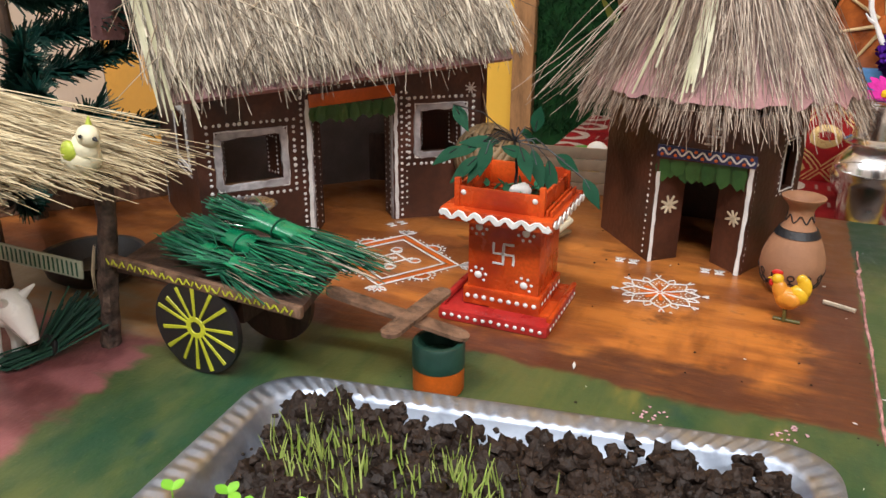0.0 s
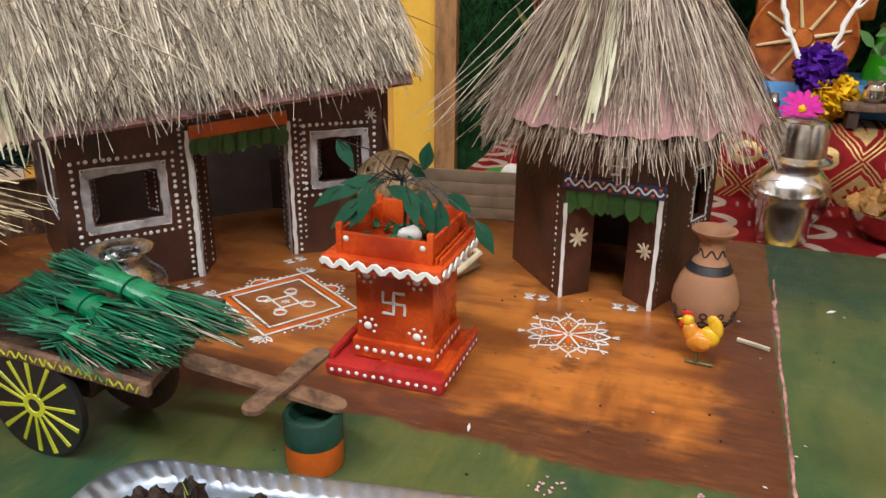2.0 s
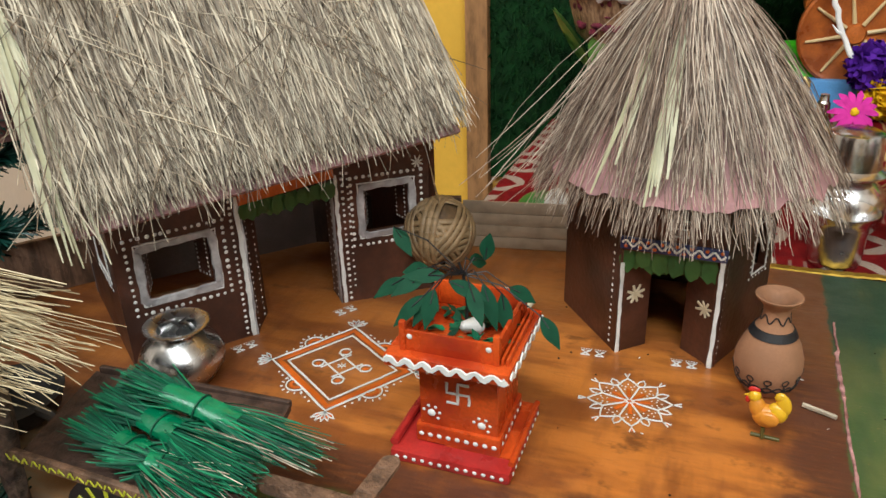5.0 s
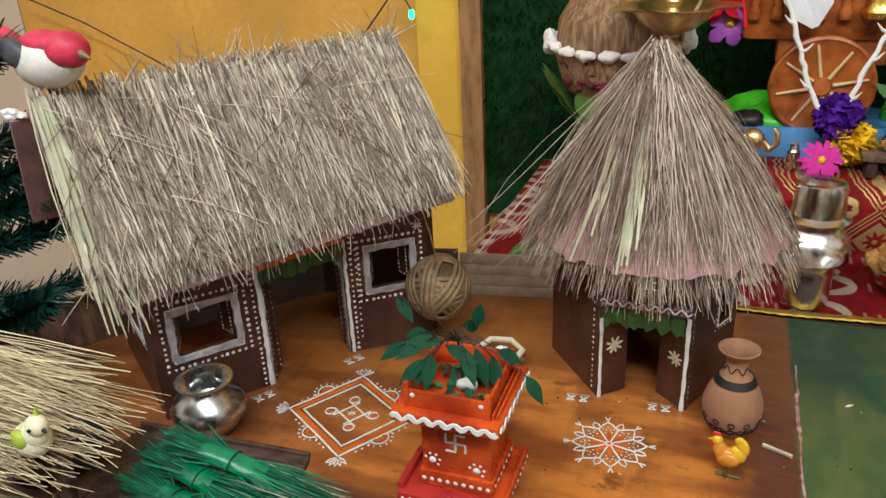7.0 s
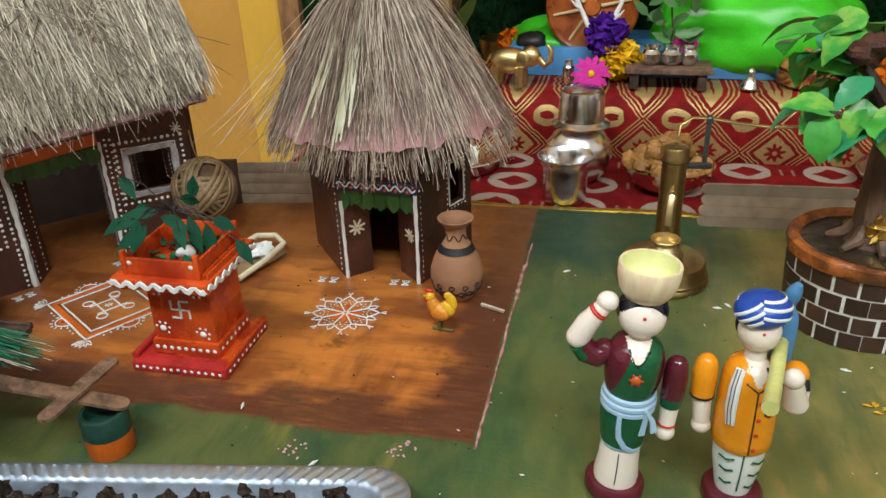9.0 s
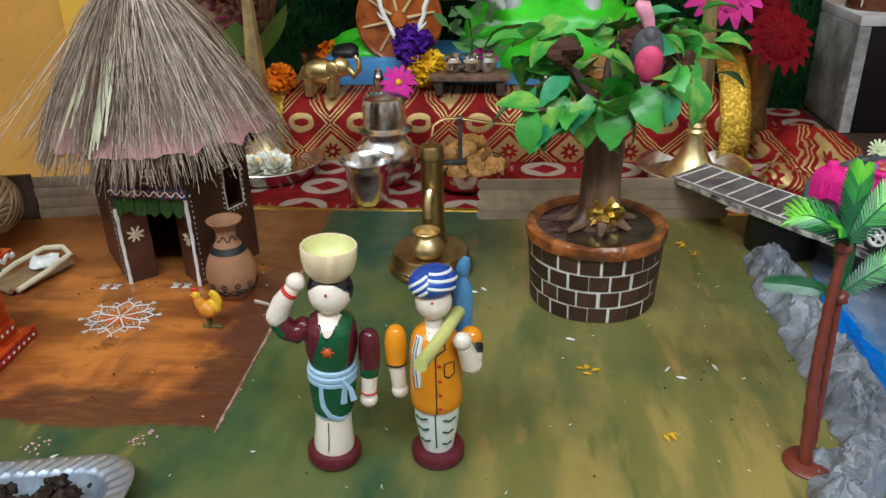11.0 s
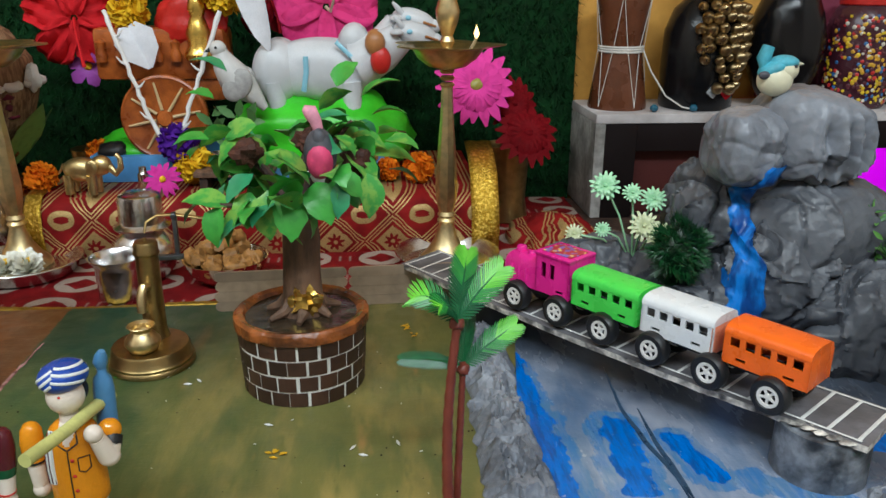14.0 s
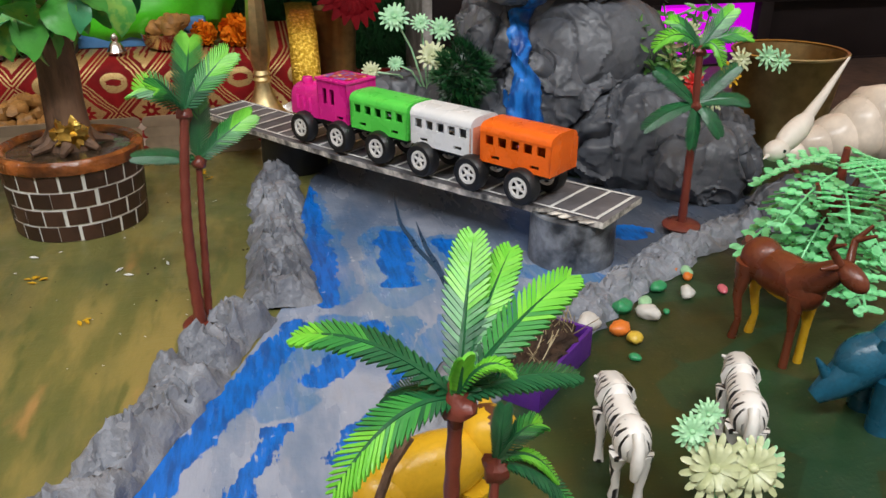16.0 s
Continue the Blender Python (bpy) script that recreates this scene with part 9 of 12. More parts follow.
def palm(label, trunks, base, thick=1.0, roll=15.0, wide=1.0):
    random.seed(int(base[0] * 1000))
    t = thing("toy_palm", label, "toy palm")
    for no, (p0, p1, bend, fronds) in enumerate(trunks):
        p0, p1 = Vector(p0), Vector(p1)
        n = 26
        pts = [p0.lerp(p1, k / n) + Vector(bend) * math.sin(math.pi * k / n) for k in range(n + 1)]
        part("trunk", Geo().tube(pts, [(0.0031 - 0.0009 * k / n) * thick * (0.75 if no else 1.0) * (1.10 if k % 2 else 0.94) for k in range(n + 1)], 10), PALMTRUNK, t, "reddish brown ringed trunk")
        part("crown_knot", Geo().blob(p1, (0.0042, 0.0042, 0.0035), 0, 0.0018, 300, 12, 8), PALMTRUNK, t)
        for dx, dy, dz, arch, w, br in fronds:
            part("frond", frond(p1 + Vector((0, 0, 0.001)), p1 + Vector((dx, dy, dz)), arch, w * wide, br, roll), [FROND, FROND_MID, FROND_TIP], t, "green plastic frond with a bright tip" if br < 0.9 else "dark green plastic frond", smooth=30)
    part("foot", Geo().lathe([(0.0125, 0), (0.0128, 0.001), (0.0110, 0.0026), (0.005, 0.0034), (0, 0.0036)], 24, base, cap=False), PALMTRUNK, t, "round brown foot")
    return t


# each frond: its tip from the crown, its arch, width and where it turns bright
UPPER = ((-0.0225, 0.0080, 0.0110, 0.45, 0.0150, 0.42), (0.0060, 0.0120, 0.0340, 0.05, 0.0140, 0.62), (0.0235, 0.0080, 0.0265, 0.12, 0.0150, 0.40), (-0.0100, -0.0130, 0.0150, 0.35, 0.0120, 0.70), (0.0120, 0.0200, 0.0120, 0.35, 0.0130, 0.60))
LOWER = ((-0.0320, 0.0060, 0.0030, 0.10, 0.0090, 1.40), (0.0030, 0.0130, 0.0300, 0.05, 0.0130, 0.80), (0.0280, 0.0050, 0.0215, 0.06, 0.0130, 0.48))
palm("toy palm with two reddish trunks and green fronds by the river",
     (((0.4625, 0.3900, 0.002), (0.4675, 0.4110, 0.110), (-0.003, 0, 0), UPPER), ((0.4662, 0.3960, 0.002), (0.4708, 0.4120, 0.084), (0.0, 0, 0), LOWER)), (0.4655, 0.3925, 0.0), 1.0, 42.0, 1.35)
UP2 = ((-0.0270, 0.0060, 0.0020, 0.60, 0.0120, 0.25), (0.0225, 0.0060, 0.0230, 0.12, 0.0120, 0.55), (0.0310, -0.0030, 0.0075, 0.30, 0.0120, 0.50), (0.0090, -0.0120, -0.0060, 0.90, 0.0090, 0.15), (-0.0160, 0.0120, 0.0170, 0.25, 0.0110, 0.60))
LO2 = ((-0.0225, 0.0120, 0.0205, 0.10, 0.0115, 1.5), (-0.0320, 0.0010, -0.0130, 0.22, 0.0115, 1.5), (-0.0050, -0.0110, -0.0230, 0.25, 0.0110, 1.5), (0.0275, 0.0040, 0.0225, 0.08, 0.0115, 1.5), (0.0320, -0.0060, 0.0020, 0.20, 0.0110, 1.5), (0.0120, -0.0130, -0.0160, 0.25, 0.0100, 1.5))
palm("toy palm with drooping green fronds standing by the bridge's end",
     (((0.7700, 0.4440, 0.002), (0.7680, 0.4470, 0.121), (0.001, 0, 0), UP2), ((0.7705, 0.4445, 0.06), (0.7690, 0.4455, 0.087), (0, 0, 0), LO2)), (0.7700, 0.4440, 0.006), 0.95, 38.0, 1.25)
UP3 = ((0.0095, 0.0240, 0.0265, 0.06, 0.0145, 0.42), (0.0185, 0.0245, 0.0220, 0.12, 0.0130, 0.35), (0.0290, 0.0140, 0.0190, 0.14, 0.0150, 0.38), (-0.0310, 0.0130, 0.0125, 0.30, 0.0125, 0.66), (-0.0265, -0.0060, -0.0130, 0.42, 0.0150, 0.40), (0.0280, 0.0040, 0.0000, 0.16, 0.0110, 1.4), (0.0110, -0.0040, 0.0080, 0.75, 0.0055, 0.05), (-0.0130, 0.0110, -0.0040, 0.30, 0.0110, 1.2), (0.0005, -0.0030, 0.0125, 0.10, 0.0080, 0.05))
LO3 = ((0.0120, 0.0020, 0.0100, 0.45, 0.0100, 0.60), (0.0150, -0.0050, -0.0035, 0.70, 0.0060, 0.20), (0.0190, -0.0080, -0.0110, 0.40, 0.0100, 0.90), (0.0030, 0.0050, 0.0150, 0.15, 0.0080, 1.2))
palm("toy palm with bright green fronds standing near the meadow's edge",
     (((0.5390, 0.1400, 0.002), (0.5415, 0.1435, 0.1150), (-0.001, 0, 0), UP3), ((0.5420, 0.1430, 0.002), (0.5580, 0.1660, 0.0760), (0.001, 0, 0), LO3)), (0.5390, 0.1400, 0.0), 0.72, 15.0, 0.86)


# ---- mountain ----
def mountain():
    random.seed(61)
    t = thing("model_mountain", "crumpled grey papier-mache mountain with a blue waterfall", "mountain")

    def rock(c, s, seed, style, amp=0.0115, nu=170, nv=110):
        g = Geo()
        c = Vector(c)
        vs = []
        rnd = random.Random(int(seed * 10) + 5)
        planes = [(Vector((rnd.gauss(0, 1), rnd.gauss(0, 1), rnd.gauss(0, 0.8))).normalized(), rnd.uniform(0.88, 1.02)) for _ in range(26)]

        def put(u, v):
            p = Vector((math.sin(v) * math.cos(u), math.sin(v) * math.sin(u), math.cos(v)))
            # folded flat faces
            flat = min(1.06, min(d / max(0.05, n_.dot(p)) for n_, d in planes))
            k = 0.25 + 0.75 * flat if style == "torn" else 0.70 + 0.30 * flat
            if style == "cap":
                # a squarish block with blunt shoulders
                k = (0.45 + 0.55 * flat) * min(1.22, (abs(p.x) ** 3.2 + abs(p.y) ** 3.2 + abs(p.z) ** 3.2) ** (-1 / 3.2)) * 0.94
            q = c + Vector((p.x * s[0], p.y * s[1], p.z * s[2])) * k
            o = Vector((seed, seed * 2, 0))
            # torn paper flaps, each tilted its own way
            sc = Vector((q.x * 40, q.y * 40, q.z * 24)) + o
            near, cells = noise.voronoi(sc)
            w = cells[0]
            lean = Vector((noise.noise(w * 7.1), noise.noise(w * 5.3 + Vector((3, 1, 2))), noise.noise(w * 6.7 + Vector((8, 2, 5)))))
            h = 0.6 * noise.noise(q * 11 + o)
            if style == "cap":
                # smoothed wet paper that hangs in upright pleats towards one side
                pleat = max(0.12, min(1.0, (q.x - 0.730) / 0.025)) * max(0.0, min(1.0, (0.192 - q.z) / 0.02))
                h += 0.10 * lean.dot(sc - w) + 0.75 * pleat * (1 - 3.2 * abs(noise.noise(Vector((q.x * 85, q.y * 85, q.z * 6)) + o)))
            elif style == "dome":
                h += 0.10 * lean.dot(sc - w) + 0.12 * noise.noise(q * 45 + o)
            else:
                h += 0.26 * lean.dot(sc - w) + 0.18 * (1 - 3.2 * abs(noise.noise(Vector((q.x * 60, q.y * 60, q.z * 12)) + o)))
            # sheets of wet paper laid over one another: level areas with lifted, ragged rims
            for fr, am in ((13, 0.42), (29, 0.20)):
                lay = 2.4 * noise.noise(Vector((q.x, q.y, q.z * 0.7)) * fr + o) + 0.16 * noise.noise(q * fr * 6 + o)
                st = lay - math.floor(lay)
                h += {"cap": 0.26, "dome": 0.75, "torn": 1.30}[style] * am * (math.floor(lay) * 0.55 + (0.55 + 0.40 * (1 - (1 - st) / 0.14) if st > 0.86 else 0.55 * max(0.0, st - 0.5) / 0.5 * 0.4))
            h -= (0.80 if style == "torn" else 0.25 if style == "dome" else 0.10) * max(0.0, 1 - abs(noise.noise(q * 12 + o)) / 0.040)
            h += 0.05 * noise.noise(q * 200)
            q = q + p * amp * h
            q.z = max(q.z, 0.0)
            return tuple(q)

        vs.append(put(0, 0))
        for k in range(1, nv):
            vs += [put(2 * math.pi * i / nu, math.pi * k / nv) for i in range(nu)]
        vs.append(put(0, math.pi))
        fs = [(0, 1 + i, 1 + (i + 1) % nu) for i in range(nu)]
        for k in range(nv - 2):
            a = 1 + k * nu
            fs += [(a + i, a + nu + i, a + nu + (i + 1) % nu, a + (i + 1) % nu) for i in range(nu)]
        a, e = 1 + (nv - 2) * nu, len(vs) - 1
        fs += [(e, a + (i + 1) % nu, a + i) for i in range(nu)]
        return g.add(vs, fs)

    rocks = Geo()
    for k, (c, s) in enumerate((((0.6985, 0.6000, 0.1600), (0.027, 0.036, 0.030)), ((0.7490, 0.6050, 0.1660), (0.041, 0.044, 0.036)), ((0.6960, 0.6350, 0.0980), (0.037, 0.046, 0.044)), ((0.7620, 0.6050, 0.0900), (0.062, 0.056, 0.052)), ((0.7050, 0.6250, 0.0300), (0.070, 0.062, 0.045)), ((0.7820, 0.5750, 0.0320), (0.062, 0.060, 0.050)), ((0.6120, 0.6700, 0.0180), (0.056, 0.040, 0.050)), ((0.8250, 0.5150, 0.0160), (0.036, 0.034, 0.034)), ((0.8600, 0.4520, 0.0080), (0.034, 0.024, 0.024)), ((0.8600, 0.5900, 0.0200), (0.050, 0.040, 0.040)), ((0.7300, 0.6300, 0.1350), (0.045, 0.040, 0.040)), ((0.7400, 0.5850, 0.0620), (0.050, 0.044, 0.046)))):
        g = rock(c, s, k * 3.7, "cap" if k < 2 else "dome" if k in (3, 10) else "torn")
        rocks.v += g.v
        rocks.f += [tuple(i + len(rocks.v) - len(g.v) for i in q) for q in g.f]
        part("rock", g, CLAY_LIT if k < 2 else CLAY, t, "grey boulder with hanging folds, coloured as lit" if k < 2 else "crumpled grey rock", smooth=50)
    FALL = Nodes("waterfall_paint")
    v_ = FALL.stretch((1, 1, 0.3))
    FALL.bump(FALL.noise(160, 3, v_), 0.002, 0.8)
    fm = FALL.done(FALL.mix(FALL.step(FALL.noise(110, 4, v_), 0.38, 0.62), (0.008, 0.060, 0.26), (0.020, 0.20, 0.66)), 0.3)
    # the fall clings to the rock: each point is laid on the first surface behind it
    tree_ = BVHTree.FromPolygons(rocks.v, rocks.f)
    path = ((0.7060, 0.152, 0.0070), (0.7010, 0.144, 0.0080), (0.6950, 0.128, 0.0085), (0.6900, 0.115, 0.0095), (0.6870, 0.103, 0.0075), (0.6860, 0.094, 0.0025), (0.6875, 0.086, 0.0060), (0.6860, 0.070, 0.0120), (0.6860, 0.040, 0.0130), (0.6880, 0.004, 0.0130))
    cols, rows = 9, 60
    flat_, depth = [], np.zeros((rows + 1, cols))
    for i in range(rows + 1):
        z = 0.150 - 0.147 * i / rows
        x = 0.010 + float(np.interp(-z, [-q[1] for q in path], [q[0] for q in path]))
        w = float(np.interp(-z, [-q[1] for q in path], [q[2] for q in path]))
        for j in range(cols):
            u = -1 + 2 * j / (cols - 1)
            px_ = x + u * w * (1 + 0.35 * noise.noise(Vector((z * 140, u, 3)))) + 0.002 * noise.noise(Vector((z * 70, 0, 0)))
            hit = tree_.ray_cast(Vector((px_, 0.35, z)), Vector((0, 1, 0)))
            depth[i, j] = hit[0].y if hit[0] is not None else 0.56
            flat_.append((px_, z, u))
    for _ in range(2):
        pad = np.pad(depth, 1, mode="edge")
        near = np.minimum.reduce([pad[a_:a_ + rows + 1, b_:b_ + cols] for a_ in range(3) for b_ in range(3)])
        depth = 0.5 * depth + 0.5 * near
    vs = [(px_, depth[k // cols, k % cols] - (0.0030 if abs(u) < 0.95 else -0.0020) - 0.0012 * noise.noise(Vector((px_ * 300, 0, z * 60))), z) for k, (px_, z, u) in enumerate(flat_)]
    g = Geo().add(vs, [(i * cols + j, (i + 1) * cols + j, (i + 1) * cols + j + 1, i * cols + j + 1) for i in range(rows) for j in range(cols - 1)])
    part("waterfall", g, fm, t, "bright blue painted waterfall", smooth=60)


mountain()
TEAL = paint("teal_feather", (0.095, 0.40, 0.50), 0.55, 0.25, 140)
toy("bird_ornament", "cream and turquoise bird perched on the mountain", "bird ornament",
    [((0, 0, 0.0145), (0.0150, 0.0125, 0.0138), 0), ((0.0070, 0, 0.0225), (0.0120, 0.0105, 0.0100), 0), ((0.0060, 0, 0.0285), (0.0125, 0.0098, 0.0065), 1), ((-0.0030, 0, 0.0240), (0.0130, 0.0105, 0.0070), 1, ry(-25)), ((-0.013, -0.0070, 0.0190), (0.0050, 0.0030, 0.0034), 2)],
    [IVORY, TEAL, GREYP, YELLOWP], (0.7160, 0.6000, 0.1945), 0,
    [([(0.017, 0, 0.0275), (0.0235, 0, 0.0275)], [0.0026, 0.0004], 0), ([(-0.010, 0.002, 0.024), (-0.011, 0.002, 0.032), (-0.008, 0.002, 0.042)], [0.0035, 0.0060, 0.0050], 1), ([(0.0120, -0.0085, 0.0265), (0.0122, -0.0096, 0.0265)], 0.0014, 2), ([(0.002, -0.003, 0.002), (0.003, -0.003, -0.006)], 0.0008, 2), ([(0.002, 0.003, 0.002), (0.003, 0.003, -0.006)], 0.0008, 2)], scale=0.86)


def daisy(g, c, r, nrm, n=15, m=0):
    c, nrm = Vector(c), Vector(nrm).normalized()
    u = nrm.orthogonal().normalized()
    w = nrm.cross(u)
    for row, (k0, lift) in enumerate(((1.0, 0.05), (0.72, 0.24))):
        for k in range(n):
            a = 2 * math.pi * (k + 0.5 * row) / n + random.uniform(-0.06, 0.06)
            d = u * math.cos(a) + w * math.sin(a)
            q = r * k0 * random.uniform(0.92, 1.05)
            b = lift + random.uniform(-0.04, 0.06)
            g.blade([c, c + d * q * 0.45 + nrm * r * b * 0.8, c + d * q * 0.80 + nrm * r * b, c + d * q * 0.95 + nrm * r * b * 0.7, c + d * q + nrm * r * b * 0.4], [r * 0.08, r * 0.17, r * 0.20, r * 0.14, r * 0.03], nrm, m, 0.25, 0.0003)
    g.blob(c + nrm * r * 0.12, (r * 0.16, r * 0.16, r * 0.12), m, r * 0.03, 4 / r, 10, 7)


MINT = leaf_mat("mint_plastic", (0.30, 0.62, 0.34), (0.42, 0.72, 0.42))
PALEFL = leaf_mat("pale_flower_plastic", (0.50, 0.55, 0.29), (0.60, 0.64, 0.40))


def plastic_flowers(label, heads, base, stem_mat=None):
    t = thing("plastic_flowers", label, "plastic plant")
    for x, y, z, r, pale in heads:
        b = Vector(base)
        p = Vector((x, y, z))
        part("stem", Geo().tube([b, b.lerp(p, 0.5) + Vector((0, 0, 0.008)), p], 0.0009, 6), MINT, t)
        g = Geo()
        daisy(g, p, r, (-0.15, -0.8, 0.55))
        part("flower_head", g, PALEFL if pale else MINT, t, "pale plastic flower head" if pale else "mint green plastic flower head", smooth=50)
    return t


plastic_flowers("mint and pale plastic flowers on thin stems by the mountain", ((0.6137, 0.6537, 0.1162, 0.0130, False), (0.6330, 0.6420, 0.1130, 0.0085, False), (0.6500, 0.6400, 0.1080, 0.0110, False), (0.6390, 0.6250, 0.0900, 0.0130, True), (0.6500, 0.6180, 0.0840, 0.0125, True), (0.6130, 0.6500, 0.0800, 0.0070, False), (0.5950, 0.6700, 0.0700, 0.0090, True)), (0.640, 0.650, 0.050))
random.seed(67)
t_ = thing("dark_bush", "fluffy dark green artificial bush on the mountain's side", "bush", (0.6560, 0.5930, 0.0800))
g = Geo()
for i in range(2600):
    d = Vector((random.gauss(0, 1), random.gauss(0, 1), random.gauss(0, 1))).normalized()
    p = Vector((d.x * 0.019, d.y * 0.014, d.z * 0.024)) * (random.uniform(0.85, 1.05) + 0.16 * math.sin(d.z * 9 + d.x * 5))
    s = d.orthogonal().normalized() * 0.0008
    q = p + (d + Vector((random.gauss(0, 0.5), random.gauss(0, 0.5), random.gauss(0, 0.5)))) * 0.0045
    g.add([p - s, p + s, q], [(0, 1, 2)])
part("foliage", g, leaf_mat("bush_green", (0.004, 0.040, 0.010), (0.012, 0.085, 0.020)), t_, kind="stuff", smooth=0)
part("core", Geo().blob((0, 0, 0), (0.014, 0.012, 0.019), 0, 0.004, 120), leaf_mat("bush_core", (0.003, 0.02, 0.006), (0.004, 0.03, 0.01)), t_)

# leafy plastic plant to the right of the mountain
t_ = thing("plastic_shrub", "mixed green plastic shrub with pale flowers by the mountain", "plastic plant", (0.8250, 0.5600, 0.0350))
SHRUB = leaf_mat("shrub_green", (0.030, 0.13, 0.028), (0.13, 0.32, 0.06))
SHRUB_PALE = leaf_mat("shrub_variegated", (0.20, 0.34, 0.10), (0.42, 0.50, 0.20), (0.60, 0.30, 0.26))
random.seed(71)
for k in range(21):
    a = random.uniform(0, 6.28)
    e = Vector((-0.012 + random.uniform(0.014, 0.036) * math.cos(a), 0.026 * math.sin(a), random.uniform(0.040, 0.100)))
    g = Geo().tube([(0, 0, 0), e * 0.5 + Vector((0, 0, 0.01)), e], 0.0007, 5)
    for i in range(24):
        p = e * random.uniform(0.40, 1.0) + Vector((0, 0, 0.005))
        d = Vector((random.gauss(0, 1), random.gauss(0, 1), random.gauss(0.4, 0.7))).normalized() * random.uniform(0.55, 0.95)
        g.blade([p, p + d * 0.004, p + d * 0.008, p + d * 0.012], [0.0008, 0.0034, 0.0028, 0.0004], (random.gauss(0, 1), -1, 0.6), 0, 0.25, 0.0002)
    part("spray", g, SHRUB_PALE if k % 4 == 0 else SHRUB, t_, smooth=60)
for x_, y_, z_, mt in ((-0.010, -0.030, 0.045, REDP), (0.020, -0.030, 0.050, YELLOWP), (0.012, -0.025, 0.030, PALEFL), (0.028, -0.028, 0.060, PALEFL), (-0.014, -0.022, 0.082, PALEFL), (0.048, -0.030, 0.062, MINT), (0.060, -0.030, 0.058, MINT)):
    g = Geo()
    daisy(g, (x_, y_, z_), 0.010, (0, -1, 0.3), 9)
    part("flower_head", g, mt, t_, smooth=50)
part("curl", Geo().tube([(-0.020 + (0.012 - 0.0010 * k) * math.cos(k * 0.7), -0.022, 0.085 + (0.012 - 0.0010 * k) * math.sin(k * 0.7)) for k in range(12)], 0.0010, 6), SHRUB, t_)

# ---- animals on the meadow ----
ZEB = zebra_mat()


def zebra(at, rz):
    legs = [([(sx, sy, 0.024), (sx + k, sy * 1.05, 0.014), (sx + k * 0.4, sy, 0.0070), (sx + k, sy, 0.0)], [0.0042, 0.0022, 0.0016, 0.0022], 0) for sx, sy, k in ((-0.015, -0.0040, -0.0010), (-0.014, 0.0042, 0.0030), (0.013, -0.0038, 0.0025), (0.011, 0.0048, -0.0015))]
    toy("zebra_figurine", "black and white striped plastic zebra on the meadow", "figurine",
        [((0, 0, 0.0275), (0.0185, 0.0064, 0.0085), 0), ((-0.0125, 0, 0.0285), (0.0088, 0.0072, 0.0092), 0), ((0.011, 0, 0.0285), (0.0085, 0.0062, 0.0092), 0), ((0.0285, 0, 0.0200), (0.0085, 0.0036, 0.0044), 0, ry(62))],
        [ZEB, BLACK_INK, WHITE_PLASTIC], at, rz,
        legs + [([(0.010, 0, 0.0300), (0.0190, 0, 0.0310), (0.0270, 0, 0.0265)], [0.0080, 0.0056, 0.0044], 0), ([(-0.0185, 0, 0.0350), (-0.0225, 0.0003, 0.0325), (-0.0235, 0.0006, 0.0255), (-0.0225, 0.0008, 0.0180)], [0.0022, 0.0021, 0.0026, 0.0016], 2),
                ([(0.0250, -0.003, 0.0290), (0.0235, -0.0056, 0.0315)], [0.0016, 0.0006], 2), ([(0.0250, 0.003, 0.0290), (0.0235, 0.0056, 0.0315)], [0.0016, 0.0006], 2)], names=("leg", "leg", "leg", "leg", "", "tail", "ear", "ear"), bits=(("head", (3,)),))


zebra((0.6295, 0.2345, 0), 80)
zebra((0.6825, 0.2370, 0), 66)
DEER = paint("deer_brown_plastic", (0.155, 0.038, 0.016), 0.28, 0.3)
toy("deer_figurine", "glossy brown plastic deer with antlers on the meadow", "figurine",
    [((0, 0, 0.0432), (0.0220, 0.0092, 0.0114), 0), ((-0.0135, 0, 0.0455), (0.0110, 0.0095, 0.0118), 0, ry(20)), ((0.0120, 0, 0.0420), (0.0110, 0.0088, 0.0115), 0), ((0.002, 0, 0.0365), (0.0140, 0.0062, 0.0056), 1), ((0.0335, 0, 0.0575), (0.0095, 0.0048, 0.0052), 0, ry(25))],
    [DEER, YELLOWP], (0.7420, 0.3020, 0), -76,
    [([(-0.017, s * 0.0055, 0.044), (-0.0195, s * 0.006, 0.024), (-0.0165, s * 0.006, 0.012), (-0.0185, s * 0.006, 0.0)], [0.0060, 0.0025, 0.0017, 0.0024], 0 if s < 0 else 1) for s in (-1, 1)]
    + [([(0.013, s * 0.005, 0.040), (0.014, s * 0.005, 0.020), (0.0135, s * 0.005, 0.0)], [0.0046, 0.0020, 0.0022], 1 if s > 0 else 0) for s in (-1, 1)]
    + [([(0.010, 0, 0.0440), (0.020, 0, 0.0510), (0.0285, 0, 0.0590)], [0.0100, 0.0072, 0.0052], 0)]
    + [([(0.029, s * 0.003, 0.062), (0.026, s * 0.008, 0.070), (0.030, s * 0.012, 0.078)], [0.0020, 0.0016, 0.0008], 0) for s in (-1, 1)]
    + [([(0.026, s * 0.008, 0.070), (0.034, s * 0.010, 0.075)], [0.0015, 0.0007], 0) for s in (-1, 1)] + [([(0.028, s * 0.004, 0.061), (0.026, s * 0.011, 0.060)], [0.0022, 0.0008], 0) for s in (-1, 1)] + [([(-0.023, 0, 0.052), (-0.0265, 0, 0.049)], [0.003, 0.0012], 0)],
    names=("leg", "leg", "leg", "leg", "", "antler", "antler", "antler_tine", "antler_tine", "ear", "ear", "tail"), bits=(("head", (4,)), ("belly", (3,))))
BLUEGREEN = paint("blue_green_plastic", (0.012, 0.10, 0.17), 0.28, 0.4, 60)
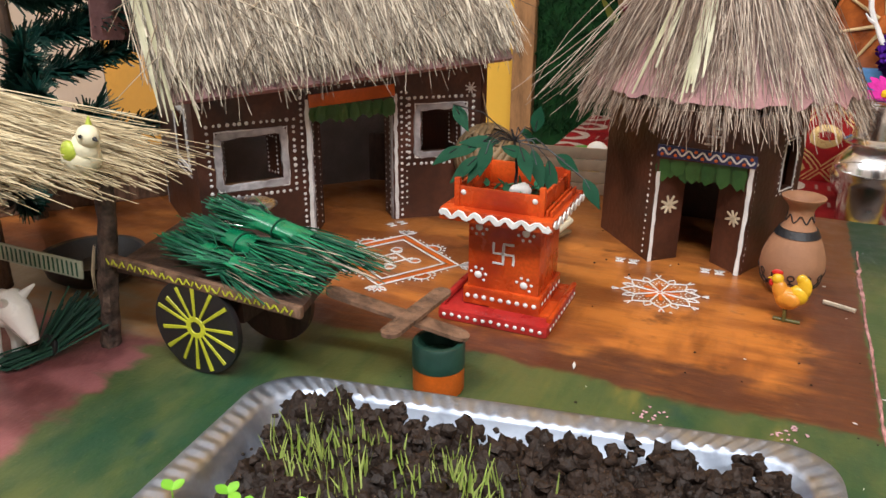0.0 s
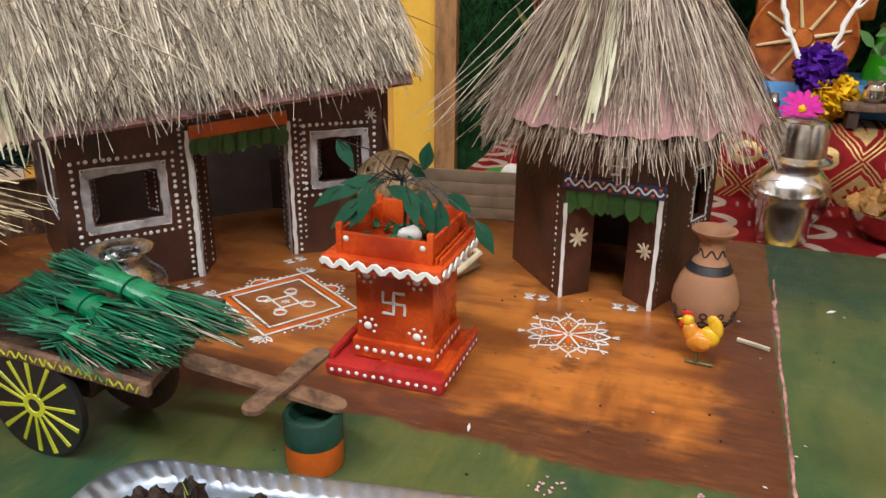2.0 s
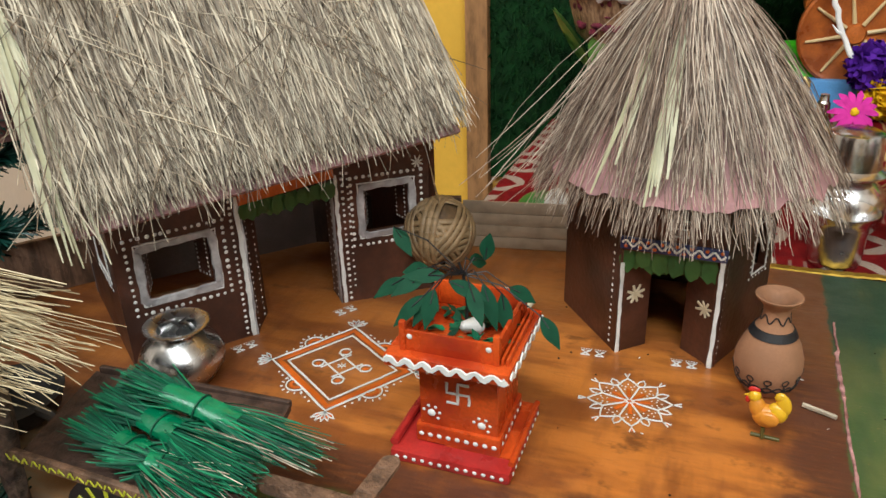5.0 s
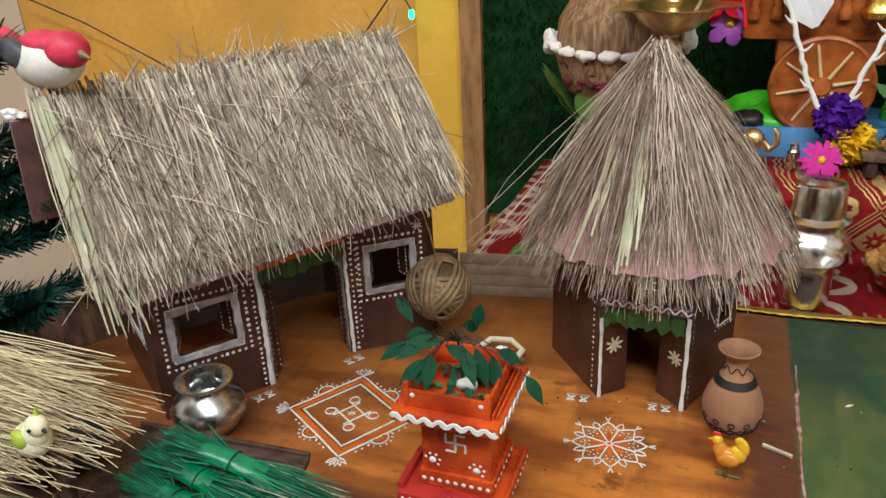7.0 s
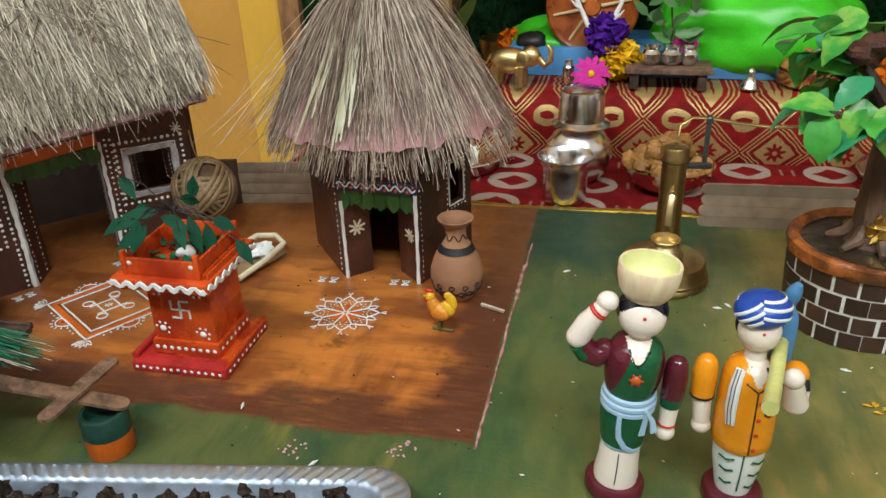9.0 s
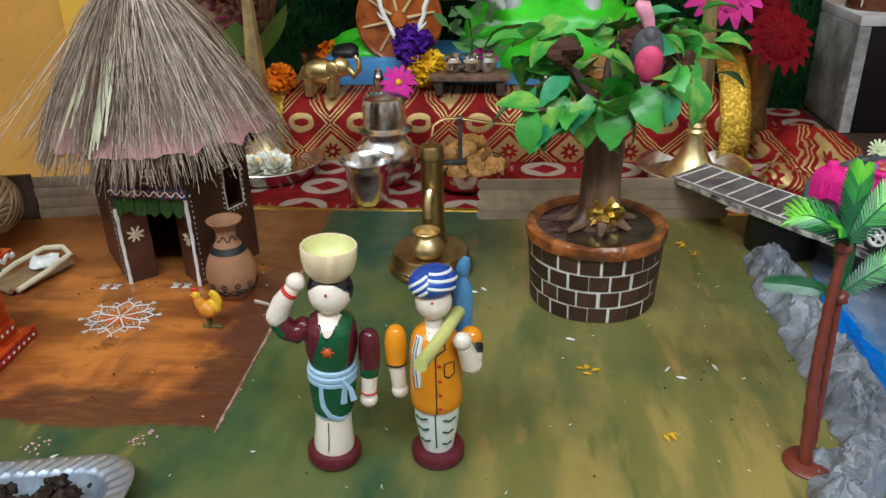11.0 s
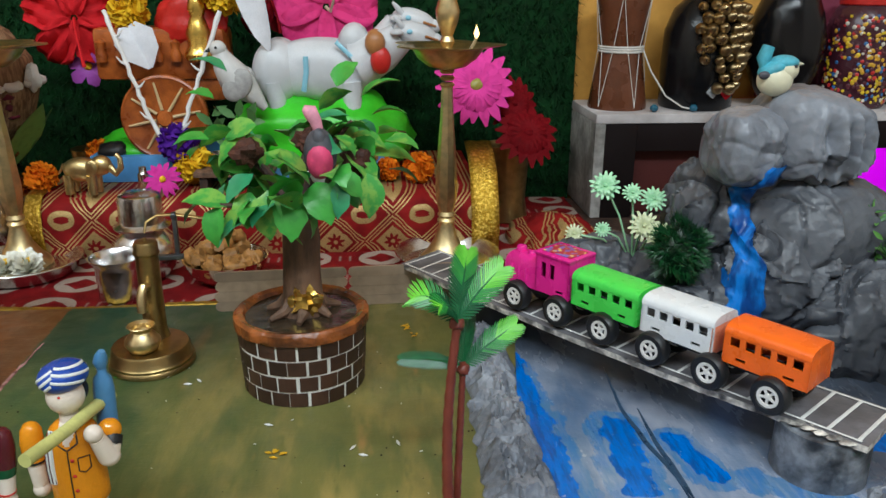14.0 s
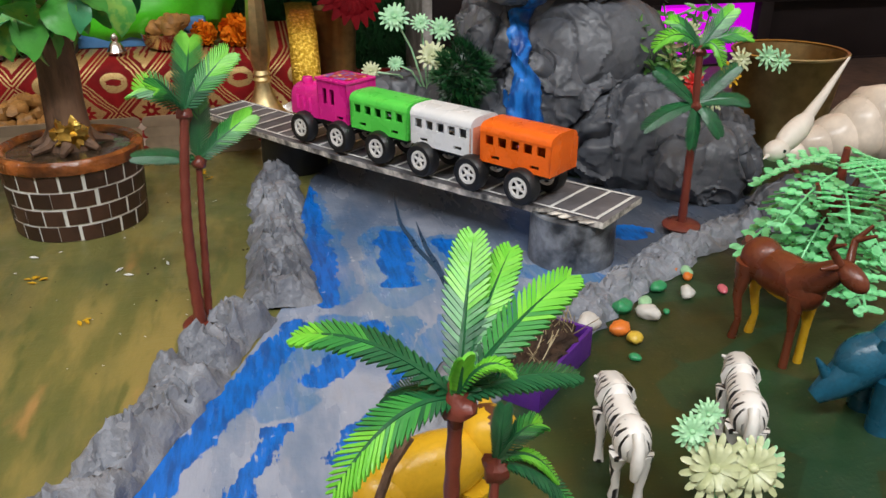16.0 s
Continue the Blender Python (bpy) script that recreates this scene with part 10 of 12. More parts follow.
toy("rhino_figurine", "blue-green plastic rhinoceros with a yellow belly", "figurine",
    [((0.022, 0, 0.0330), (0.0300, 0.0140, 0.0180), 0), ((-0.006, 0, 0.0290), (0.0130, 0.0092, 0.0105), 0, ry(-38)), ((0.018, 0, 0.0220), (0.0230, 0.0105, 0.0085), 1)],
    [BLUEGREEN, LIME], (0.7515, 0.2445, 0), -14,
    [([(sx, sy, 0.024), (sx, sy, 0.0)], [0.0065, 0.0055], 0) for sx in (0.002, 0.042) for sy in (-0.008, 0.008)] + [([(-0.0195, 0, 0.021), (-0.0255, 0, 0.029)], [0.0028, 0.0006], 0), ([(-0.004, -0.005, 0.036), (-0.005, -0.007, 0.042)], [0.0025, 0.0008], 0), ([(-0.006, 0, 0.0270), (-0.0150, 0, 0.0180), (-0.0230, 0, 0.0105)], [0.0098, 0.0074, 0.0036], 0)], scale=1.06,
    names=("leg", "leg", "leg", "leg", "horn", "ear", "snout"), bits=(("head", (1,)), ("belly", (2,))))
toy("lion_figurine", "yellow plastic lion cub beneath the palm", "figurine",
    [((0, 0, 0.0320), (0.0250, 0.0115, 0.0140), 0), ((0.024, 0, 0.0400), (0.0105, 0.0100, 0.0100), 0), ((-0.018, 0, 0.0290), (0.0110, 0.0115, 0.0115), 0), ((0.024, 0, 0.0430), (0.0075, 0.0095, 0.0070), 1)],
    [YELLOWP, paint("mane_brown", (0.12, 0.04, 0.015), 0.5, 0.3)], (0.5510, 0.2190, 0), 14,
    [([(sx, sy, 0.024), (sx, sy, 0.0)], [0.0055, 0.0042], 0) for sx in (-0.018, 0.014) for sy in (-0.007, 0.007)] + [([(-0.026, 0, 0.030), (-0.038, 0.004, 0.024), (-0.050, 0.008, 0.030)], [0.0022, 0.0016, 0.0020], 1)] + [([(0.026, s * 0.007, 0.046), (0.026, s * 0.009, 0.052)], [0.003, 0.001], 0) for s in (-1, 1)], scale=0.98,
    names=("leg", "leg", "leg", "leg", "tail", "ear", "ear"), bits=(("head", (1,)), ("mane", (3,))))
# white dove and shell
toy("bird_ornament", "white dove ornament with a long tail on the fern", "bird ornament",
    [((0.018, 0, 0.0125), (0.0240, 0.0090, 0.0095), 0, ry(-28)), ((-0.003, 0, 0.0020), (0.0115, 0.0088, 0.0085), 0)],
    [paint("dove_white", (0.66, 0.60, 0.53), 0.5, 0.1), BLACK_INK, ORANGEP], (0.7900, 0.3865, 0.0740), 24,
    [([(0.032, 0, 0.022), (0.055, 0.002, 0.036), (0.086, 0.003, 0.062)], [0.005, 0.0035, 0.0010], 0), ([(-0.013, 0, 0.0005), (-0.0195, 0, -0.0015)], [0.0022, 0.0004], 0), ([(-0.0055, -0.0074, 0.004), (-0.0056, -0.0086, 0.004)], 0.0014, 1)], scale=0.74)
t_ = thing("sea_shell", "large white shell with an orange lip", "shell", (0.9120, 0.4600, -0.010))
SHELL = paint("shell_white", (0.72, 0.62, 0.52), 0.3, 0.25, 30, 200)
g = Geo()
for k in range(5):
    g.blob((0.006 - 0.014 * k, 0, 0.072 - 0.004 * k), (0.018, 0.028 - 0.005 * k, 0.028 - 0.005 * k), 0, 0.002, 60, 22, 14)
part("whorl", g, SHELL, t_)
part("lip", Geo().tube([(0.018, -0.026, 0.050), (0.026, -0.030, 0.072), (0.014, -0.024, 0.096)], [0.006, 0.008, 0.004], 10), paint("shell_orange", (0.58, 0.24, 0.08), 0.3, 0.2), t_)
part("stand", Geo().lathe([(0.020, 0), (0.018, 0.02), (0.014, 0.040)], 20), CLAY, t_)


def fern(at):
    random.seed(73)
    t = thing("plastic_fern", "light green plastic fern tree on a red stem", "plastic plant", at)
    g = Geo().tube([(0, 0, 0), (0.002, 0, 0.03), (0.006, 0.002, 0.060), (0.004, 0, 0.088)], [0.0050, 0.0040, 0.0030, 0.0018], 10)
    for a in (0.4, 2.2, 3.6, 5.1):
        g.tube([(0.004, 0, 0.045), (0.004 + 0.014 * math.cos(a), 0.014 * math.sin(a), 0.058), (0.004 + 0.026 * math.cos(a), 0.026 * math.sin(a), 0.074)], [0.0026, 0.002, 0.001], 8)
    part("stem", g, paint("red_stem", (0.20, 0.030, 0.018), 0.4, 0.3), t)
    FM = leaf_mat("fern_mint", (0.20, 0.72, 0.28), (0.32, 0.82, 0.42))
    for k in range(24):
        a = k * 2.4
        d = Vector((math.cos(a), math.sin(a), random.uniform(-0.35, 0.25)))
        p0 = Vector((0.004, 0, 0.086 - 0.0026 * k)) + d * 0.004
        ln = random.uniform(0.024, 0.040)
        g = Geo()
        pts = [p0 + d * ln * u + Vector((0, 0, -0.55 * ln * u * u)) for u in np.linspace(0, 1, 8)]
        g.tube(pts, 0.0007, 5)
        s = d.cross(Vector((0, 0, 1))).normalized()
        for i in range(1, 8):
            for sg_ in (-1, 1):
                w = 0.014 * math.sin(math.pi * (0.25 + 0.7 * i / 8))
                for q in (0.35, 0.68, 1.0):
                    c = pts[i] + s * sg_ * w * q + d * 0.003 * q
                    r = 0.0023 * random.uniform(0.75, 1.25)
                    vs = [c + (s * math.cos(b) + d * math.sin(b)) * r for b in np.linspace(0, 2 * math.pi, 8)[:-1]]
                    g.add([v + Vector((0, 0, 0.0004)) for v in vs] + [v - Vector((0, 0, 0.0004)) for v in vs], [tuple(range(7)), tuple(reversed(range(7, 14)))] + [(j, 7 + j, 7 + (j + 1) % 7, (j + 1) % 7) for j in range(7)])
                g.tube([pts[i], pts[i] + s * sg_ * w + d * 0.003], 0.0005, 4)
        part("frond", g, FM, t, "lacy mint green frond", smooth=40)


fern((0.7980, 0.3480, 0))
# pale plastic flowers near the zebras
plastic_flowers("pale plastic flowers with curly green leaves near the zebras", ((0.6480, 0.2010, 0.0285, 0.0130, True), (0.6620, 0.1990, 0.0275, 0.0120, True), (0.6680, 0.2030, 0.0250, 0.0095, False), (0.6420, 0.2080, 0.0400, 0.0070, False), (0.6500, 0.2120, 0.0430, 0.0060, False)), (0.6560, 0.2030, 0.0))

# pebbles
PEB = [("white", (0.62, 0.60, 0.56)), ("green", (0.04, 0.30, 0.12)), ("orange", (0.75, 0.20, 0.03)), ("yellow", (0.70, 0.48, 0.06)), ("pale green", (0.35, 0.62, 0.36)), ("pink", (0.72, 0.16, 0.20))]
PEBM = {n_: paint("pebble_" + n_.replace(" ", "_"), c_, 0.35, 0.15) for n_, c_ in PEB}
random.seed(79)
for x_, y_, n_, s in ((0.7181, 0.3730, "green", 0.0050), (0.7307, 0.3632, "white", 0.0052), (0.6871, 0.3552, "green", 0.0062), (0.7018, 0.3577, "pale green", 0.0050), (0.6986, 0.3463, "white", 0.0062), (0.6761, 0.3346, "orange", 0.0058), (0.6800, 0.3246, "yellow", 0.0048), (0.6620, 0.3420, "white", 0.0072), (0.7363, 0.3926, "orange", 0.0042), (0.7440, 0.3880, "pale green", 0.0044), (0.7422, 0.3830, "orange", 0.0036), (0.7534, 0.3635, "pink", 0.0038), (0.6735, 0.3090, "green", 0.0030), (0.7100, 0.3480, "green", 0.0022), (0.8000, 0.380, "orange", 0.0045), (0.806, 0.372, "white", 0.005)):
    g = Geo().blob((0, 0, s * 0.55), (s * 1.15, s * 0.8, s * 0.62), 0, s * 0.25, 180, 16, 10, seed=x_ * 99)
    single("pebble", g, PEBM[n_], n_ + " glossy pebble lying on the meadow", "pebble", (x_, y_, 0), random.uniform(0, 180), group="pebbles by the bank")

# purple tub with soil and sprouts
t_ = thing("purple_tub", "small square purple tub of soil with dry sprouts", "tub", (0.6215, 0.3110, 0), 44)
PURP = paint("purple_plastic", (0.10, 0.020, 0.26), 0.35, 0.2)
for x_, y_, sx, sy in ((-0.0275, 0, 0.002, 0.034), (0.0275, 0, 0.002, 0.034), (0, -0.016, 0.053, 0.002), (0, 0.016, 0.053, 0.002)):
    part("side", Geo().box((x_, y_, 0.0080), (sx, sy, 0.016), 0, 0.0006), PURP, t_)
part("soil", Geo().blob((0, 0, 0.012), (0.0275, 0.0158, 0.0100), 0, 0.006, 190, 44, 26), paint("tub_soil", (0.050, 0.026, 0.014), 0.9, 0.5, 120, 600, 0.002), t_, kind="stuff", smooth=50)
random.seed(83)
g = Geo()
for k in range(90):
    p = Vector((random.uniform(-0.024, 0.024), random.uniform(-0.013, 0.013), 0.018))
    d = Vector((random.gauss(0, 0.5), random.gauss(0, 0.5), 1)) * random.uniform(0.004, 0.010)
    g.tube([p, p + d * 0.5 + Vector((0.001, 0, 0)), p + d], 0.00024, 3, cap=False)
part("sprouts", g, STRAW_PALE, t_, kind="stuff", smooth=0)
single("twig", Geo().tube([(0.521, 0.190, 0.0), (0.526, 0.196, 0.030), (0.535, 0.2, 0.052), (0.541, 0.203, 0.060)], [0.002, 0.0018, 0.0016, 0.0024], 8), OLDWOOD, "short dry twig standing by the river", "twig")

# ---- altar on the red cloth ----
T0 = -0.0255
BROCADE = cloth_mat("red_gold_brocade", (0.0665, 0.0665), (0.66, 0.46, 0.18), (0, 2), 0.69, 0.80)


RB = Nodes("gold_ribbon")
RB.bump(RB.noise(420, 3), 0.0016, 1.0)
RIBBON = RB.done(RB.mix(RB.step(RB.noise(300, 2), 0.4, 0.7), (0.42, 0.25, 0.02), (0.80, 0.55, 0.10)), 0.34, 0.9)


def altar_step():
    t = thing("altar_step", "long low step wrapped in red and gold brocade", "altar step", kind="structure")
    prof = [(1.13, T0), (1.13, 0.046), (0.935, 0.046), (0.918, 0.043), (0.908, 0.034), (0.904, 0.020), (0.906, -0.010), (0.910, T0)]
    g = Geo()
    nx = 40
    vs = []
    for i in range(nx + 1):
        x = 0.048 + 0.500 * i / nx
        for y, z in prof:
            q = noise.noise(Vector((x * 14, y * 14, z * 20)))
            vs.append((x, y + 0.002 * q, z + (0.0015 * q if z > 0.0 else 0)))
    m = len(prof)
    fs = [(i * m + k, i * m + k + 1, (i + 1) * m + k + 1, (i + 1) * m + k) for i in range(nx) for k in range(m - 1)]
    fs += [tuple(range(m)), tuple(reversed(range(nx * m, nx * m + m)))]
    g.add(vs, fs)
    part("wrapped_block", g, BROCADE, t, smooth=60)
    for x0, w, pts in ((0.052, 0.018, ((0.93, 0.0485), (0.915, 0.0460), (0.903, 0.034), (0.900, 0.010), (0.902, -0.020))), (0.552, 0.032, ((0.99, 0.086), (0.955, 0.078), (0.925, 0.060), (0.905, 0.030), (0.897, 0.000), (0.900, -0.022)))):
        g = Geo()
        n = len(pts)
        vs = []
        for y, z in pts:
            for j in range(5):
                vs.append((x0 - w / 2 + w * j / 4, y + 0.0025 * noise.noise(Vector((j, z * 60, 0))), z + 0.001 * (j % 2)))
        g.add(vs, [(k * 5 + j, k * 5 + j + 1, k * 5 + j + 6, k * 5 + j + 5) for k in range(n - 1) for j in range(4)])
        ob = part("gold_ribbon", g, RIBBON, t, "shiny gold ribbon", smooth=60)
        ob.modifiers.new("thickness", "SOLIDIFY").thickness = 0.001


altar_step()
g = Geo()
for k, (x_, y_, sx, sy, sz) in enumerate(((0.640, 0.930, 0.055, 0.075, 0.030), (0.600, 0.860, 0.035, 0.030, 0.012), (-0.065, 0.800, 0.060, 0.045, 0.024))):
    single("cloth_fold", Geo().blob((x_, y_, T0), (sx, sy, sz), 0, 0.010, 36, 48, 28, seed=k), BROCADE if k < 2 else MOTIF, "rumpled red patterned cloth bunched on the table", "cloth", smooth=70)


def plate(x, y, r):
    t = thing("steel_plate", "shallow shiny steel plate under an oil lamp", "plate", (x, y, T0 + 0.001))
    part("dish", Geo().lathe([(r * 0.80, 0), (r * 0.86, 0.002), (r * 0.97, 0.014), (r, 0.0155), (r * 0.985, 0.0165), (r * 0.94, 0.0145), (r * 0.83, 0.0035), (0, 0.003)], 56, cap=False), STEEL, t)


plate(0.0520, 0.8660, 0.0590)
plate(0.5040, 0.8600, 0.0580)


def oil_lamp(x, y):
    t = thing("oil_lamp", "tall brass oil lamp with a petalled dish and flame", "oil lamp", (x, y, T0 + 0.0045))
    part("foot", Geo().lathe([(0.0290, 0.0), (0.0300, 0.002), (0.0280, 0.006), (0.0200, 0.014), (0.0130, 0.026), (0.0085, 0.040), (0.0075, 0.046)], 40), BRASS, t, "flared brass foot")
    part("collar", Geo().lathe([(0.0075, 0.044), (0.0098, 0.047), (0.0075, 0.050), (0.0095, 0.053), (0.0078, 0.057)], 32), BRASS, t)
    part("stem", Geo().lathe([(0.0078, 0.056), (0.0112, 0.072), (0.0120, 0.086), (0.0100, 0.120), (0.0070, 0.160), (0.0058, 0.190)], 8), BRASS, t, "faceted brass stem")
    for z in (0.190, 0.197, 0.204):
        part("ring", Geo().lathe([(0.0058, z), (0.0080, z + 0.0025), (0.0058, z + 0.005)], 28), BRASS, t)

    def rip(a, k):
        return (0.0, 0.0, 0.0, 0.02, 0.14, 0.14, 0.02, 0.0, 0.0)[min(k, 8)] * math.cos(5 * a)

    part("oil_dish", Geo().lathe([(0.0060, 0.208), (0.0190, 0.2110), (0.0300, 0.2190), (0.0370, 0.2290), (0.0530, 0.2320), (0.0535, 0.2332), (0.0360, 0.2312), (0.0280, 0.2250), (0.0, 0.2220)], 60, cap=False, ripple=rip), BRASS, t, "petalled brass oil dish")
    part("finial", Geo().lathe([(0.0090, 0.218), (0.0085, 0.226), (0.0050, 0.230), (0.0078, 0.236), (0.0055, 0.241), (0.0110, 0.256), (0.0122, 0.266), (0.0080, 0.280), (0.0062, 0.300), (0.0090, 0.318), (0.0050, 0.335), (0.0, 0.350)], 32), BRASS, t, "turned brass finial")
    part("wick", Geo().tube([(0.018, -0.022, 0.225), (0.024, -0.032, 0.238), (0.025, -0.036, 0.242)], 0.0016, 6), CREAM, t)
    part("flame", Geo().lathe([(0.0, 0.0), (0.0020, 0.002), (0.0026, 0.005), (0.0015, 0.009), (0.0, 0.013)], 14, (0.025, -0.036, 0.241), cap=False), glow("flame", (1.0, 0.55, 0.18), 7.0), t, "small yellow flame")
    return t


oil_lamp(0.0440, 0.8800)
oil_lamp(0.5030, 0.8620)


def pom(label, c, r, mat_, n=150, cat="flower", seed=1):
    """A marigold: a ball of many small petals."""
    random.seed(seed)
    t = thing("marigold", label, cat, c)
    g = Geo()
    for i in range(n):
        z = 1 - 2 * (i + 0.5) / n
        a = i * 2.39996
        d = Vector((math.sqrt(1 - z * z) * math.cos(a), math.sqrt(1 - z * z) * math.sin(a), z))
        q = d + Vector((random.gauss(0, 0.25), random.gauss(0, 0.25), random.gauss(0, 0.25)))
        g.blade([d * r * 0.45, d * r * 0.75, q.normalized() * r], [r * 0.14, r * 0.34, r * 0.22], d.orthogonal(), 0, 0.5)
    g.blob((0, 0, 0), (r * 0.7, r * 0.7, r * 0.7), 0, r * 0.15, 3 / r, 14, 10)
    part("petals", g, mat_, t, kind="stuff", smooth=50)
    return t


MARI_Y = leaf_mat("marigold_yellow", (0.74, 0.42, 0.010), (0.84, 0.55, 0.03), rough=0.65)
MARI_O = leaf_mat("marigold_orange", (0.72, 0.16, 0.006), (0.82, 0.25, 0.012), rough=0.65)
VIOLET = leaf_mat("violet_petal", (0.055, 0.010, 0.20), (0.10, 0.02, 0.32), rough=0.65)
MAGENTA = leaf_mat("magenta_petal", (0.50, 0.015, 0.24), (0.66, 0.05, 0.36), rough=0.65)
HIBRED = leaf_mat("hibiscus_red", (0.45, 0.008, 0.016), (0.60, 0.018, 0.024), rough=0.65)
HIBPINK = leaf_mat("hibiscus_pink", (0.56, 0.02, 0.14), (0.72, 0.06, 0.24), rough=0.65)
DARKRED = leaf_mat("gerbera_red", (0.11, 0.002, 0.005), (0.20, 0.004, 0.009), rough=0.65)
HOTPINK = leaf_mat("gerbera_pink", (0.72, 0.035, 0.30), (0.84, 0.08, 0.42), rough=0.65)
pom("orange marigold flower on the altar step", (0.0500, 0.9450, 0.0600), 0.0185, MARI_O, seed=2)
pom("orange marigold flower behind the elephant", (0.0920, 1.0200, 0.0720), 0.0170, MARI_O, seed=3)
pom("yellow marigold flower below the chariot wheel", (0.2180, 0.9560, 0.0700), 0.0230, MARI_Y, seed=4)
pom("yellow marigold flower on the coconut", (-0.0160, 0.9500, 0.2400), 0.0220, MARI_Y, seed=5)
pom("large yellow marigold flower on the chariot", (0.2610, 1.0050, 0.2640), 0.0300, MARI_Y, 200, seed=6)
pom("yellow marigold flower on the chariot's front", (0.1490, 1.0100, 0.2380), 0.0230, MARI_Y, seed=7)
pom("violet flower hanging on the chariot wheel", (0.2020, 0.9600, 0.0950), 0.0240, VIOLET, 130, seed=8)
pom("dark violet flower on the chariot", (0.1480, 1.0150, 0.2600), 0.0190, VIOLET, seed=9)
pom("orange marigold flower by the lamp", (0.4780, 0.9500, 0.0640), 0.0190, MARI_O, seed=10)
pom("orange marigold flower by the small bowl", (0.4420, 0.9600, 0.0600), 0.0150, MARI_O, seed=12)


def ray_flower(label, c, r, nrm, petals, rows, mat_, eye_mat, broad=0.30, seed=1):
    random.seed(seed)
    t = thing("flower", label, "flower", c)
    nrm = Vector(nrm).normalized()
    u = nrm.orthogonal().normalized()
    w = nrm.cross(u)
    for row in range(rows):
        for k in range(petals):
            a = 2 * math.pi * (k + 0.5 * (row % 2)) / petals + random.gauss(0, 0.04)
            q = r * (1 - 0.26 * row) * random.uniform(0.92, 1.05)
            d = u * math.cos(a) + w * math.sin(a)
            lift = nrm * (0.004 + 0.004 * row)
            g = Geo().blade([lift, d * q * 0.35 + lift * 1.6, d * q * 0.75 + lift * 1.3, d * q + lift * 0.2], [r * broad * 0.3, r * broad * 0.8, r * broad, r * broad * 0.25], nrm, 0, 0.2, 0.0003)
            part("petal", g, mat_, t, smooth=60)
    part("eye", Geo().blob(nrm * 0.006, (r * 0.17, r * 0.17, r * 0.17), 0, r * 0.05, 8 / r, 16, 10), eye_mat, t)
    return t


OLIVE_EYE = leaf_mat("olive_eye", (0.30, 0.28, 0.05), (0.42, 0.36, 0.08))
ray_flower("large pink gerbera flower beside the oil lamp", (0.5500, 1.0050, 0.1520), 0.0500, (0.1, -1, 0.25), 18, 2, HOTPINK, OLIVE_EYE, 0.26, 3)
ray_flower("dark red gerbera flower in the brass vase", (0.6150, 1.0050, 0.0900), 0.0430, (0.2, -0.8, 0.6), 18, 2, DARKRED, DARKRED, 0.28, 4)
ray_flower("dark red gerbera flower behind the pink one", (0.6000, 1.0300, 0.1250), 0.0360, (0.3, -0.9, 0.3), 16, 2, DARKRED, DARKRED, 0.28, 5)
ray_flower("magenta aster flower with a yellow eye on the step", (0.1890, 0.9260, 0.0590), 0.0210, (0.1, -0.9, 0.5), 14, 1, MAGENTA, MARI_Y, 0.28, 6)
ray_flower("purple flower beside the red hibiscus", (0.0920, 1.0250, 0.1750), 0.0260, (0.1, -1, 0.1), 6, 1, leaf_mat("lilac_petal", (0.30, 0.05, 0.36), (0.40, 0.10, 0.46)), MARI_Y, 0.6, 7)
ray_flower("magenta flower low on the altar", (0.2850, 0.9700, 0.0850), 0.0160, (0.2, -1, 0.4), 8, 1, MAGENTA, MAGENTA, 0.5, 8)


def hibiscus(label, c, r, nrm, mat_, seed, red=False):
    random.seed(seed)
    t = thing("hibiscus", label, "flower", c)
    nrm = Vector(nrm).normalized()
    u = Vector((0, 0, 1)).cross(nrm).normalized()
    w = nrm.cross(u)
    for k in range(5):
        a = 2 * math.pi * k / 5 + 0.3
        g = Geo()
        vs, m, n = [], 9, 8
        for i in range(n + 1):
            q = i / n
            wid = r * (0.40 if red else 0.58) * (1 + (0.10 * math.sin(9 * q + k * 2.1) if red else 0)) * (math.sin(math.pi * min(1, 0.10 + 0.62 * q)) ** 0.9)
            for j in range(m):
                s = -1 + 2 * j / (m - 1)
                ruf = r * (0.17 if red else 0.07) * math.sin(s * 8 + k * 1.7 + 3 * q) * q + r * 0.05 * math.sin(s * 17 + k) * q * q
                back = -r * 0.22 * q * q if red else r * 0.10 * q - r * 0.18 * q * q
                p = (u * math.cos(a) + w * math.sin(a)) * (r * (0.06 + 0.94 * q) * (1 - 0.14 * s * s * q)) + (w * math.cos(a) - u * math.sin(a)) * wid * s + nrm * (back + ruf + 0.006 * s * s)
                vs.append(p)
        g.add(vs, [(i * m + j, i * m + j + 1, (i + 1) * m + j + 1, (i + 1) * m + j) for i in range(n) for j in range(m - 1)])
        ob = part("petal", g, mat_, t, smooth=80)
        ob.modifiers.new("thickness", "SOLIDIFY").thickness = 0.0006
    part("stamen", Geo().tube([(0, 0, 0), nrm * r * 0.4 + Vector((0.004, 0, -0.008)), nrm * r * 0.8 + Vector((0.010, 0, -r * 0.5 if red else 0.012)), nrm * r * 0.9 + Vector((0.014, 0, -r * 0.95 if red else 0.03))], [0.0020, 0.0016, 0.0014, 0.0022], 8), mat_ if red else CREAM, t, "long stamen")
    return t


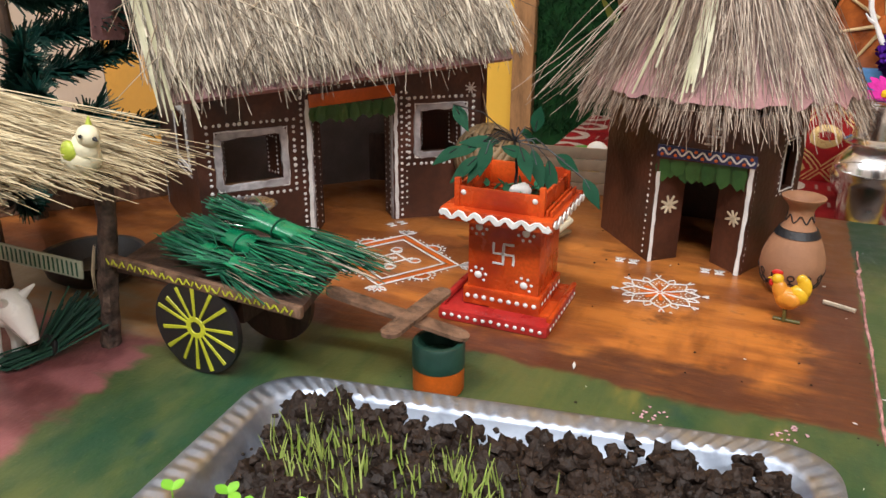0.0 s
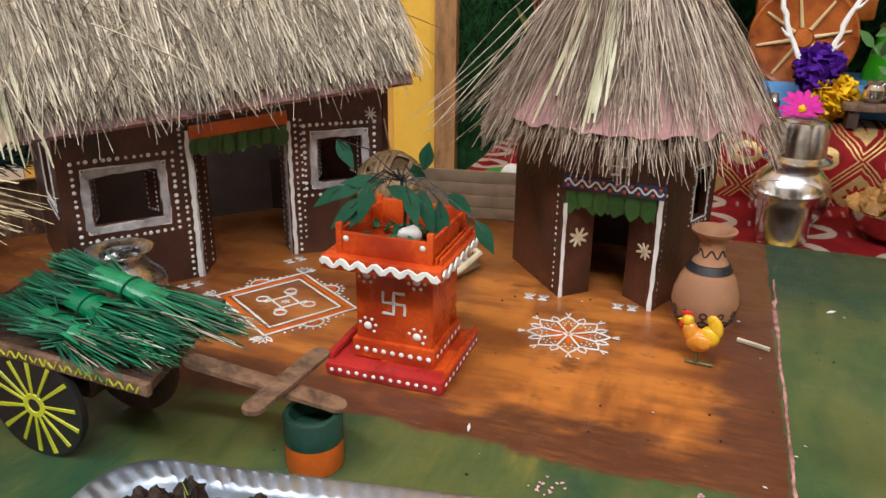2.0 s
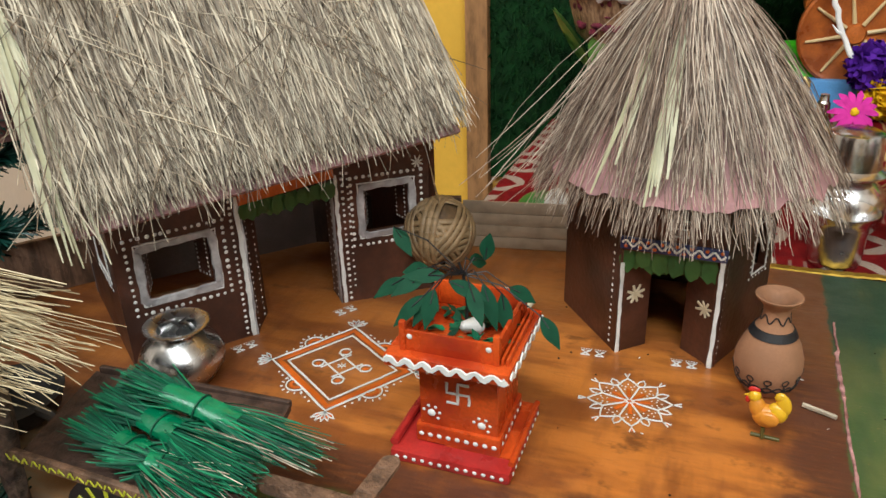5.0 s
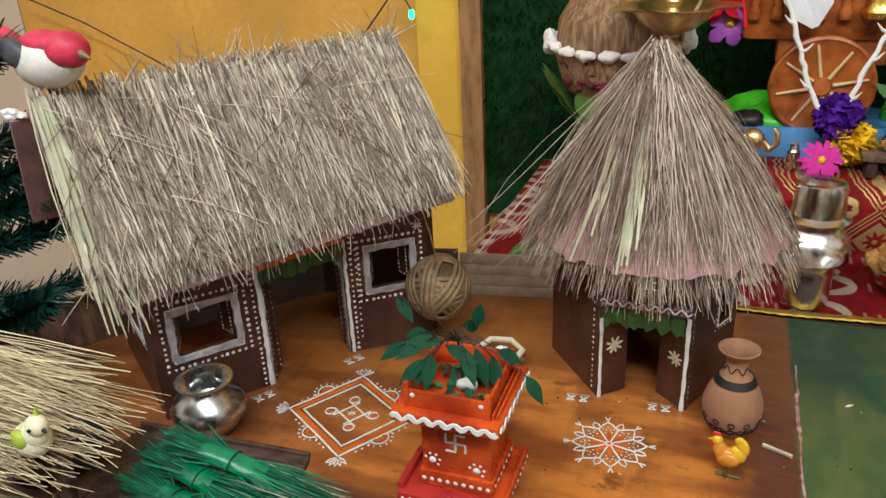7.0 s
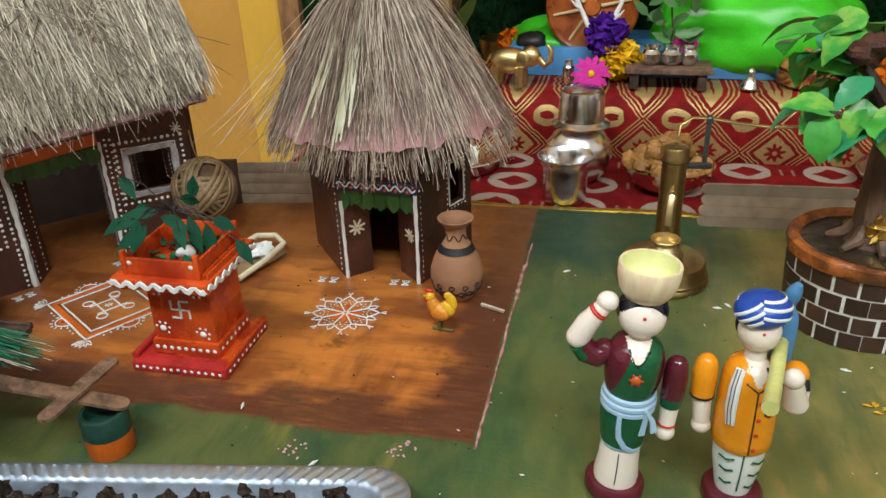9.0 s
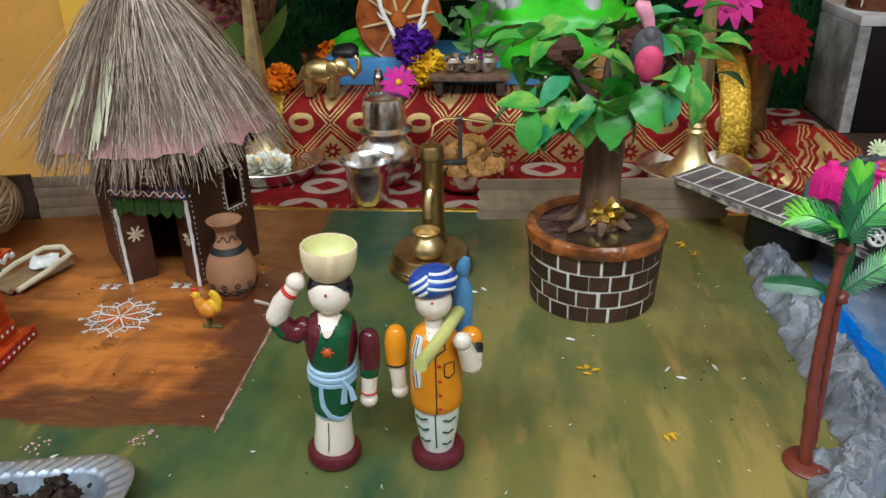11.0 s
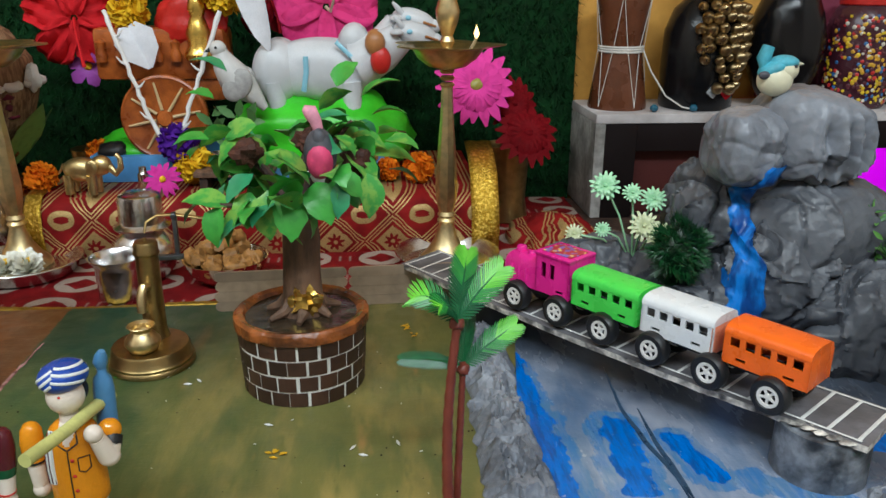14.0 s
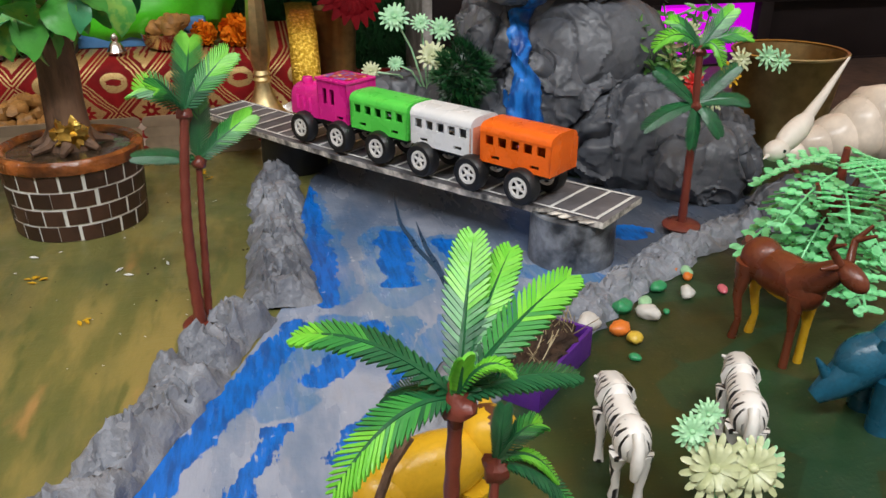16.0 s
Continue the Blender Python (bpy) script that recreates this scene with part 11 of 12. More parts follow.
hibiscus("large red hibiscus flower beside the chariot", (0.0860, 1.0150, 0.2300), 0.0580, (0.15, -1, 0.1), HIBRED, 3, True)
hibiscus("large deep pink hibiscus flower behind the bull", (0.3720, 1.0450, 0.2420), 0.0640, (0.1, -1, 0.15), HIBPINK, 5)
hibiscus("dark red hibiscus flower behind the chariot", (0.3050, 1.0600, 0.2500), 0.0480, (0.0, -1, 0.2), DARKRED, 6, True)

# kalash: pot, mango leaves, coconut with cotton thread
t_ = thing("offering_pot", "steel pot holding mango leaves and a coconut", "offering pot", (-0.0150, 0.9650, T0))
part("pot", Geo().lathe([(0.022, 0), (0.040, 0.006), (0.055, 0.032), (0.057, 0.052), (0.050, 0.075), (0.036, 0.090), (0.033, 0.098), (0.044, 0.112), (0.046, 0.116), (0.040, 0.114), (0.030, 0.100)], 48, cap=False), metal("copper_steel", (0.60, 0.50, 0.42), 0.14), t_, "shiny round pot")
MANGO = leaf_mat("mango_leaf", (0.10, 0.26, 0.045), (0.20, 0.36, 0.09))
for a, ln, lean in ((-110, 0.075, 0.35), (-60, 0.070, 0.5), (-150, 0.085, 0.6), (-20, 0.085, 0.65), (-85, 0.060, 0.25), (20, 0.07, 0.6), (180, 0.08, 0.6)):
    c, s = math.cos(radians(a)), math.sin(radians(a))
    g = Geo()
    pts = [(c * (0.034 + ln * lean * q), s * (0.034 + ln * lean * q), 0.098 + ln * q * (1 - 0.15 * q)) for q in (0, 0.2, 0.4, 0.6, 0.8, 1.0)]
    g.blade(pts, [0.012, 0.034, 0.046, 0.042, 0.024, 0.001], (c, s, 0.2), 0, 0.12, 0.0005)
    part("mango_leaf", g, MANGO, t_, smooth=70)
g = Geo()
g.lathe([(0.0, 0.112), (0.032, 0.120), (0.056, 0.145), (0.066, 0.180), (0.062, 0.215), (0.044, 0.245), (0.018, 0.262), (0.0, 0.270)], 48, cap=False, ripple=lambda a, k: 0.012 * math.sin(9 * a + k))
CN = Nodes("coconut_husk")
cn_ = CN.noise(60, 4, CN.stretch((4, 4, 0.6)), 0.6)
CN.bump(cn_, 0.003, 0.8)
COCO = CN.done(CN.mix(CN.step(cn_, 0.35, 0.65), (0.14, 0.065, 0.030), (0.36, 0.21, 0.11)), 0.75)
part("coconut", g, COCO, t_, "brown fibrous coconut")
g = Geo()
for k in range(11):
    a = radians(-190 + 20 * k)
    r = 0.0685
    g.blob((r * math.cos(a), r * math.sin(a), 0.192 - 0.006 * math.sin(math.pi * k / 10)), (0.0115, 0.0065, 0.0055), 0, 0.003, 120, 14, 8, rotz(math.degrees(a) + 90))
part("cotton_thread", g, paint("cotton", (0.78, 0.74, 0.73), 0.9, 0.08), t_, "twisted white cotton garland")
part("tuft", Geo().blob((0.070, -0.012, 0.196), (0.008, 0.008, 0.016), 0, 0.004, 130), WHITE, t_)
part("tuft", Geo().blob((-0.072, -0.006, 0.190), (0.008, 0.008, 0.014), 0, 0.004, 130), WHITE, t_)
g = Geo()
random.seed(131)
for k in range(34):
    a, z = radians(random.uniform(-150, -30)), random.uniform(0.150, 0.186)
    r = 0.0625 - 0.18 * abs(z - 0.182)
    g.blob((r * math.cos(a), r * math.sin(a), z), (random.uniform(0.004, 0.010), 0.0040, random.uniform(0.002, 0.006)), 0, 0.003, 160, 12, 8, rotz(math.degrees(a) + 90), seed=k)
part("vermilion_patch", g, paint("vermilion_powder", (0.15, 0.010, 0.030), 0.8, 0.5, 120), t_, "dark red powder marks", kind="stuff")

# steel lota with tumbler, and a steel cup
t_ = thing("steel_jar", "round steel water jar on the red cloth", "water jar", (0.1840, 0.8450, T0))
part("body", Geo().lathe([(0.018, 0), (0.021, 0.0015), (0.030, 0.012), (0.0335, 0.026), (0.031, 0.040), (0.022, 0.050), (0.0180, 0.0535), (0.0190, 0.0560)], 48), STEEL, t_)
t_ = thing("steel_tumbler", "steel tumbler turned over on the water jar", "tumbler", (0.1850, 0.8450, T0 + 0.0560))
part("body", Geo().lathe([(0.0190, 0), (0.0280, 0.0005), (0.0285, 0.0022), (0.0240, 0.0045), (0.0225, 0.0060), (0.0218, 0.0300), (0.0205, 0.0345), (0.0170, 0.0362), (0.0, 0.0366)], 48, cap=False), STEEL, t_)
t_ = thing("steel_cup", "plain steel cup standing before the water jar", "cup", (0.1760, 0.7820, T0))
part("body", Geo().lathe([(0.0165, 0), (0.0188, 0.0020), (0.0200, 0.0060), (0.0208, 0.0350), (0.0222, 0.0405), (0.0262, 0.0455), (0.0266, 0.0466), (0.0252, 0.0464), (0.0205, 0.0400), (0.0185, 0.006), (0, 0.005)], 48, cap=False), STEEL, t_)
# bowl of fried sweets
t_ = thing("food_bowl", "steel bowl with a beaded rim full of fried food", "bowl", (0.2700, 0.8280, T0))
part("bowl", Geo().lathe([(0.020, 0), (0.024, 0.002), (0.037, 0.013), (0.0430, 0.026), (0.0440, 0.0275), (0.0420, 0.0270), (0.035, 0.014), (0.0, 0.006)], 56, cap=False), metal("ribbed_steel", (0.70, 0.62, 0.50), 0.12), t_)
random.seed(91)
FRIED = paint("fried_dough", (0.36, 0.17, 0.040), 0.6, 0.4, 90, 500, 0.001)
for k in range(26):
    a, r = random.uniform(0, 6.28), 0.034 * math.sqrt(random.random())
    z = 0.022 + 0.026 * max(0, 1 - r / 0.034) * random.random() + 0.004
    if k > 20:
        z += 0.014
        r *= 0.5
    part("fritter", Geo().blob((r * math.cos(a), r * math.sin(a), z), (0.0105, 0.0095, 0.0080), 0, 0.005, 130, 14, 10, rotz(random.uniform(0, 180)), seed=k), FRIED, t_)
t_ = thing("food_bowl", "small steel bowl of fried food on the step", "bowl", (0.4060, 0.9500, 0.0470))
part("bowl", Geo().lathe([(0.020, 0), (0.028, 0.006), (0.0310, 0.018), (0.0318, 0.019), (0.0300, 0.0185), (0.0, 0.008)], 48, cap=False), metal("ribbed_brass", (0.62, 0.50, 0.36), 0.16), t_)
for k in range(10):
    a, r = random.uniform(0, 6.28), 0.020 * math.sqrt(random.random())
    part("fritter", Geo().blob((r * math.cos(a), r * math.sin(a), 0.020 + 0.010 * random.random()), (0.0100, 0.0090, 0.0090), 0, 0.004, 130, 14, 10, seed=k), FRIED, t_)
single("silver_bell", Geo().lathe([(0.0095, 0), (0.0100, 0.002), (0.0080, 0.006), (0.0055, 0.011), (0.0030, 0.013), (0.0042, 0.016), (0.0030, 0.020), (0.0, 0.022)], 28, cap=False), STEEL, "tiny silver bell on the altar step", "bell", (0.3500, 0.9330, 0.0470))
single("incense_cup", Geo().lathe([(0.004, 0), (0.006, 0.003), (0.0062, 0.018), (0.0045, 0.020), (0.004, 0.026), (0, 0.026)], 20, cap=False), STEEL, "tiny steel incense holder on the step", "holder", (0.1650, 0.9350, 0.0470))
BRASSBOWL = Geo().lathe([(0.014, 0), (0.020, 0.003), (0.024, 0.016), (0.025, 0.026), (0.022, 0.026), (0.0, 0.010)], 32, cap=False)
single("brass_cup", BRASSBOWL, OLD_BRASS, "small brass cup behind the lamp", "cup", (0.0720, 1.0500, 0.0900 - 0.044))

# brass elephant
toy("elephant_figurine", "small golden elephant with a raised trunk on the step", "figurine",
    [((0, 0, 0.0200), (0.0170, 0.0095, 0.0105), 0), ((0.0165, 0, 0.0240), (0.0085, 0.0075, 0.0085), 0), ((0.0120, -0.0085, 0.0230), (0.0055, 0.0018, 0.0070), 0), ((0.0120, 0.0085, 0.0230), (0.0055, 0.0018, 0.0070), 0)],
    [metal("pale_gold", (0.78, 0.60, 0.28), 0.32)], (0.1040, 0.9250, 0.0470), -8,
    [([(sx, sy, 0.016), (sx, sy, 0.0)], [0.0042, 0.0038], 0) for sx in (-0.011, 0.009) for sy in (-0.005, 0.005)] + [([(0.0230, 0, 0.0230), (0.0285, 0, 0.0170), (0.0330, 0, 0.0220), (0.0330, 0, 0.0300), (0.0300, 0, 0.0335)], [0.0036, 0.0030, 0.0026, 0.0022, 0.0016], 0), ([(-0.016, 0, 0.024), (-0.021, 0, 0.016)], [0.0014, 0.0008], 0)], scale=1.32)

# chariot statue
GREENL = paint("bright_green_paint", (0.085, 0.62, 0.020), 0.35, 0.25, 22)
SKYB = paint("sky_blue_paint", (0.10, 0.30, 0.62), 0.4, 0.25, 25)
CHAR = paint("chariot_orange", (0.46, 0.125, 0.022), 0.32, 0.45, 40, dark=(0.22, 0.045, 0.010))


def chariot():
    t = thing("chariot_statue", "painted chariot statue on a blue and green base", "statue")
    part("base", Geo().box((0.2700, 1.0250, 0.0620), (0.350, 0.110, 0.032), 0, 0.004), SKYB, t, "sky blue base block")
    part("meadow", Geo().blob((0.150, 1.030, 0.078), (0.062, 0.048, 0.022), 0, 0.008, 40, 36, 20), GREENL, t, "bright green mound")
    part("meadow", Geo().blob((0.362, 1.020, 0.088), (0.112, 0.066, 0.062), 0, 0.012, 30, 44, 26), GREENL, t, "bright green mound")
    part("black_stone", Geo().blob((0.120, 0.985, 0.0800), (0.018, 0.014, 0.014), 0, 0.003, 80), BLACK, t, "glossy black stone")
    c = Vector((0.1850, 0.9830, 0.1200))
    r = Matrix.Rotation(radians(90), 3, "X")
    part("wheel", Geo().lathe([(0.0, -0.004), (0.0490, -0.004), (0.0500, 0.0), (0.0495, 0.0060), (0.0470, 0.0075), (0.0440, 0.0055), (0.0100, 0.0045), (0.0080, 0.0085), (0.0, 0.0090)], 56, c, rot=r, cap=False), CHAR, t, "orange-brown chariot wheel")
    SPK = paint("pale_gold_paint", (0.66, 0.48, 0.24), 0.4, 0.15)
    for k in range(8):
        a = math.pi * k / 4 + 0.2
        d = Vector((math.cos(a), 0, math.sin(a)))
        part("spoke", Geo().tube([c + d * 0.010 + Vector((0, -0.0065, 0)), c + d * 0.042 + Vector((0, -0.0065, 0))], [0.0020, 0.0013], 8), SPK, t)
    part("box", Geo().box((0.1800, 1.0350, 0.1900), (0.150, 0.060, 0.060), 0, 0.008), CHAR, t, "carved orange chariot box")
    part("box", Geo().box((0.1950, 1.0350, 0.1500), (0.110, 0.050, 0.030), 0, 0.006), CHAR, t)
    g = Geo()
    for k in range(7):
        g.lathe([(0.006, 0), (0.007, 0.008), (0.004, 0.014), (0.006, 0.022), (0.0, 0.026)], 14, (0.115 + 0.021 * k, 1.003, 0.182), cap=False)
    part("carving", g, CHAR, t, kind="stuff")
    COTTON_CLOTH = paint("white_cloth", (0.74, 0.74, 0.78), 0.8, 0.10, 60, 500)
    part("drape", Geo().blade([(0.150, 0.996, 0.222), (0.158, 0.990, 0.208), (0.166, 0.988, 0.192), (0.172, 0.990, 0.176)], [0.020, 0.046, 0.038, 0.006], (0.2, -1, 0.3), 0, 0.5, 0.0008), COTTON_CLOTH, t, "white cloth scrap")
    part("drape", Geo().blade([(0.286, 0.985, 0.290), (0.291, 0.980, 0.262), (0.297, 0.983, 0.236), (0.304, 0.978, 0.214), (0.309, 0.982, 0.196)], [0.030, 0.036, 0.030, 0.020, 0.004], (-0.3, -1, 0.1), 0, 0.25, 0.0008), COTTON_CLOTH, t, "long white hanging cloth")
    part("cushion", Geo().blob((0.215, 1.020, 0.225), (0.040, 0.020, 0.035), 0, 0.006, 50, 30, 20), REDP, t, "deep red cloth behind the figure")
    part("idol", Geo().lathe([(0.016, 0.0), (0.018, 0.006), (0.012, 0.016), (0.014, 0.030), (0.010, 0.042), (0.0075, 0.048), (0.010, 0.056), (0.008, 0.066), (0.004, 0.076), (0.0, 0.088)], 24, (0.2280, 0.9960, 0.1850), cap=False), GOLD, t, "small golden figure")
    g = Geo()
    pts = [(0.130, 0.985, 0.240), (0.141, 0.975, 0.211), (0.152, 0.970, 0.182), (0.161, 0.966, 0.156), (0.173, 0.962, 0.122), (0.187, 0.955, 0.096), (0.198, 0.955, 0.096), (0.209, 0.958, 0.112), (0.223, 0.964, 0.149), (0.233, 0.968, 0.175), (0.242, 0.972, 0.200), (0.262, 0.980, 0.250)]
    fine = []
    for a, b in zip(pts, pts[1:]):
        fine += [Vector(a).lerp(Vector(b), i / 5) for i in range(5)]
    fine = [p + Vector((0.0022 * noise.noise(p * 130), 0.001 * noise.noise(p * 90), 0.0015 * noise.noise(p * 170))) for p in fine]
    g.tube(fine, [0.0021 * (1 + 0.8 * abs(noise.noise(p * 150))) for p in fine], 8)
    for k, q in ((2, -1), (3, 1), (8, 1), (9, -1), (4, -1), (1, 1), (7, 1)):
        p = Vector(pts[k])
        g.tube([p, p + Vector((q * 0.005, -0.002, 0.003)), p + Vector((q * 0.010, -0.002, 0.009))], [0.0018, 0.0015, 0.0005], 6)
    part("cotton_garland", g, paint("white_cotton", (0.80, 0.78, 0.76), 0.85, 0.06), t, "white cotton garland")


chariot()
# white bull pair in front of the chariot
BULLW = paint("bull_white", (0.62, 0.63, 0.65), 0.40, 0.12, 30)
BLUET = paint("light_blue_paint", (0.30, 0.60, 0.74), 0.4, 0.1)
for off, dz, lab in ((0.0, 0.0, "white painted bull statue with blue and red trappings"), (0.032, 0.014, "white painted bull statue behind its twin")):
    g = Geo()
    g.blob((0.365, 1.000 + off, 0.172), (0.072, 0.024, 0.036), 0, 0, 30, 30, 20)
    g.blob((0.315, 1.000 + off, 0.170), (0.030, 0.025, 0.038), 0, 0, 30, 26, 18)
    g.blob((0.405, 1.000 + off, 0.205), (0.018, 0.016, 0.020), 0, 0, 30, 22, 16)
    g.tube([(0.410, 1.000 + off, 0.180), (0.440, 0.996 + off, 0.195), (0.460, 0.994 + off, 0.210 + dz)], [0.030, 0.024, 0.018], 18)
    g.blob((0.478, 0.992 + off, 0.212 + dz), (0.028, 0.015, 0.015), 0, 0, 30, 24, 16, ry(18))
    g.blob((0.500, 0.992 + off, 0.206 + dz), (0.010, 0.010, 0.009), 0)
    g.tube([(0.488, 0.9775 + off, 0.212 + dz), (0.503, 0.9830 + off, 0.207 + dz)], 0.0016, 6, 3)
    g.blob((0.470, 0.9780 + off, 0.217 + dz), (0.0035, 0.002, 0.003), 1)
    for sx in (0.312, 0.400):
        for sy in (-0.012, 0.012):
            g.tube([(sx, 1.000 + off + sy, 0.160), (sx + 0.003, 1.000 + off + sy, 0.120), (sx, 1.000 + off + sy, 0.085)], [0.014, 0.009, 0.010], 12)
    for s in (-1, 1):
        g.tube([(0.462, 0.994 + off + s * 0.010, 0.222 + dz), (0.456, 0.994 + off + s * 0.015, 0.230 + dz), (0.452, 0.994 + off + s * 0.015, 0.234 + dz)], [0.004, 0.003, 0.0016], 8, 0)
        g.blob((0.455, 0.994 + off + s * 0.019, 0.216 + dz), (0.008, 0.008, 0.004), 0)
    g.ribbon([(0.350, 0.9755 + off, 0.190), (0.350, 0.9748 + off, 0.172), (0.346, 0.9765 + off, 0.150)], 0.006, (0, -1, 0.1), 0.001, 1)
    g.ribbon([(0.385, 0.978 + off, 0.206), (0.402, 0.974 + off, 0.190), (0.415, 0.972 + off, 0.182)], 0.005, (0, -1, 0.1), 0.001, 1)
    g.blob((0.436, 0.970 + off, 0.186), (0.012, 0.008, 0.016), 2)
    g.blob((0.430, 0.972 + off, 0.205), (0.012, 0.010, 0.014), 3)
    single("bull_statue", g, [BULLW, BLUET, REDP, paint("bull_gold_%d" % (off > 0), (0.42, 0.18, 0.06), 0.4, 0.2)], lab, "statue", smooth=60)
toy("bird_ornament", "grey-white pigeon ornament perched beside the chariot", "bird ornament",
    [((-0.0115, -0.002, 0.0505), (0.0095, 0.0088, 0.0092), 0), ((0.0085, -0.0130, 0.0120), (0.0150, 0.0050, 0.0200), 2, ry(38)), ((0.0085, 0.0130, 0.0120), (0.0150, 0.0050, 0.0200), 2, ry(38))],
    [paint("pigeon_white", (0.60, 0.59, 0.57), 0.5, 0.1), BLACK_INK, paint("pigeon_wing", (0.40, 0.39, 0.38), 0.55, 0.25, 120)], (0.2680, 0.9560, 0.1500), 0,
    [([(0.036, 0, -0.016), (0.026, 0, -0.004), (0.014, 0, 0.008), (0.003, 0, 0.020), (-0.005, 0, 0.033), (-0.0095, 0, 0.044), (-0.0115, -0.001, 0.051)], [0.004, 0.0095, 0.0160, 0.0185, 0.0145, 0.0100, 0.0080], 0), ([(-0.0195, -0.004, 0.0500), (-0.0250, -0.0065, 0.0475)], [0.0026, 0.0006], 1), ([(-0.0120, -0.0106, 0.0525), (-0.0122, -0.0116, 0.0525)], 0.0014, 1)])
# low stool with silver pots and a leafy sprig
t_ = thing("low_stool", "small brown wooden stool on the altar step", "stool", (0.2680, 0.9400, 0.0465))
part("seat", Geo().box((0, 0, 0.0195), (0.088, 0.044, 0.006), 0, 0.0012), OLDWOOD, t_)
for sx in (-0.034, 0.034):
    part("leg", Geo().box((sx, 0, 0.0083), (0.009, 0.038, 0.0166), 0, 0.001), DARKWOOD, t_)
for k, (x_, r_) in enumerate(((0.2500, 0.010), (0.2700, 0.011), (0.2880, 0.009))):
    single("silver_cup", Geo().lathe([(r_ * 0.6, 0), (r_, 0.004), (r_ * 1.05, 0.012), (r_ * 0.7, 0.016), (r_ * 0.9, 0.019), (0, 0.012)], 28, cap=False), STEEL, "tiny silver cup standing on the stool", "cup", (x_, 0.938, 0.0692), group="cups on the stool")
t_ = thing("leafy_sprig", "sprig of green leaves standing on the stool", "sprig", (0.2680, 0.9520, 0.0690))
random.seed(97)
for k in range(20):
    a = random.uniform(0, 6.28)
    p = Vector((0.028 * random.uniform(-1, 1), 0.010 * random.uniform(-1, 1), random.uniform(0.018, 0.062)))
    d = Vector((math.cos(a), -0.3, random.uniform(0.0, 0.8))).normalized()
    part("leaf", Geo().blade([p, p + d * 0.008, p + d * 0.016, p + d * 0.024], [0.001, 0.0095, 0.0085, 0.0005], (0.2, -1, 0.5), 0, 0.2, 0.0002), leaf_mat("sprig_leaf", (0.06, 0.16, 0.05), (0.12, 0.26, 0.08)) if k == 0 else bpy.data.materials["sprig_leaf"], t_, smooth=60)
part("stem", Geo().tube([(0, 0, 0), (0.002, 0, 0.03), (-0.002, 0, 0.06)], 0.0012, 6), BARK, t_)
# petals in the plate, gold vase
random.seed(101)
g = Geo()
for cx_, cy_, n_, r_ in ((0.049, 0.829, 46, 0.018), (0.070, 0.832, 44, 0.018), (0.060, 0.842, 36, 0.017)):
    for k in range(n_):
        b = k * 2.4
        up = 0.15 + 1.0 * (1 - k / n_)
        d = Vector((math.cos(b), math.sin(b), up)).normalized() * r_ * random.uniform(0.75, 1.1)
        p = Vector((cx_, cy_, -0.013 + 0.008 * (1 - k / n_)))
        g.blade([p, p + d * 0.4, p + d * 0.75 + Vector((0, 0, 0.001)), p + d], [0.0020, 0.0062, 0.0074, 0.0030], (0.1, -0.7, 0.8), 0, 0.25, 0.0003)
    g.blob((cx_, cy_, 0.001), (0.0045, 0.0045, 0.003), 1, 0.001, 200, 12, 8)
single("flower_petals", g, [leaf_mat("cream_petal", (0.76, 0.74, 0.58), (0.82, 0.81, 0.74)), MARI_Y], "white and cream petals heaped in the plate", "petals", kind="stuff", smooth=60)
t_ = thing("brass_vase", "tall brass vase holding the gerbera flowers", "vase", (0.5980, 1.0300, T0))
part("body", Geo().lathe([(0.026, 0), (0.028, 0.002), (0.024, 0.030), (0.027, 0.080), (0.031, 0.100), (0.029, 0.100), (0.022, 0.07), (0, 0.06)], 40, cap=False), OLD_BRASS, t_)

# ---- right edge: brass tumbler and a bowl of yellow powder ----
t_ = thing("brass_tumbler", "large dull brass tumbler behind the shell", "tumbler", (0.9550, 0.6150, T0))
part("body", Geo().lathe([(0.034, 0), (0.036, 0.002), (0.041, 0.060), (0.0465, 0.106), (0.048, 0.108), (0.0455, 0.107), (0.039, 0.060), (0.032, 0.004), (0, 0.004)], 56, cap=False), metal("dull_brass", (0.44, 0.30, 0.13), 0.34), t_)
part("rim", Geo().lathe([(0.0468, 0.1060), (0.0484, 0.1068), (0.0486, 0.1082), (0.0476, 0.1090), (0.0458, 0.1084)], 56, cap=False), BRASS, t_, "rolled brass rim")
t_ = thing("powder_bowl", "small steel bowl heaped with yellow powder", "bowl", (0.8960, 0.6250, T0))
part("bowl", Geo().lathe([(0.016, 0), (0.026, 0.008), (0.032, 0.030), (0.0335, 0.031), (0.031, 0.030), (0, 0.012)], 40, cap=False), STEEL, t_)
part("powder", Geo().blob((0, 0, 0.022), (0.029, 0.029, 0.014), 0, 0.006, 90, 28, 16), paint("turmeric", (0.74, 0.42, 0.01), 0.85, 0.2), t_)

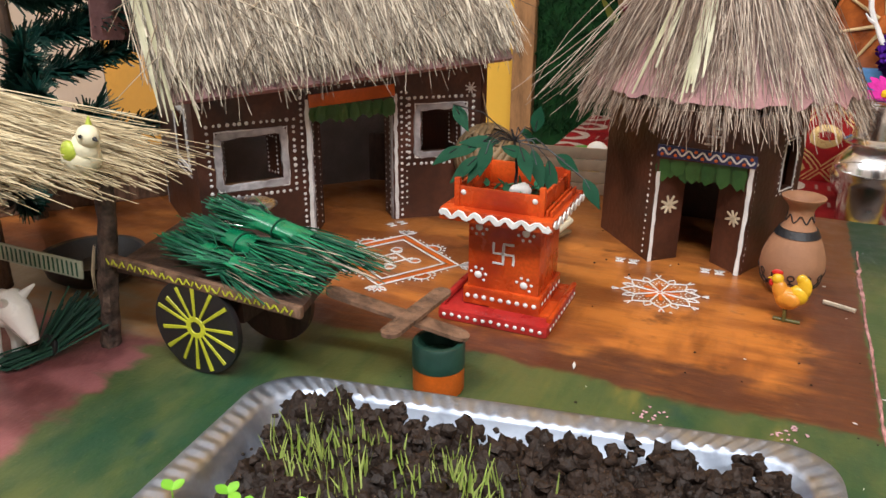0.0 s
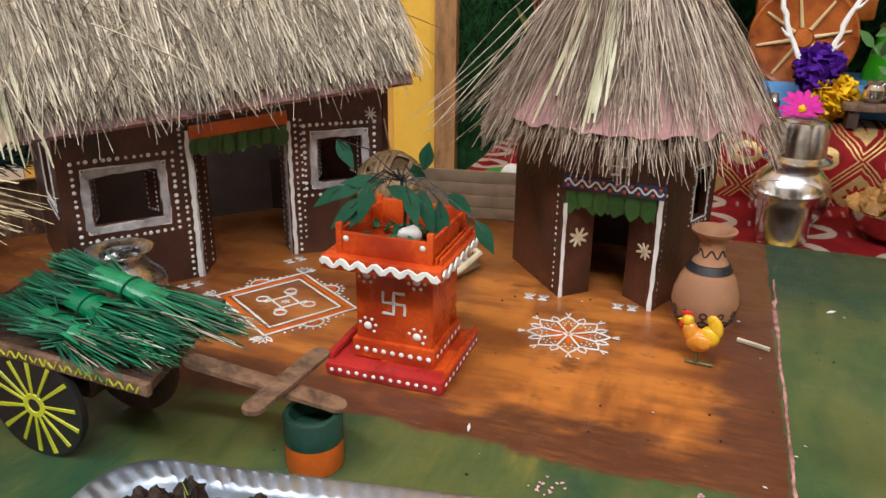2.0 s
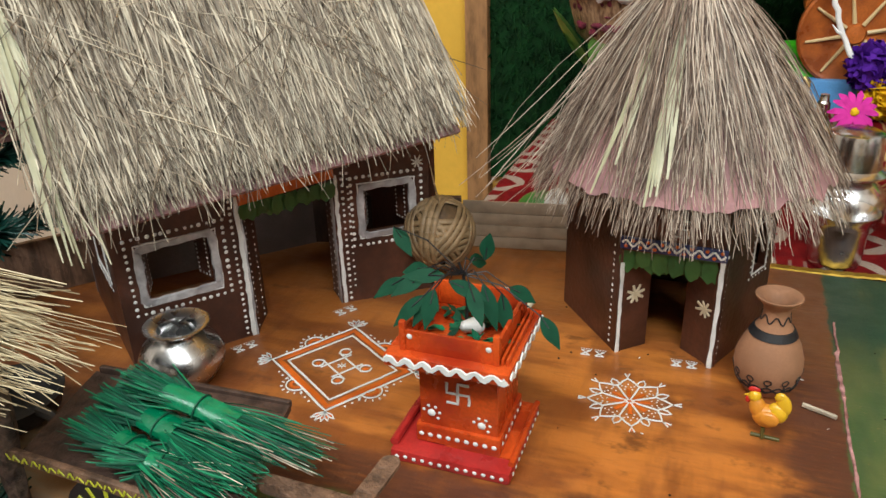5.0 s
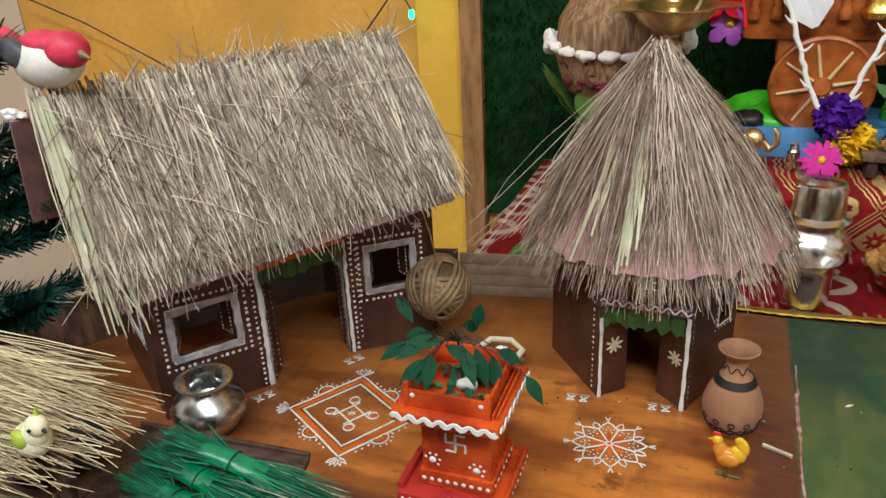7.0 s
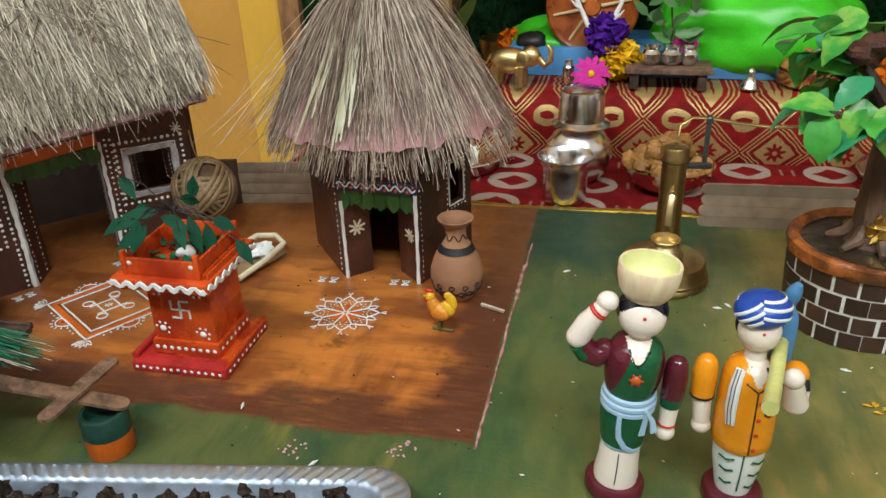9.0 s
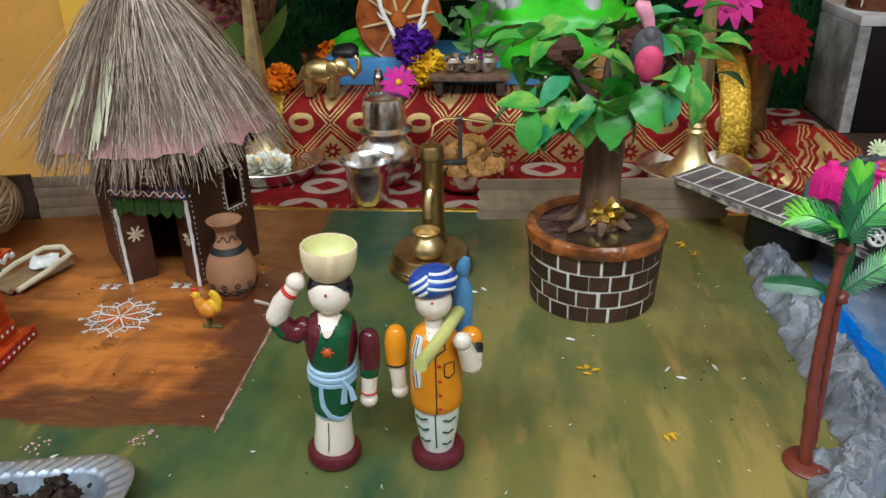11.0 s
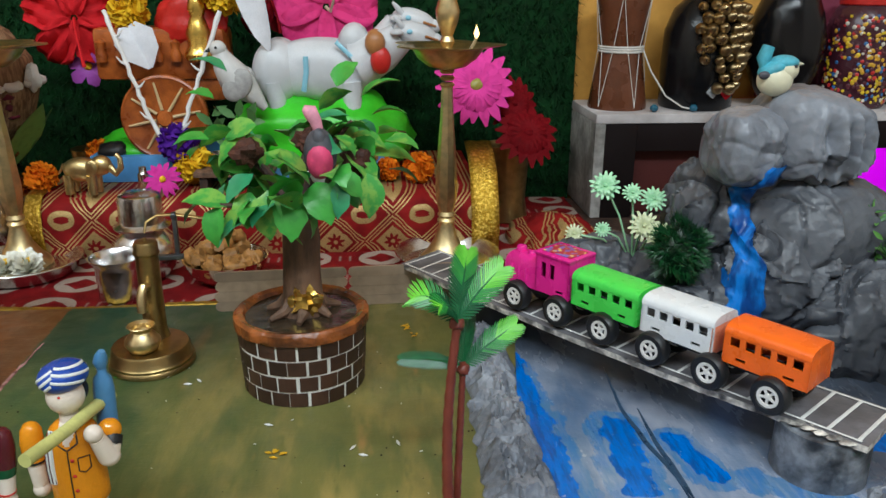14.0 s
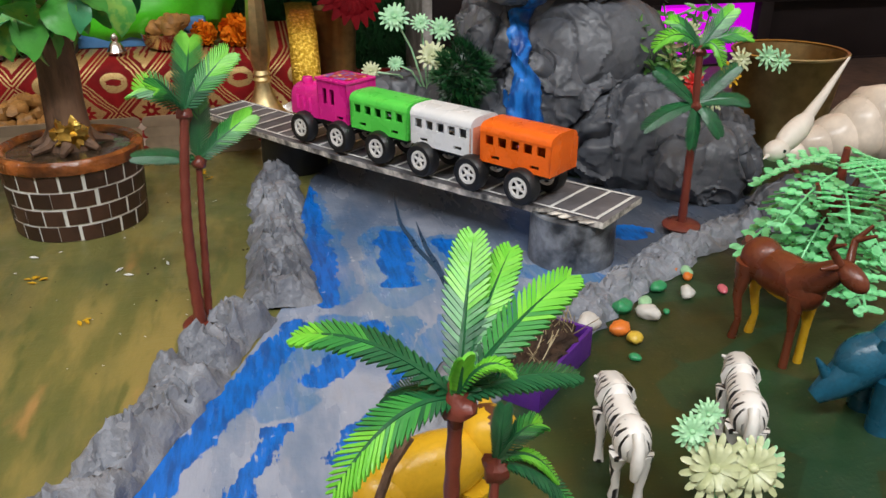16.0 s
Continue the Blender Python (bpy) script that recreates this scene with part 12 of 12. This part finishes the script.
# ---- shelf with ornaments ----
SHELFTOP = paint("pale_laminate", (0.60, 0.575, 0.575), 0.55, 0.22, 16, 160, 0.0004, dark=(0.34, 0.30, 0.29))
SHELFDARK = paint("dark_laminate", (0.012, 0.008, 0.008), 0.5, 0.3, 12, spec=0.12)
SHELFSIDE = paint("stained_laminate", (0.36, 0.35, 0.33), 0.6, 0.8, 14, 120, 0.0006, dark=(0.15, 0.14, 0.125))
SHELFRED = paint("red_brown_panel", (0.070, 0.017, 0.015), 0.5, 0.2, 8, spec=0.2)
t_ = thing("low_cabinet", "low cabinet with pale top and dark front", "cabinet")
part("top", Geo().box((1.330, 1.090, 0.1060), (1.240, 0.132, 0.012), 0, 0.0015), SHELFTOP, t_, "pale laminate top")
part("side", Geo().box((0.7170, 1.0900, 0.0370), (0.0135, 0.130, 0.126), 0, 0.0012), SHELFSIDE, t_, "pale weathered side panel")
part("stile", Geo().box((0.7450, 1.0350, 0.0360), (0.042, 0.018, 0.126), 0, 0.001), SHELFDARK, t_)
part("rail", Geo().box((1.330, 1.0350, 0.0815), (1.128, 0.018, 0.037), 0, 0.001), SHELFDARK, t_)
part("door_panel", Geo().box((0.9050, 1.0480, 0.0180), (0.278, 0.010, 0.090), 0, 0.001), SHELFRED, t_, "red-brown front panel")
part("stile", Geo().box((1.0390, 1.0350, 0.0180), (0.016, 0.018, 0.090), 0, 0.001), SHELFDARK, t_)
part("stile", Geo().box((1.2120, 1.0350, 0.0180), (0.020, 0.018, 0.090), 0, 0.001), SHELFDARK, t_)
part("door_panel", Geo().box((1.5500, 1.0480, 0.0180), (0.650, 0.010, 0.090), 0, 0.001), SHELFDARK, t_)
part("light_panel", Geo().box((1.1700, 1.1200, 0.0180), (0.300, 0.006, 0.090), 0, 0.001), glow("magenta_light", (0.80, 0.0, 0.95), 1.05), t_, "glowing magenta back panel")
# added board: magenta light on the wall behind the jars, put into its colour
part("tint_board", Geo().box((1.300, 1.1500, 0.270), (0.640, 0.008, 0.310), 0, 0.001), paint("magenta_lit_wall", (0.26, 0.045, 0.085), 0.5, 0.3, 8), t_, "added board tinted as wall in magenta light")
part("bottom", Geo().box((1.330, 1.0950, -0.0255), (1.220, 0.110, 0.003), 0, 0.0005), SHELFDARK, t_)


def drum():
    t = thing("hourglass_drum", "brown hourglass drum laced with white cord", "drum", (0.7540, 1.0850, 0.1122))
    part("body", Geo().lathe([(0.0385, 0), (0.0390, 0.003), (0.0350, 0.030), (0.0290, 0.066), (0.0275, 0.078), (0.0290, 0.090), (0.0330, 0.125), (0.0370, 0.150), (0.0365, 0.152), (0, 0.152)], 44), paint("glossy_brown", (0.13, 0.042, 0.018), 0.28, 0.3, 30), t)
    CORD = paint("white_cord", (0.66, 0.63, 0.58), 0.8, 0.1)
    for k in range(5):
        a, b = 2 * math.pi * k / 5, 2 * math.pi * (k + 0.5) / 5
        part("lacing", Geo().tube([(0.0395 * math.cos(a), 0.0395 * math.sin(a), 0.004), (0.0295 * math.cos((a + b) / 2), 0.0295 * math.sin((a + b) / 2), 0.078), (0.0375 * math.cos(b), 0.0375 * math.sin(b), 0.148)], 0.0005, 5), CORD, t)
        a2 = 2 * math.pi * (k + 1) / 5
        part("lacing", Geo().tube([(0.0395 * math.cos(a2), 0.0395 * math.sin(a2), 0.004), (0.0295 * math.cos((a2 + b) / 2), 0.0295 * math.sin((a2 + b) / 2), 0.078), (0.0375 * math.cos(b), 0.0375 * math.sin(b), 0.148)], 0.0005, 5), CORD, t)
    g = Geo()
    for z in (0.074, 0.077, 0.080):
        g.tube([(0.0290 * math.cos(q), 0.0290 * math.sin(q), z) for q in np.linspace(0, 2 * math.pi, 30)], 0.0016, 6)
    part("waist_cord", g, CORD, t)
    part("strap", Geo().tube([(0.024, -0.020, 0.076), (0.034, -0.028, 0.050), (0.052, -0.040, 0.020), (0.074, -0.046, 0.006), (0.086, -0.048, 0.004)], 0.0011, 6), CORD, t)
    for p in ((0.088, -0.048, 0.005), (0.036, -0.046, 0.005)):
        part("bead", Geo().blob(p, (0.0055, 0.0055, 0.0050)), paint("blue_bead", (0.02, 0.10, 0.16), 0.2, 0.1) if p[0] > 0.08 else bpy.data.materials["blue_bead"], t)


drum()
t_ = thing("ornamental_bottle", "black bottle covered with golden balls", "bottle", (0.8620, 1.0850, 0.1122))
part("body", Geo().lathe([(0.046, 0), (0.048, 0.003), (0.0495, 0.050), (0.048, 0.100), (0.038, 0.128), (0.020, 0.145), (0.015, 0.152), (0.015, 0.200)], 44), paint("glossy_black", (0.006, 0.006, 0.007), 0.16, 0.1, spec=0.3), t_)
random.seed(103)
GB = metal("bead_gold", (0.42, 0.32, 0.17), 0.26)
for k in range(84):
    z = 0.030 + 0.0122 * (k // 6) + random.uniform(-0.0025, 0.0025)
    a = radians(-112 + 15.5 * (k % 6 + 0.5 * (k // 6 % 2)) + random.uniform(-4, 4))
    if z < 0.062 and not -85 < math.degrees(a) < -45:
        continue
    r = np.interp(z, [0, 0.05, 0.10, 0.128, 0.145, 0.2], [0.048, 0.050, 0.049, 0.042, 0.030, 0.024])
    s = random.uniform(0.0065, 0.0090)
    part("gold_ball", Geo().lathe([(0, 0), (s * 0.7, s * 0.15), (s, s * 0.8), (s * 0.9, s * 1.3), (s * 0.45, s * 1.8), (s * 0.2, s * 2.1), (0, s * 2.15)], 14, (r * math.cos(a), r * math.sin(a), z), rot=Matrix.Rotation(radians(70), 3, Vector((-math.sin(a), math.cos(a), 0))), cap=False), GB, t_)
part("gem", Geo().box((0.022, -0.048, 0.024), (0.013, 0.004, 0.013), 0, 0.002, Matrix.Rotation(radians(45), 3, "Y")), paint("red_glass", (0.45, 0.01, 0.02), 0.1, 0.1), t_, "red glass gem")
part("gem", Geo().box((0.002, -0.051, 0.026), (0.013, 0.004, 0.013), 0, 0.002, Matrix.Rotation(radians(40), 3, "Y")), paint("clear_gem", (0.30, 0.31, 0.32), 0.1, 0.1), t_, "grey glass gem")
single("bust_statue", Geo().blob((0, 0, 0.085), (0.050, 0.046, 0.085), 0, 0.002, 40, 36, 24), bpy.data.materials["glossy_black"], "glossy black head-shaped statue on the cabinet", "statue", (0.9800, 1.0850, 0.1105), smooth=60)


def confetti_jar(x):
    t = thing("bead_jar", "dark jar decorated with many coloured beads", "jar", (x, 1.0850, 0.1122))
    part("body", Geo().lathe([(0.040, 0), (0.043, 0.004), (0.0455, 0.050), (0.044, 0.105), (0.036, 0.128), (0.030, 0.134)], 40), paint("jar_dark", (0.05, 0.012, 0.02), 0.2, 0.2) if x < 1.1 else bpy.data.materials["jar_dark"], t)
    part("lid", Geo().lathe([(0.031, 0.132), (0.033, 0.134), (0.033, 0.152), (0.030, 0.155), (0, 0.155)], 36), REDP, t, "red lid")
    cols = [(0.70, 0.50, 0.02), (0.52, 0.03, 0.03), (0.04, 0.14, 0.34), (0.66, 0.62, 0.52), (0.62, 0.34, 0.03), (0.10, 0.02, 0.03)]
    mats = [paint("bead_%d" % i, c, 0.3, 0.1) if x < 1.1 else bpy.data.materials["bead_%d" % i] for i, c in enumerate(cols)]
    random.seed(int(x * 1000))
    g = Geo()
    for k in range(520):
        a, z = radians(random.uniform(-180, 0)), random.uniform(0.008, 0.120)
        r = np.interp(z, [0, 0.05, 0.105, 0.128], [0.0425, 0.0455, 0.0442, 0.0365])
        n_ = Vector((math.cos(a), math.sin(a), 0))
        g.dot(n_ * r + Vector((0, 0, z)), random.uniform(0.0018, 0.0032), n_, random.choice((0, 0, 1, 2, 3, 4, 4, 5, 5)), 0.25)
    part("beads", g, mats, t, "coloured beads", kind="stuff")


confetti_jar(1.0850)
confetti_jar(1.1820)

# string of small lights on the wall
t_ = thing("light_string", "thin dark cable with a small green light on the wall", "light string")
part("cable", Geo().tube([(-1.00, 1.120, 0.20), (-0.88, 1.125, 0.155), (-0.72, 1.130, 0.080), (-0.50, 1.130, 0.070), (-0.40, 1.128, 0.130), (-0.335, 1.126, 0.205), (-0.30, 1.126, 0.24), (-0.25, 1.126, 0.30)], 0.0012, 6), BLACK, t_)
part("wire", Geo().tube([(-0.335, 1.126, 0.205), (-0.322, 1.124, 0.188), (-0.3137, 1.122, 0.176)], 0.0010, 6), BLACK, t_)
part("bulb", Geo().lathe([(0.0, -0.009), (0.0035, -0.006), (0.004, 0.0), (0.003, 0.004), (0.0, 0.005)], 14, (-0.3137, 1.122, 0.1716), cap=False), glow("green_led", (0.05, 1.0, 0.45), 6.0), t_, "glowing green bulb")
